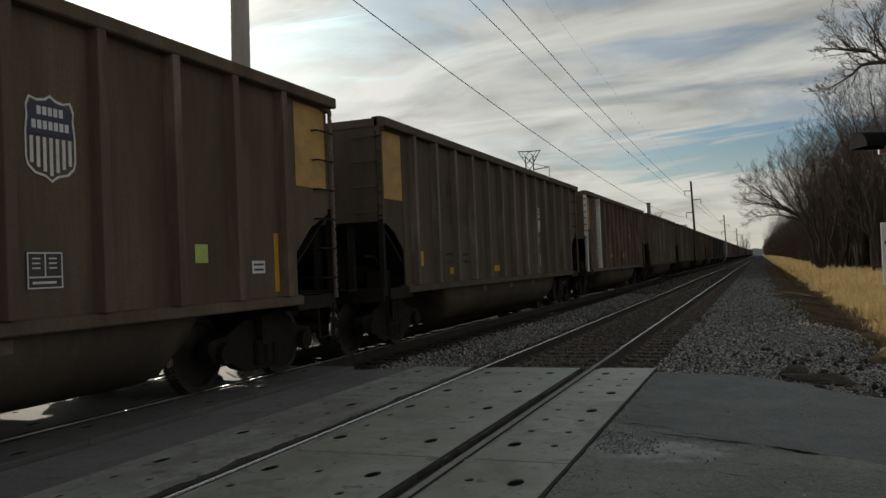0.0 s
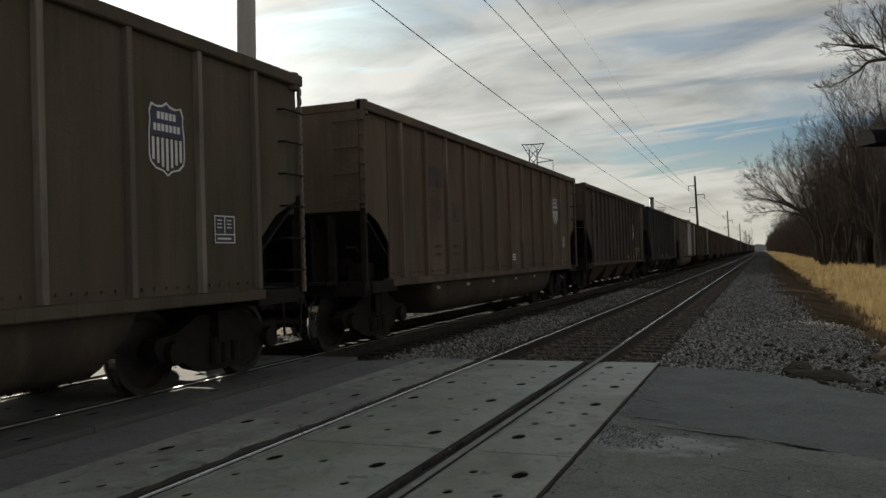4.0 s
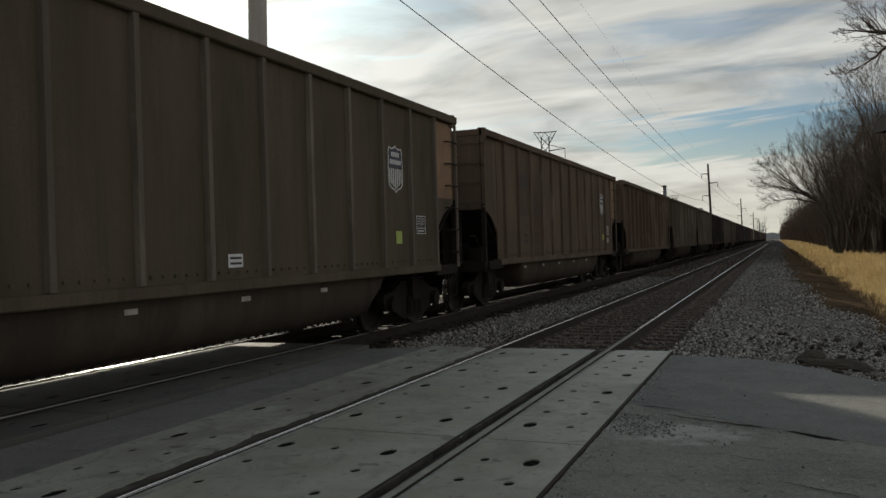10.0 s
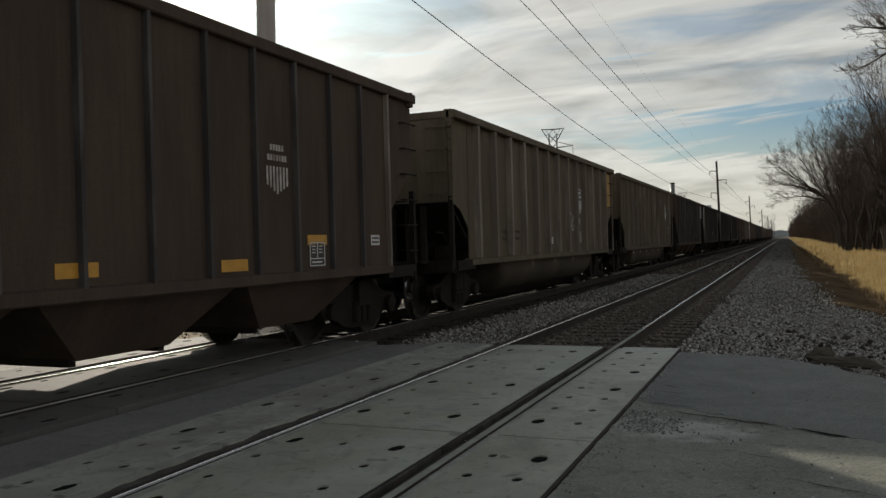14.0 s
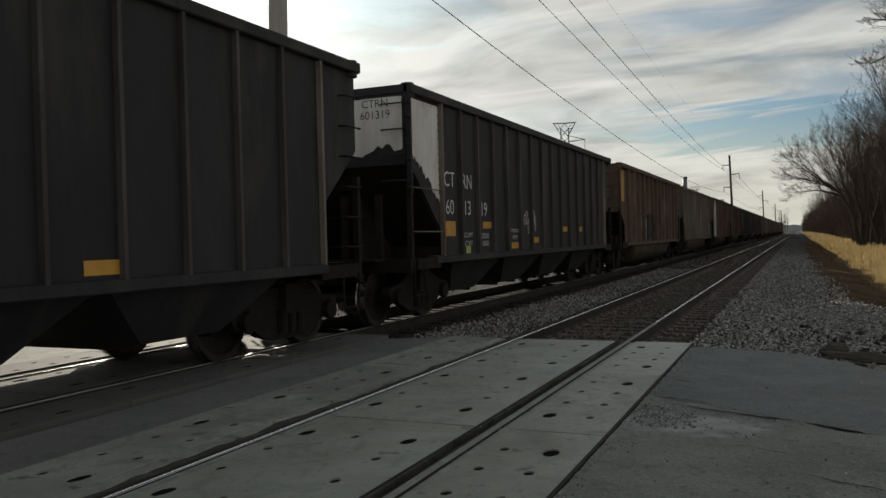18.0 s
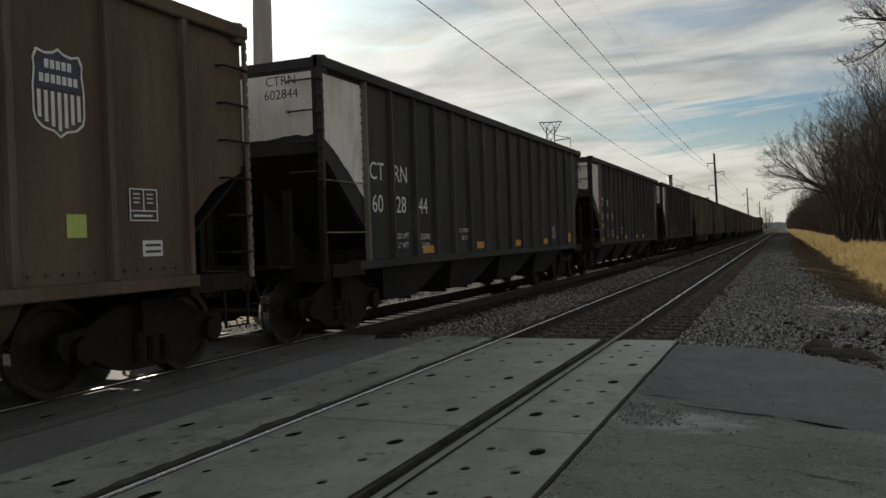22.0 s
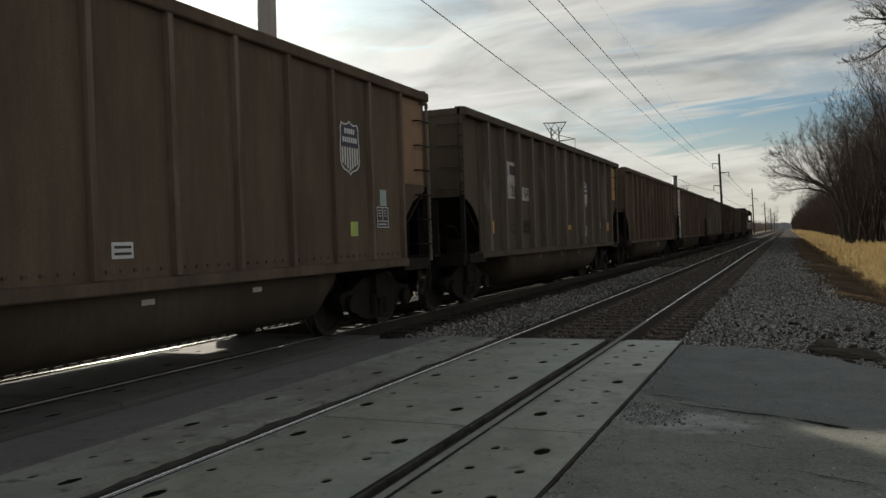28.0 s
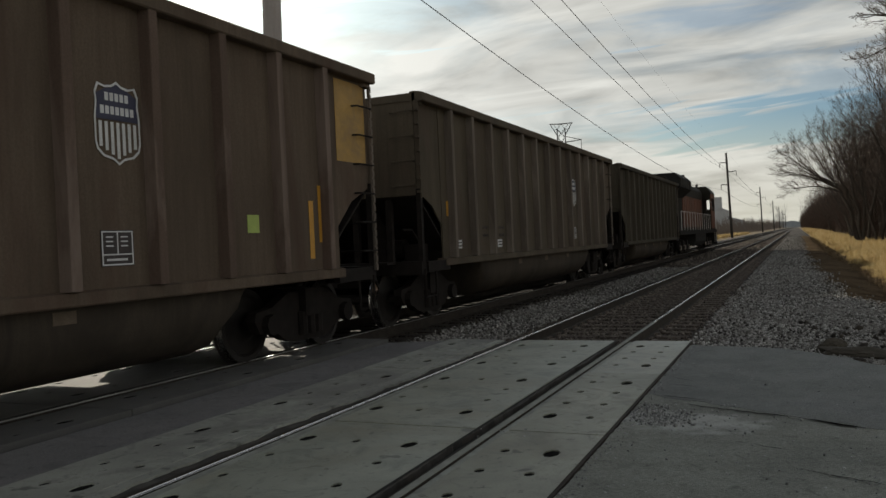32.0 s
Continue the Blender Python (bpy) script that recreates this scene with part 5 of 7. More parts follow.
ROSTER[6] = dict(bolted=True, body=1, number=("28", "30"),
    shield=[(2.5, 2.66)], stencil=[(1.6, 1.78)], notice=[(6.8, 1.38)])
ROSTER[7] = dict(kind="hopper", body="brown", hump=True,
    plain_shield=[(3.88, 2.35)], stencil=[(3.06, 1.32)], teal_tag=[(3.19, 1.55)], tag=[(2.96, 1.56)], panel=[(2.23, 1.54)], notice=[(2.37, 1.30)], strip=[(5.58, 1.23), (3.93, 1.20)])
ROSTER[8] = dict(kind="hopper", code=("60", "27", "72"), weights=("232900", "53100"), scrawl=[(10.38, 1.56, 0.65, 0.56, "blue")], rows_below=True,
    strip=[(10.49, 1.19), (8.61, 1.20), (6.12, 1.21), (3.93, 1.20)], notice=[(3.16, 1.55), (4.86, 1.46)])
ROSTER[9] = dict(body=2, yellow=("far",), ribs=(0, 4, 5, 6), boards=[(11.5, 2.72, 0.62, 0.34, True), (10.3, 2.72, 0.62, 0.34, False)], tub="pale", tub_notices=(5.4, 3.9),
    faded_shield=[(2.57, 2.50)], stencil=[(4.71, 1.46)], stripe=[(4.35, 1.51), (6.93, 1.51), (1.20, 1.66)])
ROSTER[10] = dict(body=0, yellow=("far",),
    shield=[(4.66, 2.55)], stencil=[(4.72, 1.47)], stripe=[(1.23, 1.60)], tag=[(2.52, 1.73)], strip=[(9.7, 1.55), (6.7, 1.55), (3.7, 1.55)], notice=[(7.75, 1.39)])
ROSTER[11] = dict(bolted=True, body=1, number=("28", "124"), white_post=True,
    shield=[(2.58, 2.72)], notice=[(6.65, 1.39)], strip=[(7.55, 1.29)], panel=[(13.1, 1.75)], stencil=[(1.6, 1.78)])
ROSTER[12] = dict(bolted=True, body=1, number=("28", "178"), boards=[(13.95, 2.14, 0.20, 0.30, False)],
    shield=[(2.42, 2.67)], stencil=[(1.47, 1.78)], notice=[(2.66, 1.23)])
ROSTER[13] = dict(bolted=True, body=0, far_yellow=True,
    shield=[(2.54, 2.63)], stencil=[(1.61, 1.77)], tag=[(2.47, 1.56)], notice=[(6.68, 1.30)])
ROSTER[14] = dict(bolted=True, body=1, number=("28", "406"), far_yellow=True,
    shield=[(2.46, 2.69)], stencil=[(1.49, 1.82)], tag=[(2.31, 1.58)], stripe=[(4.88, 1.55)], notice=[(1.49, 1.47)])
ROSTER[15] = dict(body=1, yellow=("far",),
    shield=[(4.6, 2.55)], stencil=[(4.7, 1.46)], strip=[(6.7, 1.58), (9.7, 1.58), (3.7, 1.58)], tag=[(2.75, 1.65)], panel=[(1.74, 1.62)], notice=[(7.8, 1.39)])
ROSTER[16] = dict(body=0, yellow=("far",),
    shield=[(4.60, 2.55)], stencil=[(4.69, 1.46)], stripe=[(4.34, 1.46), (1.23, 1.70)], tag=[(2.65, 1.58)], notice=[(1.65, 1.40)])
ROSTER[17] = dict(body=2, number=("28", "734"), yellow=("far",),
    shield=[(4.68, 2.56)], stencil=[(4.76, 1.46)], strip=[(9.73, 1.57), (6.71, 1.58), (3.72, 1.58)], notice=[(7.73, 1.39), (2.82, 1.59)])
ROSTER[18] = dict(kind="hopper", body="brown",
    faded_shield=[(3.82, 2.34)], strip=[(6.80, 1.24), (4.67, 1.21), (2.97, 1.48)], stencil=[(2.98, 1.30)], notice=[(1.38, 1.47)], stripe=[(11.9, 1.72)])
ROSTER[19] = dict(body=2, yellow=("far",), scrawl=[(5.6, 1.95, 0.4, 0.6, "white"), (2.9, 1.8, 0.3, 0.4, "white")],
    shield=[(4.69, 2.54)], stencil=[(4.76, 1.49)], stripe=[(13.19, 1.76)], notice=[(7.81, 1.41), (4.83, 1.95)])
ROSTER[20] = dict(bolted=True, body=0, number=("28", "47"),
    shield=[(2.5, 2.66)], stencil=[(1.6, 1.78)], notice=[(6.8, 1.38)])
ROSTER[21] = dict(kind="hopper", body="brown", scrawl=[(2.2, 1.37, 0.47, 0.45, "white")],
    faded_shield=[(3.83, 2.38)], strip=[(3.78, 1.52)], stencil=[(3.06, 1.33)], stripe=[(1.29, 1.80)], notice=[(1.42, 1.50)])
ROSTER[22] = dict(kind="hopper", white=True, code=("60", "20", "49"), weights=("232600", "53400"), alloy=9.53, scrawl=[(10.45, 1.48, 0.55, 0.38, "white")], doodle=[(5.97, 1.60)], plates=[(4.97, 1.50, 0.36, 0.06), (4.95, 1.375, 0.18, 0.07), (7.67, 1.46, 0.33, 0.08), (3.12, 1.68, 0.14, 0.10), (3.33, 1.40, 0.40, 0.02), (3.45, 1.50, 0.09, 0.14), (3.28, 1.50, 0.08, 0.14)],
    strip=[(10.51, 1.20), (8.61, 1.20), (6.12, 1.20), (3.93, 1.20), (1.45, 1.20)])
ROSTER[23] = dict(kind="hopper", white=True, code=("60", "22", "06"), weights=("232600", "53400"), alloy=9.6,
    strip=[(13.03, 1.56), (13.03, 1.14), (10.54, 1.20), (8.68, 1.20), (6.12, 1.20), (4.47, 1.20)], tag=[(12.33, 1.12)])
ROSTER[24] = dict(kind="hopper", white=True, code=("60", "13", "19"), weights=("232500", "53500"), alloy=9.53, scrawl=[(8.7, 1.7, 0.35, 0.5, "white"), (8.2, 1.75, 0.35, 0.45, "white")],
    panel=[(13.0, 1.55)], strip=[(11.2, 1.62), (9.54, 1.2), (8.07, 1.30), (5.51, 1.55), (3.93, 1.55)], tag=[(12.2, 1.14)])
ROSTER[25] = dict(body=1, yellow=("near",), scrawl=[(10.6, 1.81, 0.40, 0.75, "white"), (8.75, 1.65, 2.1, 1.05, "white")],
    notice=[(7.83, 1.38)], shield=[(4.69, 2.46)], stencil=[(4.76, 1.47)])
ROSTER[26] = dict(bolted=True, body=2, number=("28", "021"),
    stencil=[(1.55, 1.79)], notice=[(0.72, 2.41), (1.49, 1.37)], stripe=[(1.90, 1.67)], shield=[(2.5, 2.68)])
ROSTER[27] = dict(body=1, tub_strips=(7.2, 5.25), yellow=("near",), ribs=(12,),
    faded_shield=[(4.69, 2.57)], notice=[(7.70, 1.38)], stencil=[(4.76, 1.48)], strip=[(6.72, 1.59), (3.72, 1.38)], panel=[(1.71, 1.63), (13.0, 1.58)], tag=[(2.72, 1.71)])
ROSTER[28] = dict(bolted=True, body=1, number=("28", "330"),
    shield=[(2.53, 2.68)], stencil=[(1.61, 1.78)], tag=[(2.40, 1.58)], notice=[(1.51, 1.37)])
ROSTER[29] = dict(kind="hopper", white=True, code=("60", "28", "44"), weights=("232900", "53100"), alloy=9.5,
    strip=[(8.61, 1.22), (6.12, 1.22), (3.93, 1.22), (11.2, 1.2)], stencil=[(3.14, 1.43)], panel=[(1.47, 1.28)])
ROSTER[30] = dict(kind="hopper", white=True, code=("60", "29", "19"), weights=("232600", "53400"), alloy=9.55,
    panel=[(1.52, 1.30)], short=[(12.93, 1.63), (13.18, 1.48)], strip=[(13.03, 1.15), (10.55, 1.2), (8.63, 1.2), (6.12, 1.2), (4.47, 1.2)])
ROSTER[31] = dict(kind="hopper", white=True, code=("60", "27", "33"), weights=("232900", "53100"), alloy=9.4,
    stencil=[(3.14, 1.58)], notice=[(5.68, 1.42), (13.15, 1.5)])
ROSTER[32] = dict(body=0, yellow=("near",), boards=[(12.86, 2.83, 0.70, 0.28, True), (11.95, 2.83, 0.42, 0.28, False)], tub_patch=True,
    panel=[(13.11, 1.58), (1.74, 1.54)], tag=[(12.75, 1.58)], strip=[(9.73, 1.33), (7.73, 1.50), (5.72, 1.33)], notice=[(7.83, 1.30)], faded_shield=[(2.69, 2.50)], stencil=[(4.76, 1.46)], teal_tag=[(4.85, 1.93)])
ROSTER[33] = dict(bolted=True, body=2, bold_end=True, number=("28", "156"),
    stripe=[(10.24, 1.50), (7.53, 1.50), (4.45, 1.50)], notice=[(6.83, 1.39)], shield=[(2.69, 2.79)], stencil=[(1.76, 1.79)])
ROSTER[34] = dict(bolted=True, body=0, number=("28", "62"),
    shield=[(2.5, 2.66)], stencil=[(1.6, 1.78)], notice=[(6.8, 1.38)])
ROSTER[35] = dict(body=1, yellow=("far",),
    orange=[(1.9, 1.6)], notice=[(1.5, 1.45), (7.8, 1.40)], shield=[(4.66, 2.55)], stencil=[(4.72, 1.47)])
ROSTER[36] = dict(bolted=True, body=1, far_yellow=True,
    shield=[(2.57, 2.66)], teal_tag=[(1.62, 2.01)], stencil=[(1.66, 1.72)], tag=[(2.52, 1.55)], notice=[(6.78, 1.36), (14.1, 2.9)])
ROSTER[37] = dict(body=0, patch=("28", "64"), yellow=("far",),
    panel=[(13.1, 1.58), (1.54, 1.60)], tag=[(2.77, 1.65)], shield=[(4.69, 2.55)], stencil=[(4.76, 1.47)], strip=[(6.72, 1.58)])
ROSTER[38] = dict(body=1, yellow=("far",),
    shield=[(4.69, 2.57)], stencil=[(4.76, 1.49)], tag=[(2.70, 1.67)], notice=[(7.75, 1.36)], tub_scrawl=[(5.95, 0.80)])
ROSTER[39] = dict(bolted=True, body=1, number=("28", "046"), white_post=True,
    shield=[(2.65, 2.72)], stencil=[(1.70, 1.83)], tag=[(2.56, 1.60)])
ROSTER[40] = dict(body=2, yellow=("far",),
    strip=[(9.73, 1.6), (6.72, 1.6), (3.72, 1.6)], panel=[(1.74, 1.63)], notice=[(7.82, 1.39), (2.82, 1.64)], shield=[(4.69, 2.57)], stencil=[(4.76, 1.48)])
ROSTER[41] = dict(body=1, yellow=("far",),
    shield=[(4.69, 2.56)], stencil=[(4.76, 1.45)], stripe=[(5.22, 1.56), (4.20, 1.57), (1.38, 1.80), (1.60, 1.60)], tag=[(2.78, 1.67)])
ROSTER[42] = dict(body=0,
    panel=[(13.3, 1.95)], notice=[(13.0, 1.32), (10.83, 1.30)], shield=[(4.69, 2.56)], stencil=[(4.76, 1.46)])
ROSTER[43] = dict(body=3,
    shield=[(4.69, 2.56)], stencil=[(4.76, 1.46)], notice=[(7.8, 1.4)])
TONES = ("dusty grey-brown", "dark brown-grey", "pale silver-grey", "dark olive-grey")


def dressed_car(n, spec):
    if spec.get("kind") == "hopper":
        brown = spec.get("body") == "brown"
        text = "dark brown coal hopper" if brown else "black coal hopper with white car numbers"
        text += " and white end panel" if spec.get("white") else ""
        text += ", coal heaped over the rim" if spec.get("hump") else ""
        car = hopper(car_pose(n), HOPPER_BROWN if brown else HOPPER_BODY, text, spec.get("white", False), spec.get("hump", False), n >= 29)
    else:
        text = TONES[spec["body"]] + " coal gondola"
        text += " with yellow end panel" if spec.get("yellow") else (" with dark number" if spec.get("number") else " with shield emblem")
        text += " and white ribs" if spec.get("ribs") else (" and white corner post" if spec.get("white_post") else "")
        text += " and sprayed graffiti" if spec.get("scrawl") else ""
        pale = spec.get("tub") == "pale"
        car = gondola(car_pose(n), STEEL_BODY[spec["body"]], text, spec.get("ribs", ()), spec.get("yellow", ()), spec.get("hump", False), TUB_PALE if pale else TUB_PAINT, spec.get("bolted", False), pale)
    for kind in ("shield", "plain_shield", "faded_shield"):
        for e, z in spec.get(kind, ()):
            shield(car, e, z, kind == "plain_shield", kind == "faded_shield")
    for e, z in spec.get("stencil", ()):
        stencil(car, e, z)
    if spec.get("number"):
        a, b = spec["number"]
        for e in (11.50, 11.84):
            marking(car, "owner_mark", e, 2.88, 0.26, 0.36, DECAL_WORN, "faded dark owner's mark")
        lettering(car, a, 11.72 if spec.get("bolted") else 11.50, 2.27 if spec.get("bolted") else 2.38, 0.56, DECAL_WORN, "faded dark car number", narrow=0.62 if len(a) > 2 else 0.98)
        lettering(car, b, 10.72, 2.25 if spec.get("bolted") else 2.38, 0.56, DECAL_WORN, "faded dark car number", narrow=0.68)
    if spec.get("patch"):
        a, b = spec["patch"]
        marking(car, "number_board", 11.58, 2.60, 0.76, 0.80, DECAL_FADED, "whitewashed patch")
        marking(car, "number_board", 10.62, 2.335, 0.66, 0.30, DECAL_FADED, "whitewashed patch")
        marking(car, "owner_mark", 11.58, 2.82, 0.40, 0.20, DECAL_DARK, "dark owner's mark", 1.557)
        lettering(car, a, 11.58, 2.36, 0.34, DECAL_DARK, "dark car number", 1.562)
        lettering(car, b, 10.62, 2.335, 0.32, DECAL_DARK, "dark car number", 1.562)
        marking(car, "data_patch", 10.64, 1.60, 0.6, 0.28, TUB_PAINT, "grey painted-over patch")
    if spec.get("code"):
        for words, e, z in (("CT", 13.02, 2.39), ("RN", 12.22, 2.39), (spec["code"][0], 13.02, 1.91), (spec["code"][1], 12.22, 1.91), (spec["code"][2], 11.38, 1.91)):
            lettering(car, words, e, z, 0.37, DECAL_WHITE, "white car number")
        ink, tone = (DECAL_DARK, "dark") if spec.get("white") else (DECAL_WHITE, "white")
        end_lettering(car, "CTRN", 0.98, 3.53, 0.18, ink, tone + " car number on the end")
        end_lettering(car, "".join(spec["code"]), 0.98, 3.35, 0.18, ink, tone + " car number on the end")
        for k, (word, weight) in enumerate(zip(("LD LMT", "LT WT"), spec["weights"])):
            lettering(car, word, 12.18, 1.43 - 0.15 * k, 0.125, DECAL_WHITE, "small white load stencil")
            lettering(car, weight, 11.32, 1.41 - 0.145 * k, 0.135, DECAL_WHITE, "small white load stencil")
        if spec.get("alloy"):
            lettering(car, "ALUMINUM", spec["alloy"] + 0.02, 1.51, 0.115, DECAL_WHITE, "small white stencil", narrow=0.86)
            lettering(car, "BODY", spec["alloy"], 1.37, 0.115, DECAL_WHITE, "small white stencil")
        data_rows(car, 11.31, 0.86, DECAL_FADED, 2, 0.8, 0.02, 0.08, 16) if spec.get("rows_below") else None
    for e, z, wide, high, marked in spec.get("boards", ()):
        marking(car, "number_board", e, z, wide, high, WHITE_PAINT, "white number board")
        if marked:
            marking(car, "owner_mark", e, z, wide * 0.74, high * 0.5, DECAL_DARK, "dark owner's mark", 1.557)
    if spec.get("bold_end"):
        marking(car, "end_paint", 14.10, 2.96, 0.80, 1.34, OCHRE_END, "dull ochre end paint", 1.537)
    for e, z in spec.get("stripe", ()):
        marking(car, "stripe", e, z, 0.10, 0.72, REFLECT, "upright yellow stripe")
    for e, z in spec.get("panel", ()):
        marking(car, "reflector", e, z, 0.42, 0.26, REFLECT, "yellow reflective panel")
    for e, z in spec.get("orange", ()):
        marking(car, "reflector", e, z, 0.18, 0.16, REFLECT, "small orange reflector")
    for e, z in spec.get("tag", ()):
        marking(car, "tag", e, z, 0.21, 0.20, GREEN_TAG, "green inspection tag")
    for e, z in spec.get("teal_tag", ()):
        marking(car, "tag", e, z, 0.20, 0.24, TEAL_TAG, "teal inspection tag")
    for e, z in spec.get("notice", ()):
        marking(car, "notice", e, z, 0.26, 0.15, DECAL_WHITE, "small white notice")
        marking(car, "notice_line", e, z + 0.03, 0.20, 0.025, DECAL_DARK, "dark line of small print", 1.557)
        marking(car, "notice_line", e, z - 0.03, 0.20, 0.025, DECAL_DARK, "dark line of small print", 1.557)
    if spec.get("white_post"):
        part("corner_post", cached(MESHES, "corner_post", corner_post), WHITE_PAINT, car, "white-painted corner post")
        tagged(part("post_notch", cached(MESHES, "post_notch", post_notch), DECAL_DARK, car, "dark notches up the white post"), kind="stuff")
    if spec.get("far_yellow"):
        marking(car, "end_paint", 0.5, 2.95, 0.78, 1.36, OCHRE_END, "dull ochre end paint", 1.537)
    for e, z in spec.get("strip", ()):
        reflectors(car, (e,), z)
    for e, z in spec.get("doodle", ()):
        doodle(car, e, z)
    for e, z, wide, high in spec.get("plates", ()):
        marking(car, "notice", e, z, wide, high, DECAL_FADED, "small faded plate")
    for e, z in spec.get("short", ()):
        reflectors(car, (e,), z, 0.23, 0.14)
    if spec.get("tub_patch"):
        y0, y1 = HALF - 4.72, HALF - 3.87
        sect = ((1.4735, 0.965), (1.4735, 0.78), (1.4235, 0.56))
        patch = part("tub_mark", Shape().add([(x, y, z) for x, z in sect for y in (y0, y1)], [(0, 2, 3, 1), (2, 4, 5, 3)]), DECAL_FADED, car, "white patch with dark writing on the tub")
        for k, wide in enumerate((0.62, 0.40, 0.70, 0.42)):
            part("notice_line", plate_mesh_of(wide, 0.028), DECAL_DARK, patch, "", on_side(4.28, 0.945 - 0.048 * k, 1.475))
    if spec.get("kind") != "hopper":
        for e in (11.62, 10.7):
            data_rows(car, e, 1.62, DECAL_WORN, 2, 0.34, 0.028, 0.15, 5)
    if spec.get("bolted"):
        for e in (11.47, 9.83, 8.18, 6.40, 4.68):
            marking(car, "tub_plate", e, 0.86, 0.17, 0.055, DECAL_FADED, "small pale plate on the tub", 1.470)
    elif spec.get("kind") != "hopper" and not spec.get("tub_strips"):
        for e in (9.30, 7.27, 5.29):
            marking(car, "tub_plate", e, 0.88, 0.24, 0.11, TUB_DUST, "dusty plate on the tub", 1.470)
    for e, z in spec.get("tub_scrawl", ()):
        scribble(car, e, z, 0.75, 0.26, WHITE_SPRAY, n, "white sprayed scrawl on the tub", 0.010, 1.472)
    for e in spec.get("tub_strips", ()):
        marking(car, "reflector", e, 0.86, 0.42, 0.12, OCHRE_STRIP, "dusty orange reflector on the tub", 1.470)
    for e in spec.get("tub_notices", ()):
        marking(car, "notice", e, 0.80, 0.2, 0.13, DECAL_WHITE, "white notice on the tub", 1.470)
    sprayed = () if spec.get("kind") == "hopper" or spec.get("bolted") else RIB_DEEP
    for e, z, wide, high, colour in spec.get("scrawl", ()):
        if wide > 1:
            coat = Shape()
            for rib in sprayed:
                if abs(rib - e) < wide / 2:
                    half_high = high * (0.50 - 0.12 * abs(rib - e) / wide)
                    coat.prism([(1.541, -0.078), (1.552, -0.071), (1.669, -0.059), (1.677, -0.050), (1.677, 0.050), (1.669, 0.059), (1.552, 0.071), (1.541, 0.078)], z - half_high, z + half_high, "z")
                    coat.v[-16:] = [(u, v + HALF - rib, h) for u, v, h in coat.v[-16:]]
            tagged(part("graffiti", coat, DECAL_DARK, car, "black filling of sprayed graffiti on the ribs"), kind="stuff")
            scribble(car, e, z, wide, high, DECAL_DARK, n, "black filling of sprayed graffiti", 0.11, 1.551, sprayed)
        scribble(car, e, z, wide, high, dict(blue=BLUE_SPRAY, dark=DECAL_DARK, white=WHITE_SPRAY)[colour], n, colour + " sprayed graffiti", 0.022 if wide > 1 else 0.014, 1.552, sprayed)
    return car


for n in sorted(ROSTER):
    TRAIN.append((dressed_car(n, ROSTER[n]), far_end(n) - HALF))
# one more car past the camera's back, so that the train goes on to both sides
for n in (-1, -2):
    TRAIN.append((dressed_car(n, dict(body=1, yellow=("far",), shield=[(4.69, 2.56)], stencil=[(4.76, 1.46)])), far_end(n) - HALF))


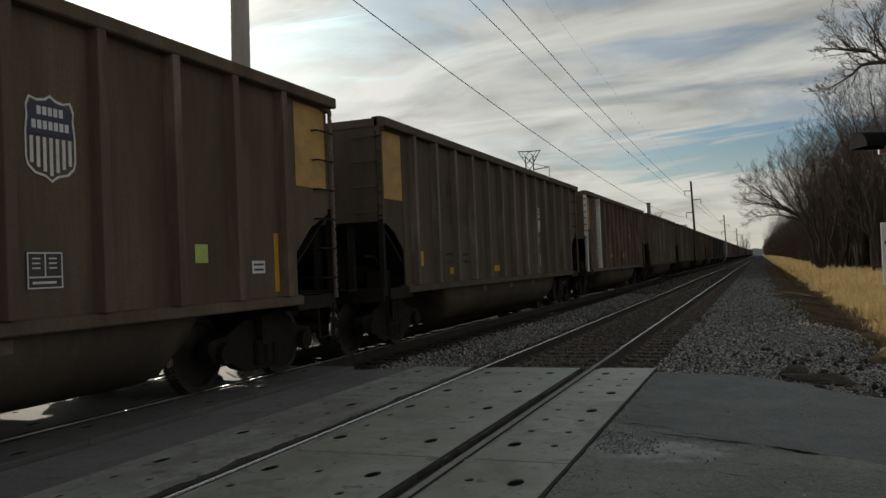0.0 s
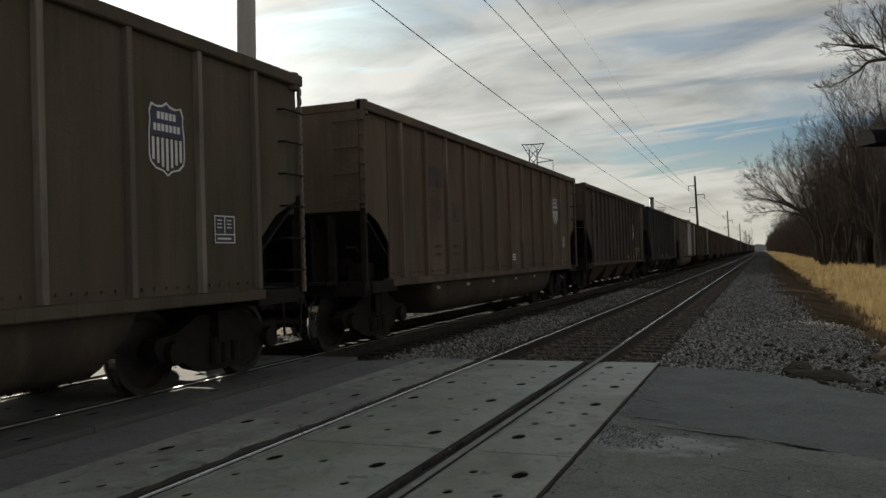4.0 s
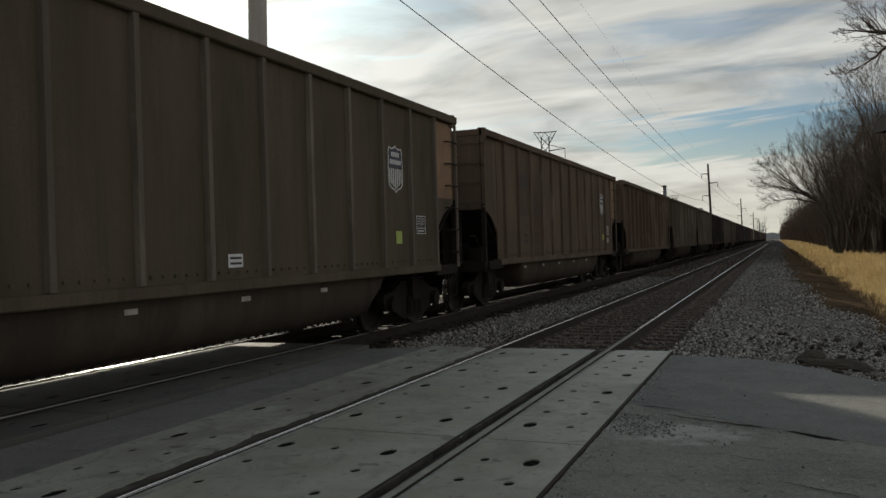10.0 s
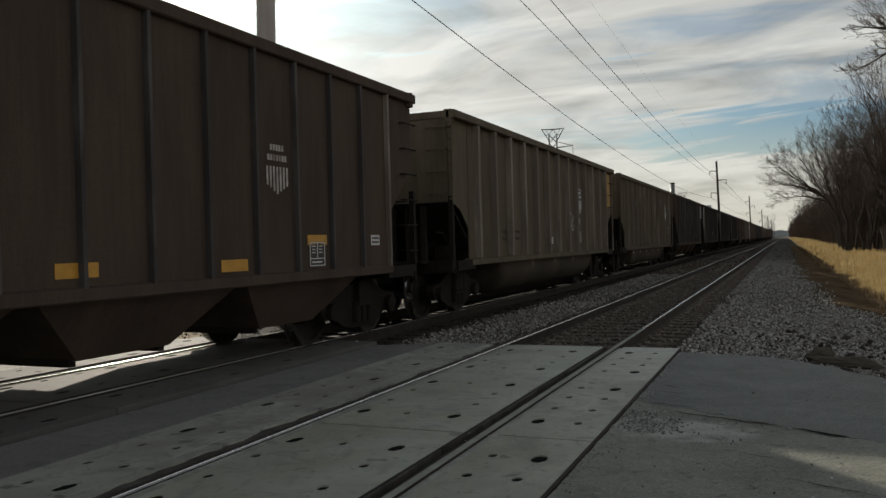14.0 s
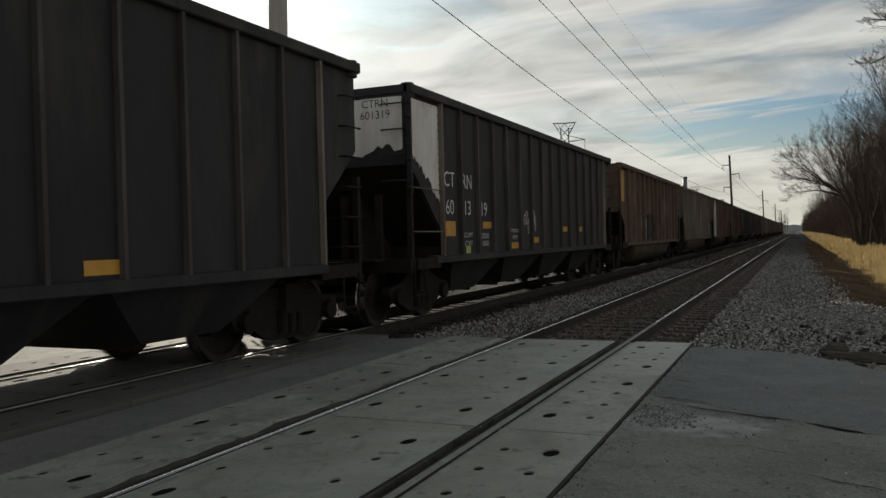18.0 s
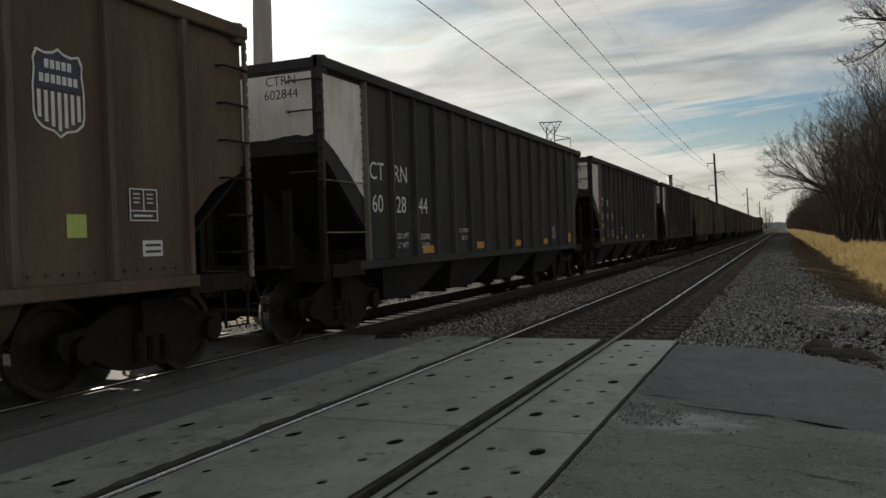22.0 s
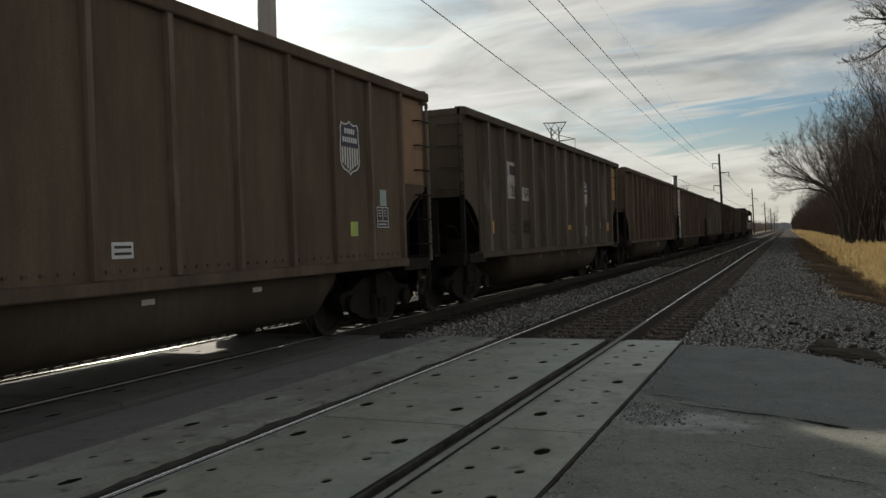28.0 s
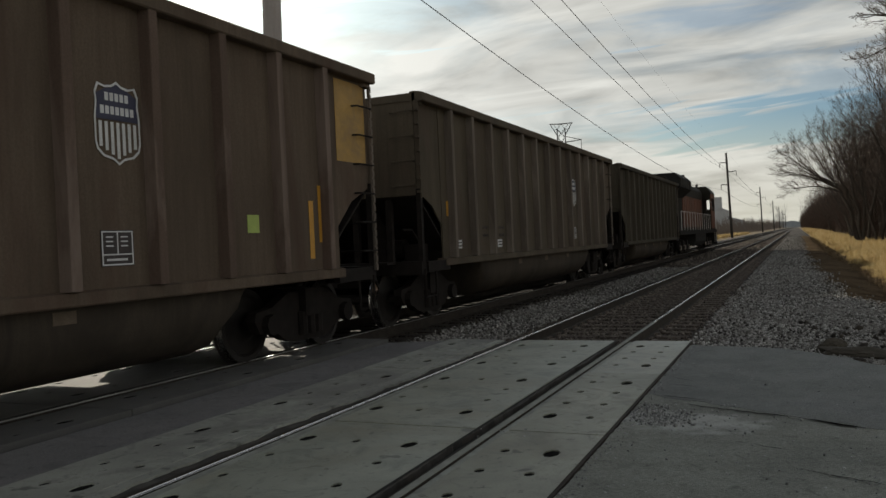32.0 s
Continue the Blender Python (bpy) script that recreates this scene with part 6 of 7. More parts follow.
# the locomotive at the train's tail, cab outwards
def locomotive(m):
    orange = material("dusty_locomotive_orange", (0.17, 0.058, 0.024), 0.6, 0.0, 0.3, 1.5, 40, 0.1, 0.002, 0.3, (0.09, 0.045, 0.028))
    dark = material("sooty_locomotive_hood", (0.030, 0.027, 0.020), 0.75, 0.0, 0.25, 1.5, 40, 0.1, 0.002, 0.3)
    grey = material("locomotive_grey", (0.022, 0.021, 0.019), 0.75, 0.0, 0.2, 2, 40, 0.1, 0.002)
    lo = thing("locomotive", "dusty orange and black diesel locomotive at the train's tail", "locomotive", "", m)
    part("frame", Shape().prism([(-1.5, 1.18), (1.5, 1.18), (1.5, 1.42), (-1.5, 1.42)], -10.6, 10.6, "y"), grey, lo)
    hood = Shape().prism([(-0.95, 1.42), (0.95, 1.42), (0.95, 4.05), (0.75, 4.35), (-0.75, 4.35), (-0.95, 4.05)], -10.0, 6.4, "y")
    part("hood", hood, dark, lo)
    wing = Shape().prism([(-0.95, 3.30), (0.95, 3.30), (1.5, 3.75), (1.5, 4.25), (1.25, 4.52), (-1.25, 4.52), (-1.5, 4.25), (-1.5, 3.75)], -9.9, -4.8, "y")
    radiator = part("radiator", wing, grey, lo, "flared black radiator section")
    for k in range(5):
        part("radiator_screen", cached(MESHES, "screen", lambda: Shape().box(1.5, 1.52, -0.42, 0.42, 3.8, 4.2).mesh("radiator_screen")), dark, radiator, at=pose(0, -9.3 + k * 0.98, 0))
    for k in range(12):
        y = -4.6 + k * 0.88
        part("hood_door", cached(MESHES, "hood_door", lambda: Shape().box(0.955, 0.985, -0.36, 0.36, 1.6, 3.5).mesh("hood_door")), orange, lo, "dull orange hood door", pose(0, y, 0))
    part("exhaust", Shape().box(-0.6, 0.6, -3.5, -1.5, 4.35, 4.50), grey, lo)
    part("roof_fan", Shape().rod((0, 1.0, 4.35), (0, 1.0, 4.50), 0.6, 14), grey, lo)
    part("horn", Shape().rod((0.5, 6.9, 4.55), (0.5, 7.5, 4.68), 0.05, 6, 0.1).box(0.45, 0.55, 7.0, 7.1, 4.5, 4.6), grey, lo)
    part("cab_floor", Shape().box(-1.55, 1.55, 6.4, 9.0, 1.42, 1.50), grey, lo)
    for side in (-1, 1):
        w0, w1 = (1.51, 1.55) if side > 0 else (-1.55, -1.51)
        wall = Shape().box(w0, w1, 6.4, 9.0, 1.50, 2.75).box(w0, w1, 6.4, 9.0, 3.65, 3.95)
        for ya, yb in ((6.4, 6.65), (7.45, 7.75), (8.6, 9.0)):
            wall.box(w0, w1, ya, yb, 2.75, 3.65)
        part("cab_wall", wall, orange, lo, "orange side wall of the cab")
        for y in (7.05, 8.175):
            part("window_frame", Shape().box(w0 - 0.01, w1 + 0.01, y - 0.42, y - 0.36, 2.72, 3.68).box(w0 - 0.01, w1 + 0.01, y + 0.36, y + 0.42, 2.72, 3.68), grey, lo)
    # the end walls, with a window on each side of the hood, one before the other
    for y in (6.40, 8.96):
        wall = Shape().box(-1.51, 1.51, y, y + 0.04, 1.50, 2.85).box(-1.51, 1.51, y, y + 0.04, 3.60, 3.95).box(-1.0, 1.0, y, y + 0.04, 2.85, 3.60)
        for side in (-1, 1):
            wall.box(min(side * 1.44, side * 1.51), max(side * 1.44, side * 1.51), y, y + 0.04, 2.85, 3.60)
        part("cab_wall", wall, dark, lo, "dark end wall of the cab with two windows")
    part("cab_roof", Shape().prism([(-1.58, 3.95), (1.58, 3.95), (1.50, 4.15), (1.2, 4.50), (-1.2, 4.50), (-1.50, 4.15)], 6.35, 9.1, "y"), dark, lo, "black rounded cab roof")
    nose = Shape().prism([(9.0, 1.42), (10.35, 1.42), (10.35, 2.45), (10.1, 2.65), (9.0, 2.8)], -0.95, 0.95, "x")
    part("nose", nose, orange, lo)
    part("fuel_tank", Shape().prism([(-1.3, 0.45), (1.3, 0.45), (1.45, 0.7), (1.45, 1.18), (-1.45, 1.18), (-1.45, 0.7)], -3.2, 3.0, "y"), grey, lo)
    rail_bits = Shape()
    for k in range(13):
        y = -9.6 + k * 1.3
        rail_bits.rod((1.46, y, 1.42), (1.46, y, 2.45), 0.018, 5)
    rail_bits.rod((1.46, -9.6, 2.45), (1.46, 6.0, 2.45), 0.02, 5)
    for z0, z1, y in ((0.5, 2.45, 9.3), (0.5, 2.45, 10.5)):
        rail_bits.rod((1.46, y, z0), (1.46, y, z1), 0.022, 5)
    part("handrail", rail_bits, WHITE_PAINT, lo, "white handrails along the walkway")
    steps = Shape()
    for z in (0.45, 0.75, 1.05):
        steps.box(1.1, 1.5, 9.4, 10.4, z - 0.02, z + 0.02)
    part("steps", steps, grey, lo)
    part("pilot", Shape().prism([(-1.5, 0.3), (1.5, 0.3), (1.5, 1.2), (-1.5, 1.2)], 10.55, 10.7, "y"), grey, lo)
    for y in (-6.6, 6.6):
        truck(lo, y - 0.95)
        truck(lo, y + 0.95)
        for dy in (-1.84, -0.06, 0.06, 1.84):
            part("axle_box", cached(MESHES, "axle_box", lambda: Shape().box(1.18, 1.26, -0.11, 0.11, 0.33, 0.58).mesh("axle_box")), TUB_PALE, lo, "dusty axle box", pose(0, y + dy, 0))
    for s in (-1, 1):
        part("coupler", Shape().box(-0.12, 0.12, s * 10.6 - 0.3, s * 10.6 + 0.3, 0.76, 0.98), TRUCK_IRON, lo)
    return lo


LOCO_Y = far_end(43) + 1.0 + 10.9
TRAIN.append((locomotive(pose(FAR_X, LOCO_Y, 0)), LOCO_Y))


# ---- poles, wires and towers ----
POLE_Y = (6.8, 160.3, 317.0, 484.0, 650.0, 815.0, 980.0)
POLE_X = -9.9
ARMS = ((-1, 15.1, 1.35), (1, 13.2, 1.65), (-1, 10.7, 1.35))


def utility_pole(m, mat, label):
    pole = thing("utility_pole", label, "utility pole", "power poles", m)
    s = Shape().rod((0, 0, -2.0), (0, 0, 16.95), 0.27, 12, 0.19)
    part("shaft", s, mat, pole, smooth=True)
    for side, z, reach in ARMS:
        a = part("arm", Shape().rod((0, 0, z - 0.12), (side * reach, 0, z), 0.11, 6, 0.08), POLE_GREY, pole)
        ins = Shape()
        for k in range(7):
            ins.rod((side * reach, 0, z - 0.12 - k * 0.13), (side * reach, 0, z - 0.20 - k * 0.13), 0.11, 8, 0.06)
        ins.rod((side * reach, 0, z), (side * reach, 0, z - 1.1), 0.02, 5)
        part("insulator", ins, POLE_GREY, a)
    return pole


for k, y in enumerate(POLE_Y):
    utility_pole(pose(POLE_X + (0.12 * k if k else -0.2), y, 1.0 if k == 0 else -0.35, 0, (1.2, -1.6, -1.4, -0.8, -1.0, -0.5, 0.3)[k], 0), POLE_WOOD if k == 0 else POLE_GREY, "tall round wooden power pole behind the track" if k == 0 else "tall dark power pole with three short arms")


def wire(a, b, sag, r):
    pts = []
    for k in range(25):
        f = k / 24
        pts.append((a[0] + (b[0] - a[0]) * f, a[1] + (b[1] - a[1]) * f, a[2] + (b[2] - a[2]) * f - 4 * sag * f * (1 - f)))
    return Shape().pipe(pts, r, 5)


for side, z, reach in ((-1, 14.0, 1.35), (1, 12.1, 1.65), (-1, 9.6, 1.35), (0, 16.9, 0)):
    thin = side == 0
    ysp = (-150.0,) + POLE_Y
    line = thing("power_line", "thin black overhead power wire between wooden poles", "power line", "overhead wires")
    for a, b in zip(ysp, ysp[1:]):
        part("wire", wire((POLE_X + side * reach, a, z + ((2.8 if thin else 2.2) if a < 10 else -0.3)), (POLE_X + side * reach, b, z + ((2.8 if thin else 2.2) if b < 10 else -0.3)), (2.0 if z == 9.6 else 1.5) if a > 0 and b < 200 else 0.7, 0.005 if thin else 0.021 if b < 200 else 0.028), WIRE, line)


def lattice_tower(m):
    tower = thing("transmission_tower", "tall grey steel lattice transmission tower", "transmission tower", "lattice towers", m)
    legs = Shape()
    for sx in (-1, 1):
        for sy in (-1, 1):
            legs.rod((sx * 4.2, sy * 4.2, 0), (sx * 1.5, sy * 1.5, 30), 0.16, 4).rod((sx * 1.5, sy * 1.5, 30), (sx * 1.5, sy * 1.5, 43.6), 0.16, 4)
    part("leg_frame", legs, GALVANISED, tower)
    brace = Shape()
    levels = [0, 7, 13, 18, 22.5, 26.5, 30, 33.5, 37, 40.3, 43.6]
    for za, zb in zip(levels, levels[1:]):
        wa, wb = (4.2 - 2.7 * min(z, 30) / 30 for z in (za, zb))
        for c in ((1, 0), (-1, 0), (0, 1), (0, -1)):
            for s in (-1, 1):
                p = (c[0] * wa + c[1] * wa * s, c[1] * wa + c[0] * wa * s, za)
                q = (c[0] * wb - c[1] * wb * s, c[1] * wb - c[0] * wb * s, zb)
                brace.rod(p, q, 0.09, 4)
    part("bracing", brace, GALVANISED, tower)
    for z, reach in ((43.6, 0), (38.4, 7.6)):
        for s in (-1, 1):
            arm = Shape()
            if reach:
                if s > 0:
                    arm.rod((s * 1.2, 0.8, z), (s * reach, 0, z + 0.6), 0.13, 4).rod((s * 1.2, -0.8, z), (s * reach, 0, z + 0.6), 0.13, 4).rod((s * 1.2, 0, z + 2.4), (s * reach, 0, z + 0.6), 0.12, 4)
                    arm.rod((s * reach, 0, z + 0.6), (s * reach, 0, z - 3.2), 0.12, 5)
                else:
                    continue
            else:
                arm.rod((s * 1.4, 0.9, z - 2.6), (s * 4.2, 0, z + 2.1), 0.15, 4).rod((s * 1.4, -0.9, z - 2.6), (s * 4.2, 0, z + 2.1), 0.15, 4)
                arm.rod((0, 0.5, z + 2.0), (s * 4.5, 0, z + 2.2), 0.17, 4).rod((0, -0.5, z + 2.0), (s * 4.5, 0, z + 2.2), 0.17, 4)
                arm.rod((s * 1.5, 0, z), (0, 0, z + 2.0), 0.10, 4).rod((s * 1.5, 0, z), (s * 2.9, 0, z - 0.2), 0.10, 4).rod((s * 1.5, 0, z), (s * 2.9, 0, z + 2.1), 0.08, 4)
            part("cross_arm", arm, GALVANISED, tower)
    return tower


for x, y, k in ((-80.4, 297.6, 1.0), (-88, 800, 1.0)):
    t = lattice_tower(pose(x, y, -0.4, 0, 0, 12))
    t.scale = (k, k, k)

chimney = thing("factory_chimney", "tall slender grey factory chimney far behind the train", "chimney", "", pose(-85, 700, -0.4))
part("shaft", Shape().rod((0, 0, 0), (0, 0, 48.6), 2.3, 16, 1.75), GALVANISED, chimney, smooth=True)
part("rim", Shape().rod((0, 0, 48.2), (0, 0, 49.2), 1.95, 16, 1.95), POLE_GREY, chimney)
# pale bluish walls and roofs: haze of the distance is in the colour
CLADDING = material("haze_tinted_cladding", (0.46, 0.47, 0.48), 0.8, 0.1, 0.15, 0.4, 10, 0.1, 0.01, 0.3)
elevator = thing("grain_elevator", "grey grain elevator with a tower far down the line", "building", "", pose(-36.6, 470, -0.4))
part("wall", Shape().box(-4, 4, -6, 6, 0, 12), CLADDING, elevator)
part("roof", Shape().prism([(-4.4, 12), (4.4, 12), (0, 14)], -6.3, 6.3, "y"), CLADDING, elevator)
part("tower", Shape().box(-3.4, 0.6, -2, 2, 12, 20), CLADDING, elevator)
for k in range(3):
    part("window", Shape().box(4.0, 4.05, -4 + k * 3.4, -2.4 + k * 3.4, 7, 9), HOLE_DIRT, elevator)
shed = thing("warehouse", "low pale warehouse far down the line", "building", "", pose(-48, 640, -0.4))
part("wall", Shape().box(-14, 14, -12, 12, 0, 8), CLADDING, shed)
part("roof", Shape().prism([(-14.5, 8), (14.5, 8), (0, 12)], -12.4, 12.4, "y"), CLADDING, shed)


# ---- crossing signal ----
SIGNAL_BLACK = material("signal_black", (0.006, 0.006, 0.007), 0.95, 0.0, 0.2, 5, 50, 0.1, 0.002)
SIGNAL_GREY = material("signal_aluminium", (0.42, 0.42, 0.42), 0.5, 0.4, 0.15, 4, 50, 0.1, 0.002)
signal = thing("crossing_signal", "railway crossing signal with black visored red lamps on a pale mast", "crossing signal", "", pose(3.74, -2.35, -0.2))
part("mast", Shape().rod((0, 0, 0), (0, 0, 4.4), 0.065, 12), SIGNAL_GREY, signal, smooth=True)
part("base", Shape().box(-0.3, 0.3, -0.3, 0.3, 0, 0.25).box(-0.18, 0.18, -0.18, 0.18, 0.25, 0.5), SIGNAL_GREY, signal)
part("cross_bar", Shape().box(-0.62, 0.62, -0.04, 0.04, 2.42, 2.5), SIGNAL_GREY, signal)
RED_LENS = lamp_material("red_lens", (0.85, 0.03, 0.03), 0.9)
for s in (-1, 1):
    lamp = part("lamp_target", Shape().lathe([(-0.02, 0.0), (-0.02, 0.27), (0.0, 0.275), (0.02, 0.27), (0.02, 0.0)], 28, "x"), SIGNAL_BLACK if s > 0 else POLE_GREY, signal, "round backing plate", pose(s * 0.42, -0.10, 2.46, 0, 0, 26))
    part("lens", Shape().lathe([(-0.05, 0.0), (-0.045, 0.06), (-0.022, 0.10)], 20, "x"), RED_LENS, lamp, "glowing red lens")
    visor = Shape()
    n = 16
    ring = [(math.cos(math.pi * (k / (n - 1) * 1.0)), math.sin(math.pi * (k / (n - 1) * 1.0))) for k in range(n)]
    verts = [(x, c * r, s_ * r) for x in (-0.022, -0.44) for r in (0.135, 0.125) for c, s_ in ring]
    faces = [(k, k + 1, 2 * n + k + 1, 2 * n + k) for k in range(n - 1)] + [(n + k, n + k + 1, 3 * n + k + 1, 3 * n + k) for k in range(n - 1)] + [(2 * n + k, 2 * n + k + 1, 3 * n + k + 1, 3 * n + k) for k in range(n - 1)]
    faces += [tuple(range(3 * n, 4 * n))]
    part("visor", visor.add(verts, faces), SIGNAL_BLACK, lamp, "long black visor")
part("sign_board", Shape().box(-0.645, -0.57, -0.075, -0.06, 1.26, 1.81), WHITE_PAINT, signal, "small white notice board")
part("sign_bar", Shape().box(-0.52, -0.065, -0.06, -0.03, 1.60, 1.66), SIGNAL_GREY, signal, "bracket that holds the white board")
part("bolt", Shape().box(-0.62, -0.595, -0.085, -0.075, 1.62, 1.645), SIGNAL_BLACK, signal)


# ---- stones and clods ----
def scatter_stones(name, boxes, mat, label, seed, size=(0.012, 0.029), z=-0.205, frayed=False):
    """Loose angular stones over rectangles (x0, x1, y0, y1, count), all in one mesh."""
    g = np.random.default_rng(seed)
    # broken blocks: eight shifted corners each
    block = np.array([(x, y, z) for z in (-1, 1) for y in (-1, 1) for x in (-1, 1)]) * 0.62
    tri = np.array([(0, 2, 3), (0, 3, 1), (4, 5, 7), (4, 7, 6), (0, 1, 5), (0, 5, 4), (1, 3, 7), (1, 7, 5), (3, 2, 6), (3, 6, 7), (2, 0, 4), (2, 4, 6)])
    allv, allf, k = [], [], 0
    for x0, x1, y0, y1, count in boxes:
        n = int(count)
        c = np.stack([g.uniform(x0, x1, n), g.uniform(y0, y1, n), np.full(n, z)], 1)
        if frayed:
            edge = 3.45 - 0.75 * np.clip((c[:, 1] - 4) / 10, 0, 1) - 0.4 * np.clip((c[:, 1] - 14) / 30, 0, 1) + 0.22 * np.sin(c[:, 1] * 0.8) * np.sin(c[:, 1] * 0.31 + 2) + g.normal(0, 0.2, n)
            c = c[c[:, 0] < edge]
            n = len(c)
        r = g.uniform(size[0], size[1], (n, 1, 1)) * g.uniform(0.6, 1.35, (n, 1, 3))
        v = block[None] * r * g.uniform(0.55, 1.35, (n, 8, 3))
        a = g.uniform(0, 6.28, n)
        ca, sa = np.cos(a)[:, None], np.sin(a)[:, None]
        tilt = g.normal(0, 0.9, n)
        ct, st = np.cos(tilt)[:, None], np.sin(tilt)[:, None]
        x, y, zz = v[..., 0], v[..., 1] * ct - v[..., 2] * st, v[..., 1] * st + v[..., 2] * ct
        v = np.stack([x * ca - y * sa, x * sa + y * ca, zz], 2) + c[:, None]
        v[..., 2] += r[:, :, 2] * g.uniform(0.0, 1.1, (n, 1))
        allv.append(v.reshape(-1, 3))
        allf.append((tri[None] + (np.arange(n) * 8)[:, None, None] + k).reshape(-1, 3))
        k += n * 8
    return structure(name, array_mesh(name, np.concatenate(allv), np.concatenate(allf)), mat, label, "stones", kind="stuff")


scatter_stones("ballast_stones", [(0.62, 3.8, -0.3, 3.0, 15000), (0.62, 3.8, 3.0, 9.0, 21000), (0.62, 3.6, 9.0, 24.0, 20500), (0.62, 3.2, 24.0, 48.0, 11500), (0.62, 3.1, 48.0, 62.0, 4600), (0.62, 3.0, 62.0, 76.0, 3000), (0.62, 2.9, 76.0, 98.0, 2200), (2.0, 3.9, -2.2, -0.4, 2400), (-3.75, -2.1, 0.0, 10.0, 8500), (-3.6, -2.15, 10.0, 26.0, 4200)],
               STONES, "loose grey crushed ballast stones beside the track", 11, (0.010, 0.025), frayed=True)
scatter_stones("far_gravel", [(0.62, 3.2, 44.0, 140.0, 15000)], FAR_GRAVEL, "grey gravel shoulder far down the line", 17, (0.02, 0.045), frayed=True)
scatter_stones("distant_stones", [(-3.6, -2.1, 26.0, 110.0, 9000), (-1.4, -0.1, 26.0, 90.0, 4000)], CRIB_STONES, "dark gravel along the tracks far off", 16, (0.03, 0.06), frayed=True)
# dark stones that carry on the shade painted under the train
scatter_stones("sooty_stones", [(-4.3, -3.5, 0.0, 14.0, 3200), (-8.6, -6.4, 0.0, 12.0, 900)], DARK_STONES, "stones at the edge of the far track, darkened for the train's shade", 15, (0.012, 0.028))
scatter_stones("crib_stones", [(-1.42, -0.08, 0.0, 9.0, 5200), (-1.42, -0.08, 9.0, 26.0, 4200), (0.08, 0.80, 0.0, 14.0, 1500), (-2.1, -1.62, 0.0, 12.0, 1500)], CRIB_STONES, "small stones between the wooden ties", 12, (0.012, 0.028), -0.205)
scatter_stones("broken_asphalt", [(0.85, 1.10, -4.45, -3.85, 420), (0.92, 1.28, -4.62, -4.05, 420), (1.00, 1.36, -4.60, -4.2, 160), (0.90, 1.75, -4.7, -3.7, 70), (0.84, 0.93, -7.5, -0.3, 240), (1.2, 2.1, -4.5, -3.9, 22), (0.9, 2.8, -7.0, -1.0, 45), (0.4, 0.8, -4.9, -4.4, 8), (-1.0, 0.4, -5.2, -4.9, 14), (0.88, 4.2, -8.2, -4.6, 420), (0.9, 3.2, -4.6, -0.8, 120)], PALE_GRIT, "fine loose grit on the broken asphalt", 13, (0.004, 0.010), -0.018)
scatter_stones("earth_clods", [(2.2, 3.4, 0.4, 2.2, 20), (1.9, 3.2, 2.2, 3.6, 6), (1.55, 1.95, -0.45, -0.25, 9), (2.6, 3.6, -0.6, 0.3, 10)], DARK_STONES, "dark clods of earth and asphalt on the gravel", 14, (0.025, 0.052), -0.19)


def lump(size, seed, flat=0.5):
    b = bmesh.new()
    bmesh.ops.create_icosphere(b, subdivisions=3, radius=1.0)
    for v in b.verts:
        n = noise.noise(v.co * 1.3 + Vector((seed, 0, 0))) * 0.35 + noise.noise(v.co * 3.4 + Vector((0, seed, 0))) * 0.14
        v.co = Vector((v.co.x * size[0], v.co.y * size[1], max(-0.3, v.co.z) * size[2])) * (1 + n)
    me = bpy.data.meshes.new("lump")
    b.to_mesh(me)
    b.free()
    return me


CHUNK = material("old_asphalt_chunk", (0.085, 0.074, 0.058), 0.95, 0.0, 0.3, 5, 60, 0.8, 0.012)
tagged(part("asphalt_chunk", lump((0.46, 0.17, 0.085), 3.0), CHUNK, at=pose(2.66, 0.12, -0.16, 0, 0, -22)), "long dark chunk of old asphalt lying on the gravel", "asphalt chunk")
tagged(part("asphalt_chunk", lump((0.16, 0.10, 0.09), 8.0), CHUNK, at=pose(2.42, 0.75, -0.15, 0, 0, 30)), "small dark chunk of asphalt lying on the gravel", "asphalt chunk")
tagged(part("asphalt_chunk", lump((0.12, 0.07, 0.06), 5.0), CHUNK, at=pose(1.80, -0.25, -0.12, 0, 0, 10)), "small dark chunk of asphalt at the road's edge", "asphalt chunk")
tagged(part("boulder", lump((0.36, 0.30, 0.24), 6.0), DIRT, at=pose(3.78, 2.1, -0.22, 0, 0, 40)), "tan rounded stone in the dry grass", "stone")


def crack(points, wide, seed):
    """A dark crack along the road: a thin uneven ribbon just above it."""
    r = random.Random(seed)
    s = Shape()
    fine = []
    for (xa, ya), (xb, yb) in zip(points, points[1:]):
        n = max(2, int(math.hypot(xb - xa, yb - ya) / 0.05))
        for k in range(n):
            f = k / n
            fine.append((xa + (xb - xa) * f + r.uniform(-0.012, 0.012), ya + (yb - ya) * f + r.uniform(-0.012, 0.012)))
    n = len(fine)
    verts = []
    for k, (x, y) in enumerate(fine):
        h = 1.5 * wide * r.uniform(0.3, 1.0) * min(1.0, 4 * k / n + 0.1, 4 * (n - 1 - k) / n + 0.1)
        verts += [(x, y - h, -0.0085), (x, y + h, -0.0085)]
    s.add(verts, [(2 * k, 2 * k + 2, 2 * k + 3, 2 * k + 1) for k in range(n - 1)])
    return s


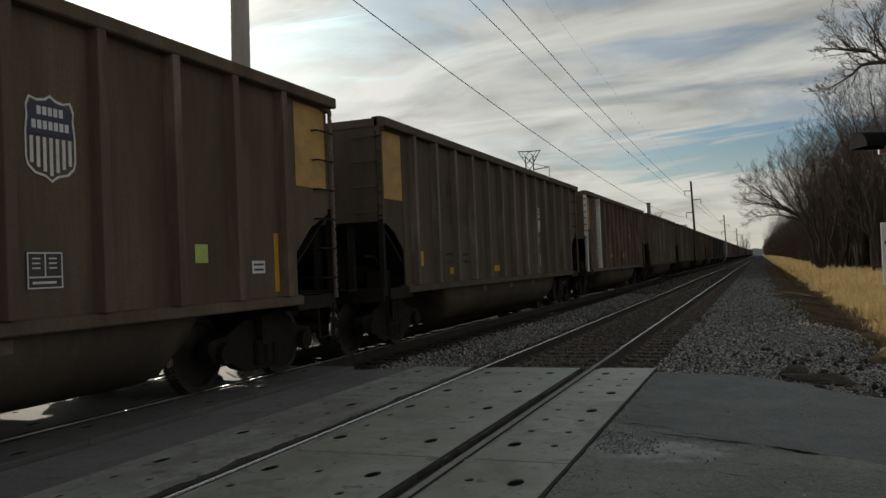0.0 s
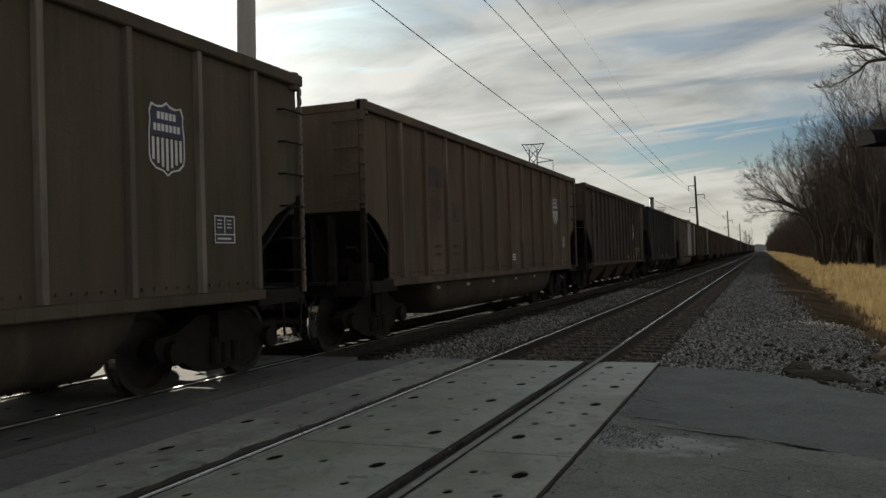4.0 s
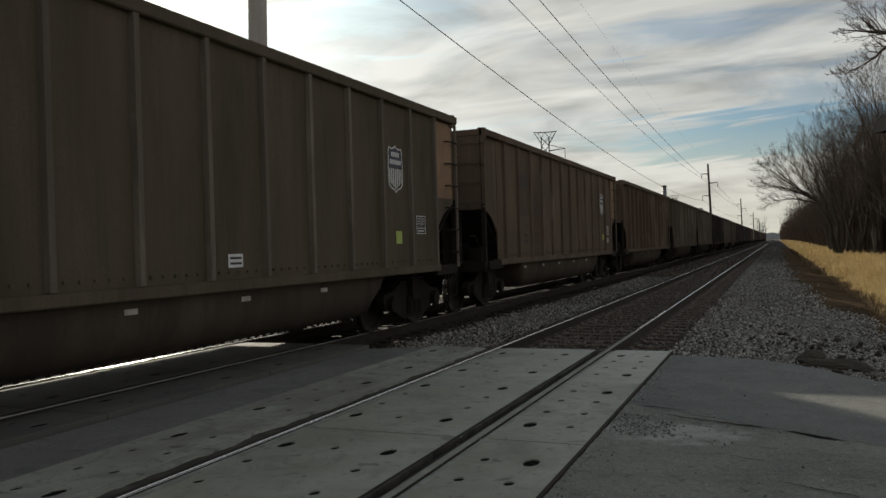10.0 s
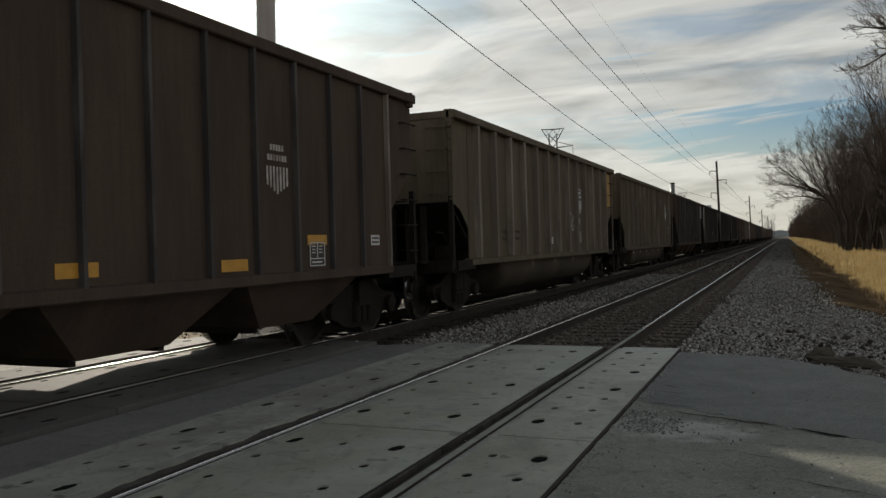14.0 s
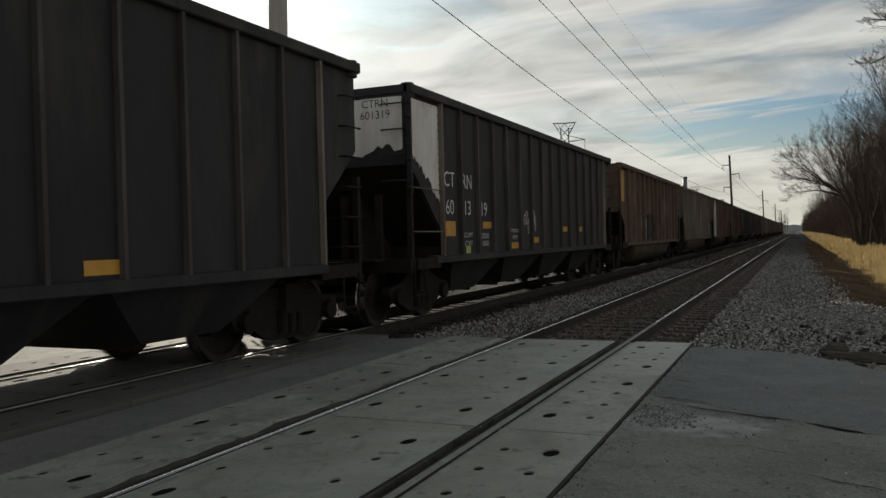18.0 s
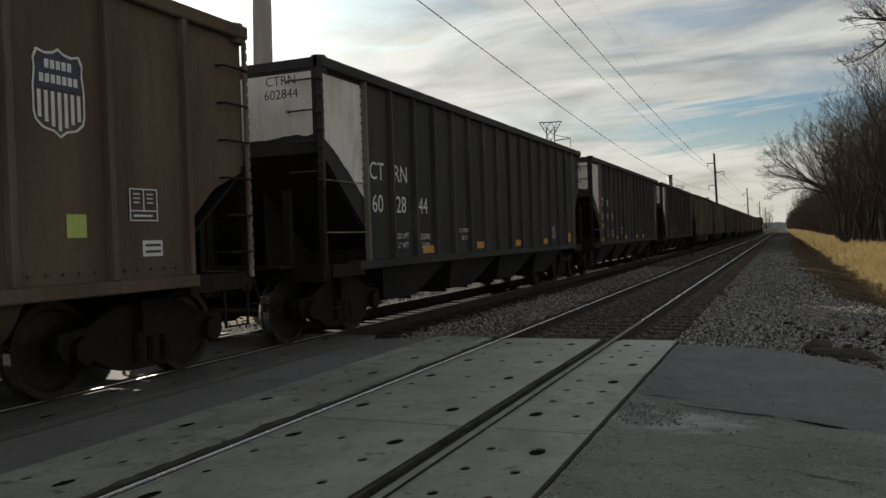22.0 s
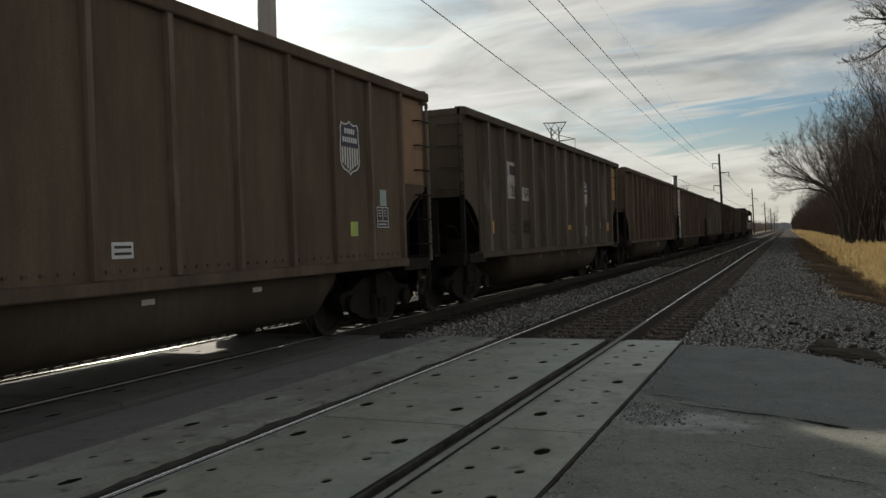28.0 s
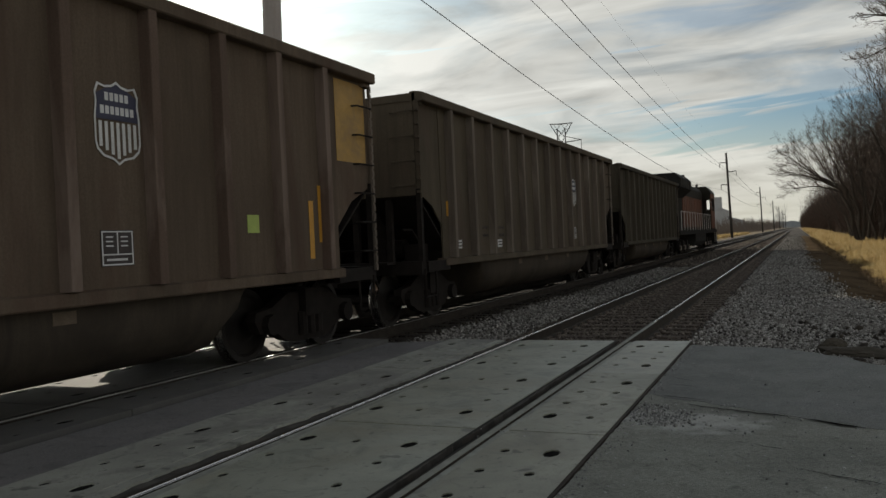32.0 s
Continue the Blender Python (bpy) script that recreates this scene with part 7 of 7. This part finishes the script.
for pts, wide, seed in (([(0.94, -3.50), (1.18, -3.58), (1.42, -3.69)], 0.010, 1), ([(1.16, -3.78), (1.33, -3.90), (1.75, -4.06), (2.12, -4.20)], 0.011, 3), ([(2.05, -4.17), (2.27, -4.31), (2.50, -4.45)], 0.024, 2),
                        ([(0.88, -2.60), (1.22, -2.84)], 0.007, 5), ([(0.92, -2.95), (1.30, -3.12)], 0.005, 6), ([(2.0, -5.49), (2.52, -5.74)], 0.007, 7), ([(1.75, -5.0), (2.0, -5.1)], 0.006, 8)):
    structure("road_crack", crack(pts, wide, seed), HOLE_DIRT, "dark crack across the asphalt", "crack")


# ---- grass ----
def grass(name, boxes, mat, label, seed):
    """Dry blades, three triangles each, in one mesh: (x0, x1, y0, y1, count, height, width)."""
    g = np.random.default_rng(seed)
    allv, allf, k = [], [], 0
    for x0, x1, y0, y1, count, high, wide in boxes:
        n = int(count)
        tufts = max(1, n // 14)
        tc = np.stack([g.uniform(x0, x1, tufts), g.uniform(y0, y1, tufts)], 1)
        c = tc[g.integers(0, tufts, n)] + g.normal(0, 0.07, (n, 2))
        edge = x0 + 0.30 * np.sin(c[:, 1] * 0.9) * np.sin(c[:, 1] * 0.37 + 1) + 0.18 * np.sin(c[:, 1] * 2.3) + g.uniform(-0.1, 0.25, n)
        c = np.where((c[:, 0] < edge)[:, None], c + np.stack([edge - x0 + 0.3, np.zeros(n)], 1), c)
        h = high * np.clip((c[:, 0] - x0) / 1.2 + 0.45, 0.45, 1.0) * g.uniform(0.55, 1.25, n) * (0.75 + 0.5 * np.sin(c[:, 0] * 1.7 + 2 * np.sin(c[:, 1] * 0.45)) ** 2)
        a = g.uniform(0, 6.28, n)
        lean = g.uniform(0.1, 0.65, n) * h
        d = np.stack([np.cos(a), np.sin(a)], 1)
        side = np.stack([-d[:, 1], d[:, 0]], 1) * (wide * g.uniform(0.6, 1.3, n))[:, None]
        base = np.full(n, -0.42)
        p0 = np.column_stack([c - side, base])
        p1 = np.column_stack([c + side, base])
        mid = c + d * (lean * 0.35)[:, None]
        p2 = np.column_stack([mid - side * 0.8, base + h * 0.62])
        p3 = np.column_stack([mid + side * 0.8, base + h * 0.62])
        p4 = np.column_stack([c + d * lean[:, None], base + h])
        allv.append(np.stack([p0, p1, p2, p3, p4], 1).reshape(-1, 3))
        f = np.array([(0, 1, 3), (0, 3, 2), (2, 3, 4)])
        allf.append((f[None] + (np.arange(n) * 5)[:, None, None] + k).reshape(-1, 3))
        k += n * 5
    return structure(name, array_mesh(name, np.concatenate(allv), np.concatenate(allf)), mat, label, "grass", kind="stuff")


grass("dry_grass", [(4.25, 8.5, -2.6, 9.0, 24000, 0.36, 0.0035), (4.3, 10.0, 9.0, 26.0, 46000, 0.40, 0.005), (4.2, 12.0, 26.0, 60.0, 36000, 0.46, 0.010), (4.0, 9.0, 60.0, 140.0, 22000, 0.52, 0.022), (4.2, 8.0, 140.0, 420.0, 9000, 0.7, 0.08),
                    (-16.0, -11.0, 90.0, 260.0, 9000, 0.6, 0.05)], GRASS, "tall dry golden winter grass beside the gravel", 21)
grass("dead_grass", [(3.6, 4.6, 6.0, 30.0, 2600, 0.18, 0.006), (3.4, 4.1, -2.2, 6.0, 1500, 0.24, 0.005), (3.2, 4.1, 30.0, 110.0, 4200, 0.24, 0.016)], DEAD_GRASS, "short brown dead grass along the gravel", 22)


# ---- bare trees ----
def bare_tree(seed, stems, thick, counts=(11, 7, 4), first=0.32):
    """A leafless tree. stems: lines of (x, y, z) from the ground or a fork to the tip, with the radius falling from thick (metres). Stems and
    branches go into one shape, the fine twigs into another; every branch sweeps upwards and outwards."""
    r = random.Random(seed)
    wood, twigs = Shape(), Shape()

    def tube(s, pts, radii, sides):
        k, n = len(s.v), len(pts)
        u = None
        for i, p in enumerate(pts):
            d = (pts[min(i + 1, n - 1)] - pts[max(i - 1, 0)]).normalized()
            u = d.orthogonal().normalized() if u is None else (u - d * u.dot(d)).normalized()
            w_ = d.cross(u)
            for j in range(sides):
                an = 2 * math.pi * j / sides
                s.v.append(tuple(p + (u * math.cos(an) + w_ * math.sin(an)) * radii[i]))
        s.f += [(k + i * sides + j, k + i * sides + (j + 1) % sides, k + (i + 1) * sides + (j + 1) % sides, k + (i + 1) * sides + j) for i in range(n - 1) for j in range(sides)]

    def branches(pts, radii, length, level, start):
        n = len(pts) - 1
        count = counts[level - 1]
        for k in range(count):
            f = start + (1 - start) * (k + r.random()) / count
            i = min(n - 1, int(f * n))
            q = pts[i].lerp(pts[i + 1], f * n - i)
            axis = (pts[i + 1] - pts[i]).normalized()
            side = axis.orthogonal().normalized()
            side.rotate(Matrix.Rotation(r.uniform(0, 6.28), 3, axis))
            out = (axis * r.uniform(0.75, 1.15) + side * r.uniform(0.45, 0.85) + Vector((0, 0, 0.12))).normalized()
            grow(q, out, length * r.uniform(0.26, 0.50) * (1.25 - 0.65 * f), radii[i] * r.uniform(0.38, 0.55), level)

    def grow(p, d, length, radius, level):
        steps = (5, 4, 3)[level - 1]
        drift = Vector((r.uniform(-1, 1), r.uniform(-1, 1), r.uniform(-0.2, 1.0))) * 0.10
        pts, radii = [p.copy()], [max(0.0065, radius)]
        for i in range(steps):
            d = (d + drift + Vector((r.uniform(-1, 1), r.uniform(-1, 1), r.uniform(-1, 1))) * 0.11).normalized()
            p = p + d * (length / steps)
            pts.append(p.copy())
            radii.append(max(0.0055, radius * (1 - 0.75 * (i + 1) / steps)))
        tube(wood if level == 1 else twigs, pts, radii, 4 if level == 1 else 3)
        if level < 3:
            branches(pts, radii, length * 1.15, level + 1, 0.15)

    for stem in stems:
        raw = [Vector(p) for p in stem]
        pts = []
        for a, b, c, d in zip([raw[0]] + raw, raw, raw[1:], raw[2:] + [raw[-1]]):
            for k in range(4):
                f = k / 4
                pts.append(0.5 * ((2 * b) + (c - a) * f + (2 * a - 5 * b + 4 * c - d) * f * f + (3 * b - a - 3 * c + d) * f ** 3))
        pts.append(raw[-1])
        length = sum((b - a).length for a, b in zip(pts, pts[1:]))
        pts = [p + Vector((r.uniform(-1, 1), r.uniform(-1, 1), 0)) * 0.012 * length * (0 if i == 0 else 1) for i, p in enumerate(pts)]
        base = thick if stem[0][2] < 0.5 else thick * 0.55
        n = len(pts) - 1
        radii = [max(0.012, base * (1 - 0.92 * (k / n) ** 0.8)) for k in range(n + 1)]
        tube(wood, pts, radii, 7)
        branches(pts, radii, length, 1, first if stem[0][2] < 0.5 else 0.15)
    return wood.mesh("trunk", True), twigs.mesh("crown", True)


def upright(seed, height, count, fan):
    """Stems that rise together from one root and spread like a vase."""
    r = random.Random(seed)
    out = []
    for k in range(count):
        a, lean, h = r.uniform(0, 6.28), fan * r.uniform(0.3, 1.0), height * r.uniform(0.72, 1.0)
        x, y = math.cos(a) * lean, math.sin(a) * lean
        out.append([(x * 0.05, y * 0.05, -0.5), (x * 0.3, y * 0.3, h * 0.33), (x * 0.75, y * 0.75, h * 0.68), (x, y, h)])
    return out


TREES = [bare_tree(4, upright(1, 13.0, 4, 3.4), 0.17, (11, 7, 4), 0.35), bare_tree(23, upright(2, 11.5, 5, 3.0), 0.13, (10, 7, 4), 0.28), bare_tree(31, upright(3, 9.0, 6, 3.2), 0.09, (9, 6, 4), 0.2)]


def tree(meshes, x, y, turn=0.0, size=1.0, label="bare grey-brown winter tree with fine twigs"):
    t = thing("tree", label, "tree", "bare trees", pose(x, y, -0.35, 0, 0, turn))
    t.scale = (size, size, size)
    part("trunk", meshes[0], BARK, t)
    part("crown", meshes[1], TWIG, t, "tangle of bare twigs")


# trees whose limbs show singly
tall = bare_tree(7, [[(0, 0, -0.5), (-0.3, 0, 5.0), (-1.0, 0.1, 9.0), (-0.8, 0, 13.0), (-0.3, 0, 17.0)], [(-0.9, 0, 8.6), (-2.9, -0.1, 11.1), (-3.8, 0, 11.9), (-4.6, 0.2, 12.3), (-5.3, 0.2, 13.2)],
                     [(-2.9, -0.1, 11.2), (-4.0, -0.3, 11.1), (-4.7, -0.3, 10.55), (-5.9, -0.4, 9.95)], [(-3.8, 0, 11.9), (-4.8, -0.4, 12.0), (-5.9, -0.5, 12.2)], [(-2.0, 0, 10.4), (-3.0, 0.5, 12.2), (-3.8, 0.6, 14.1)],
                     [(-1.0, 0, 9.5), (-2.2, -0.3, 12.5), (-2.8, -0.4, 14.6)], [(-0.8, 0, 9.5), (1.5, 0.5, 12.5), (3.4, 0.6, 14.6)], [(-0.7, 0, 8.0), (2.0, 0, 10.5), (4.2, -0.3, 11.6)]], 0.24, (12, 8, 5), 0.55)
leaning = bare_tree(9, [[(0, 0, -0.5), (-1.0, 0, 3.8), (-1.9, 0, 5.35), (-3.0, 0.1, 6.3), (-4.6, 0.2, 7.8), (-5.1, 0.2, 8.7)], [(-1.9, 0, 5.3), (-3.2, -0.3, 6.0), (-4.8, -0.4, 6.6), (-6.2, -0.5, 7.0)],
                        [(-1.5, 0, 4.8), (-3.2, 0.3, 5.4), (-4.6, 0.5, 5.4), (-5.7, 0.5, 5.3)], [(-1.2, 0, 4.2), (-2.2, 0.4, 6.2), (-3.3, 0.5, 8.2), (-4.0, 0.4, 9.4)], [(-0.1, 0.1, -0.5), (-0.6, 0, 3.0), (-1.2, -0.3, 5.5), (-2.2, -0.4, 8.0), (-2.9, -0.4, 9.7)],
                        [(0.1, 0, -0.5), (-0.2, 0.3, 4.0), (-0.9, 0.4, 7.0), (-1.6, 0.6, 9.8)], [(0.2, 0, -0.5), (0.3, -0.3, 4.0), (0.0, -0.3, 7.5), (-0.3, -0.5, 10.3)], [(0.3, 0.1, -0.5), (1.2, 0, 4.0), (1.6, 0.2, 7.5), (1.9, 0.3, 10.4)],
                        [(-1.7, 0, 5.1), (-3.6, -0.2, 6.6), (-5.2, -0.3, 7.9), (-5.7, -0.3, 8.2)]], 0.17, (15, 8, 5), 0.4)
bushy = bare_tree(8, [[(0, 0, -0.5), (-0.6, 0.1, 3.5), (-1.8, 0.2, 6.5), (-3.0, 0.2, 8.8)], [(0.1, 0, -0.5), (-0.3, -0.2, 4.5), (-1.4, -0.3, 8.0), (-2.5, -0.4, 10.8)], [(0.1, 0.2, -0.5), (0.0, 0.3, 5.0), (-0.6, 0.4, 9.0), (-1.2, 0.4, 11.6)],
                      [(0.2, 0, -0.5), (0.6, -0.1, 5.0), (0.8, 0, 9.0), (1.2, 0.2, 12.3)], [(0.3, 0, -0.5), (1.2, 0.2, 4.5), (2.2, 0.3, 8.0), (3.0, 0.3, 10.8)], [(-0.4, 0, 2.6), (-1.9, 0.5, 4.4), (-3.4, 0.7, 5.6)]], 0.15, (12, 8, 4), 0.3)
tree(tall, 11.4, 36.0, 0, 1.0, "tall bare tree at the edge of the dry grass")
tree(leaning, 6.7, 62.0, 0, 0.9, "bare many-stemmed tree leaning out over the gravel")
tree(bushy, 9.1, 48.0, 0, 1.0, "dense bare tree with upswept limbs")
tree(bushy, 12.0, 47.0, 150, 1.05, "dense bare tree with upswept limbs")
tree(bushy, 9.0, 57.0, 60, 0.9, "dense bare tree with upswept limbs")
for k, x, y, turn, size in ((0, 8.3, 66, 60, 0.82), (1, 7.6, 72, 140, 0.88), (1, 9.2, 61, 250, 0.95), (0, 9.6, 70, 170, 0.9), (2, 7.2, 78, 60, 1.0), (1, 8.6, 82, 20, 0.95), (2, 10.6, 58, 60, 1.15), (0, 7.9, 60, 310, 0.8), (1, 8.8, 64, 15, 0.9), (1, 10.2, 66, 95, 1.0), (0, 11.5, 72, 5, 1.0), (0, 13.2, 60, 230, 1.0), (2, 9.2, 74, 130, 1.1), (1, 8.0, 92, 200, 0.95), (1, 11.2, 55, 20, 1.0), (0, 14.0, 52, 110, 1.0), (1, 9.8, 64, 200, 0.95), (2, 8.0, 70, 40, 0.95), (0, 12.5, 66, 120, 0.95), (1, 9.0, 78, 90, 0.9), (2, 7.6, 86, 10, 0.95), (1, 9.4, 96, 0, 0.85), (0, 11.5, 88, 33, 0.9),
                            (2, 7.8, 108, 320, 1.0), (1, 8.6, 128, 75, 0.85), (2, 7.8, 146, 150, 1.05), (0, 10.0, 168, 60, 0.8), (2, 7.8, 190, 0, 1.1), (1, 8.2, 220, 220, 0.95), (0, 9.0, 260, 10, 0.85), (1, 8.5, 305, 300, 1.05), (0, 8.6, 360, 80, 0.95), (1, 16.5, 42, 10, 1.15), (0, 15.5, 60, 200, 1.05)):
    tree(TREES[k], x, y, turn, size)


def thicket(name, boxes, label, seed, mat=None):
    """Thin forked stems, three-sided, in one mesh: (x0, x1, y0, y1, count, height, radius)."""
    g = np.random.default_rng(seed)
    allv, allf, k = [], [], 0
    tri = np.array([(0, 1, 4), (0, 4, 3), (1, 2, 5), (1, 5, 4), (2, 0, 3), (2, 3, 5)])
    ring = np.stack([np.cos(np.arange(3) * 2.0944), np.sin(np.arange(3) * 2.0944), np.zeros(3)], 1)
    for x0, x1, y0, y1, count, high, rad in boxes:
        n = int(count)
        p = np.stack([g.uniform(x0, x1, n), g.uniform(y0, y1, n), np.full(n, -0.5)], 1)
        h = high * g.uniform(0.35, 1.0, n) ** 0.8
        d = np.stack([g.normal(0, 0.16, n), g.normal(0, 0.16, n), np.ones(n)], 1)
        r0 = rad * g.uniform(0.5, 1.3, n)
        q = p + d * h[:, None]
        segs = [(p, q, r0, r0 * 0.35)]
        for b in range(4):
            f = g.uniform(0.3, 0.95, n)[:, None]
            s = p + (q - p) * f
            e = s + np.stack([g.normal(0, 0.30, n), g.normal(0, 0.30, n), g.uniform(0.2, 0.6, n)], 1) * (h * g.uniform(0.3, 0.6, n))[:, None]
            segs.append((s, e, r0 * 0.5, r0 * 0.2))
        for s, e, ra, rb in segs:
            v = np.concatenate([s[:, None] + ring[None] * ra[:, None, None], e[:, None] + ring[None] * rb[:, None, None]], 1)
            allv.append(v.reshape(-1, 3))
            allf.append((tri[None] + (np.arange(n) * 6)[:, None, None] + k).reshape(-1, 3))
            k += n * 6
    return structure(name, array_mesh(name, np.concatenate(allv), np.concatenate(allf)), mat or BRUSH, label, "brush", kind="stuff")


thicket("far_woods", [(10.5, 26.0, 46.0, 76.0, 2600, 6.5, 0.020), (7.4, 13.0, 64.0, 90.0, 2600, 5.2, 0.016), (9.0, 24.0, 66.0, 90.0, 2600, 8.6, 0.022), (7.4, 24.0, 80.0, 130.0, 2600, 7.5, 0.03), (7.2, 22.0, 130.0, 240.0, 2200, 9.5, 0.07), (7.0, 22.0, 240.0, 480.0, 2000, 11.0, 0.13), (6.6, 26.0, 480.0, 1100.0, 1200, 13.0, 0.3)],
        "dense brown leafless thicket along the railway", 41)
thicket("left_brush", [(-46.0, -13.5, 110.0, 260.0, 1800, 3.6, 0.05), (-70.0, -14.0, 260.0, 520.0, 1800, 6.0, 0.11), (-110.0, -14.0, 520.0, 1100.0, 1500, 9.0, 0.26)], "low brown leafless brush on the far side of the tracks", 42, HAZY_BRUSH)
thicket("hazy_trees", [(-23.5, -17.5, 1080.0, 1130.0, 5, 29.0, 0.42), (-16.5, -12.5, 1080.0, 1130.0, 9, 33.0, 0.42), (-30.0, -10.0, 1140.0, 1200.0, 26, 16.0, 0.4)], "tall bare trees coloured haze-pale at the end of the line", 43, HAZY_TREE)
# the last trees and roofs before the horizon, distance haze painted in as blue
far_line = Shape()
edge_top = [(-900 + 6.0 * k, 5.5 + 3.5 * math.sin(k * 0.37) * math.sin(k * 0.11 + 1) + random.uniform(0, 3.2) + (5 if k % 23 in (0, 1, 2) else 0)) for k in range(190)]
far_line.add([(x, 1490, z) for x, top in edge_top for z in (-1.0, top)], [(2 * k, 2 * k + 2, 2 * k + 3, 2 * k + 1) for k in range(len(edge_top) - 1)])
structure("backdrop", far_line, FAR_BLUE, "haze-tinted blue-grey line of trees and roofs on the horizon", "horizon")


# ---- what moves ----
def motions():
    """The train rolls past at a steady speed; its wheels turn with it."""
    for car, start in TRAIN:
        walk(car, [(t, pose(FAR_X, start - SPEED * t, 0)) for t in (0.0, 8.0, 16.0, 24.0, 32.0)])
    step = math.degrees(SPEED / FPS / 0.457)
    first = {}
    for wheel in WHEELSETS:
        y = round(wheel.location.y, 3)
        if y not in first:
            walk(wheel, [(k / FPS, pose(0, y, 0.457, k * step, 0, 0)) for k in range(32 * FPS + 1)])
            first[y] = wheel.animation_data
        else:
            wheel.rotation_mode = "QUATERNION"
            wheel.animation_data_create()
            wheel.animation_data.action = first[y].action
            wheel.animation_data.action_slot = first[y].action_slot


motions()
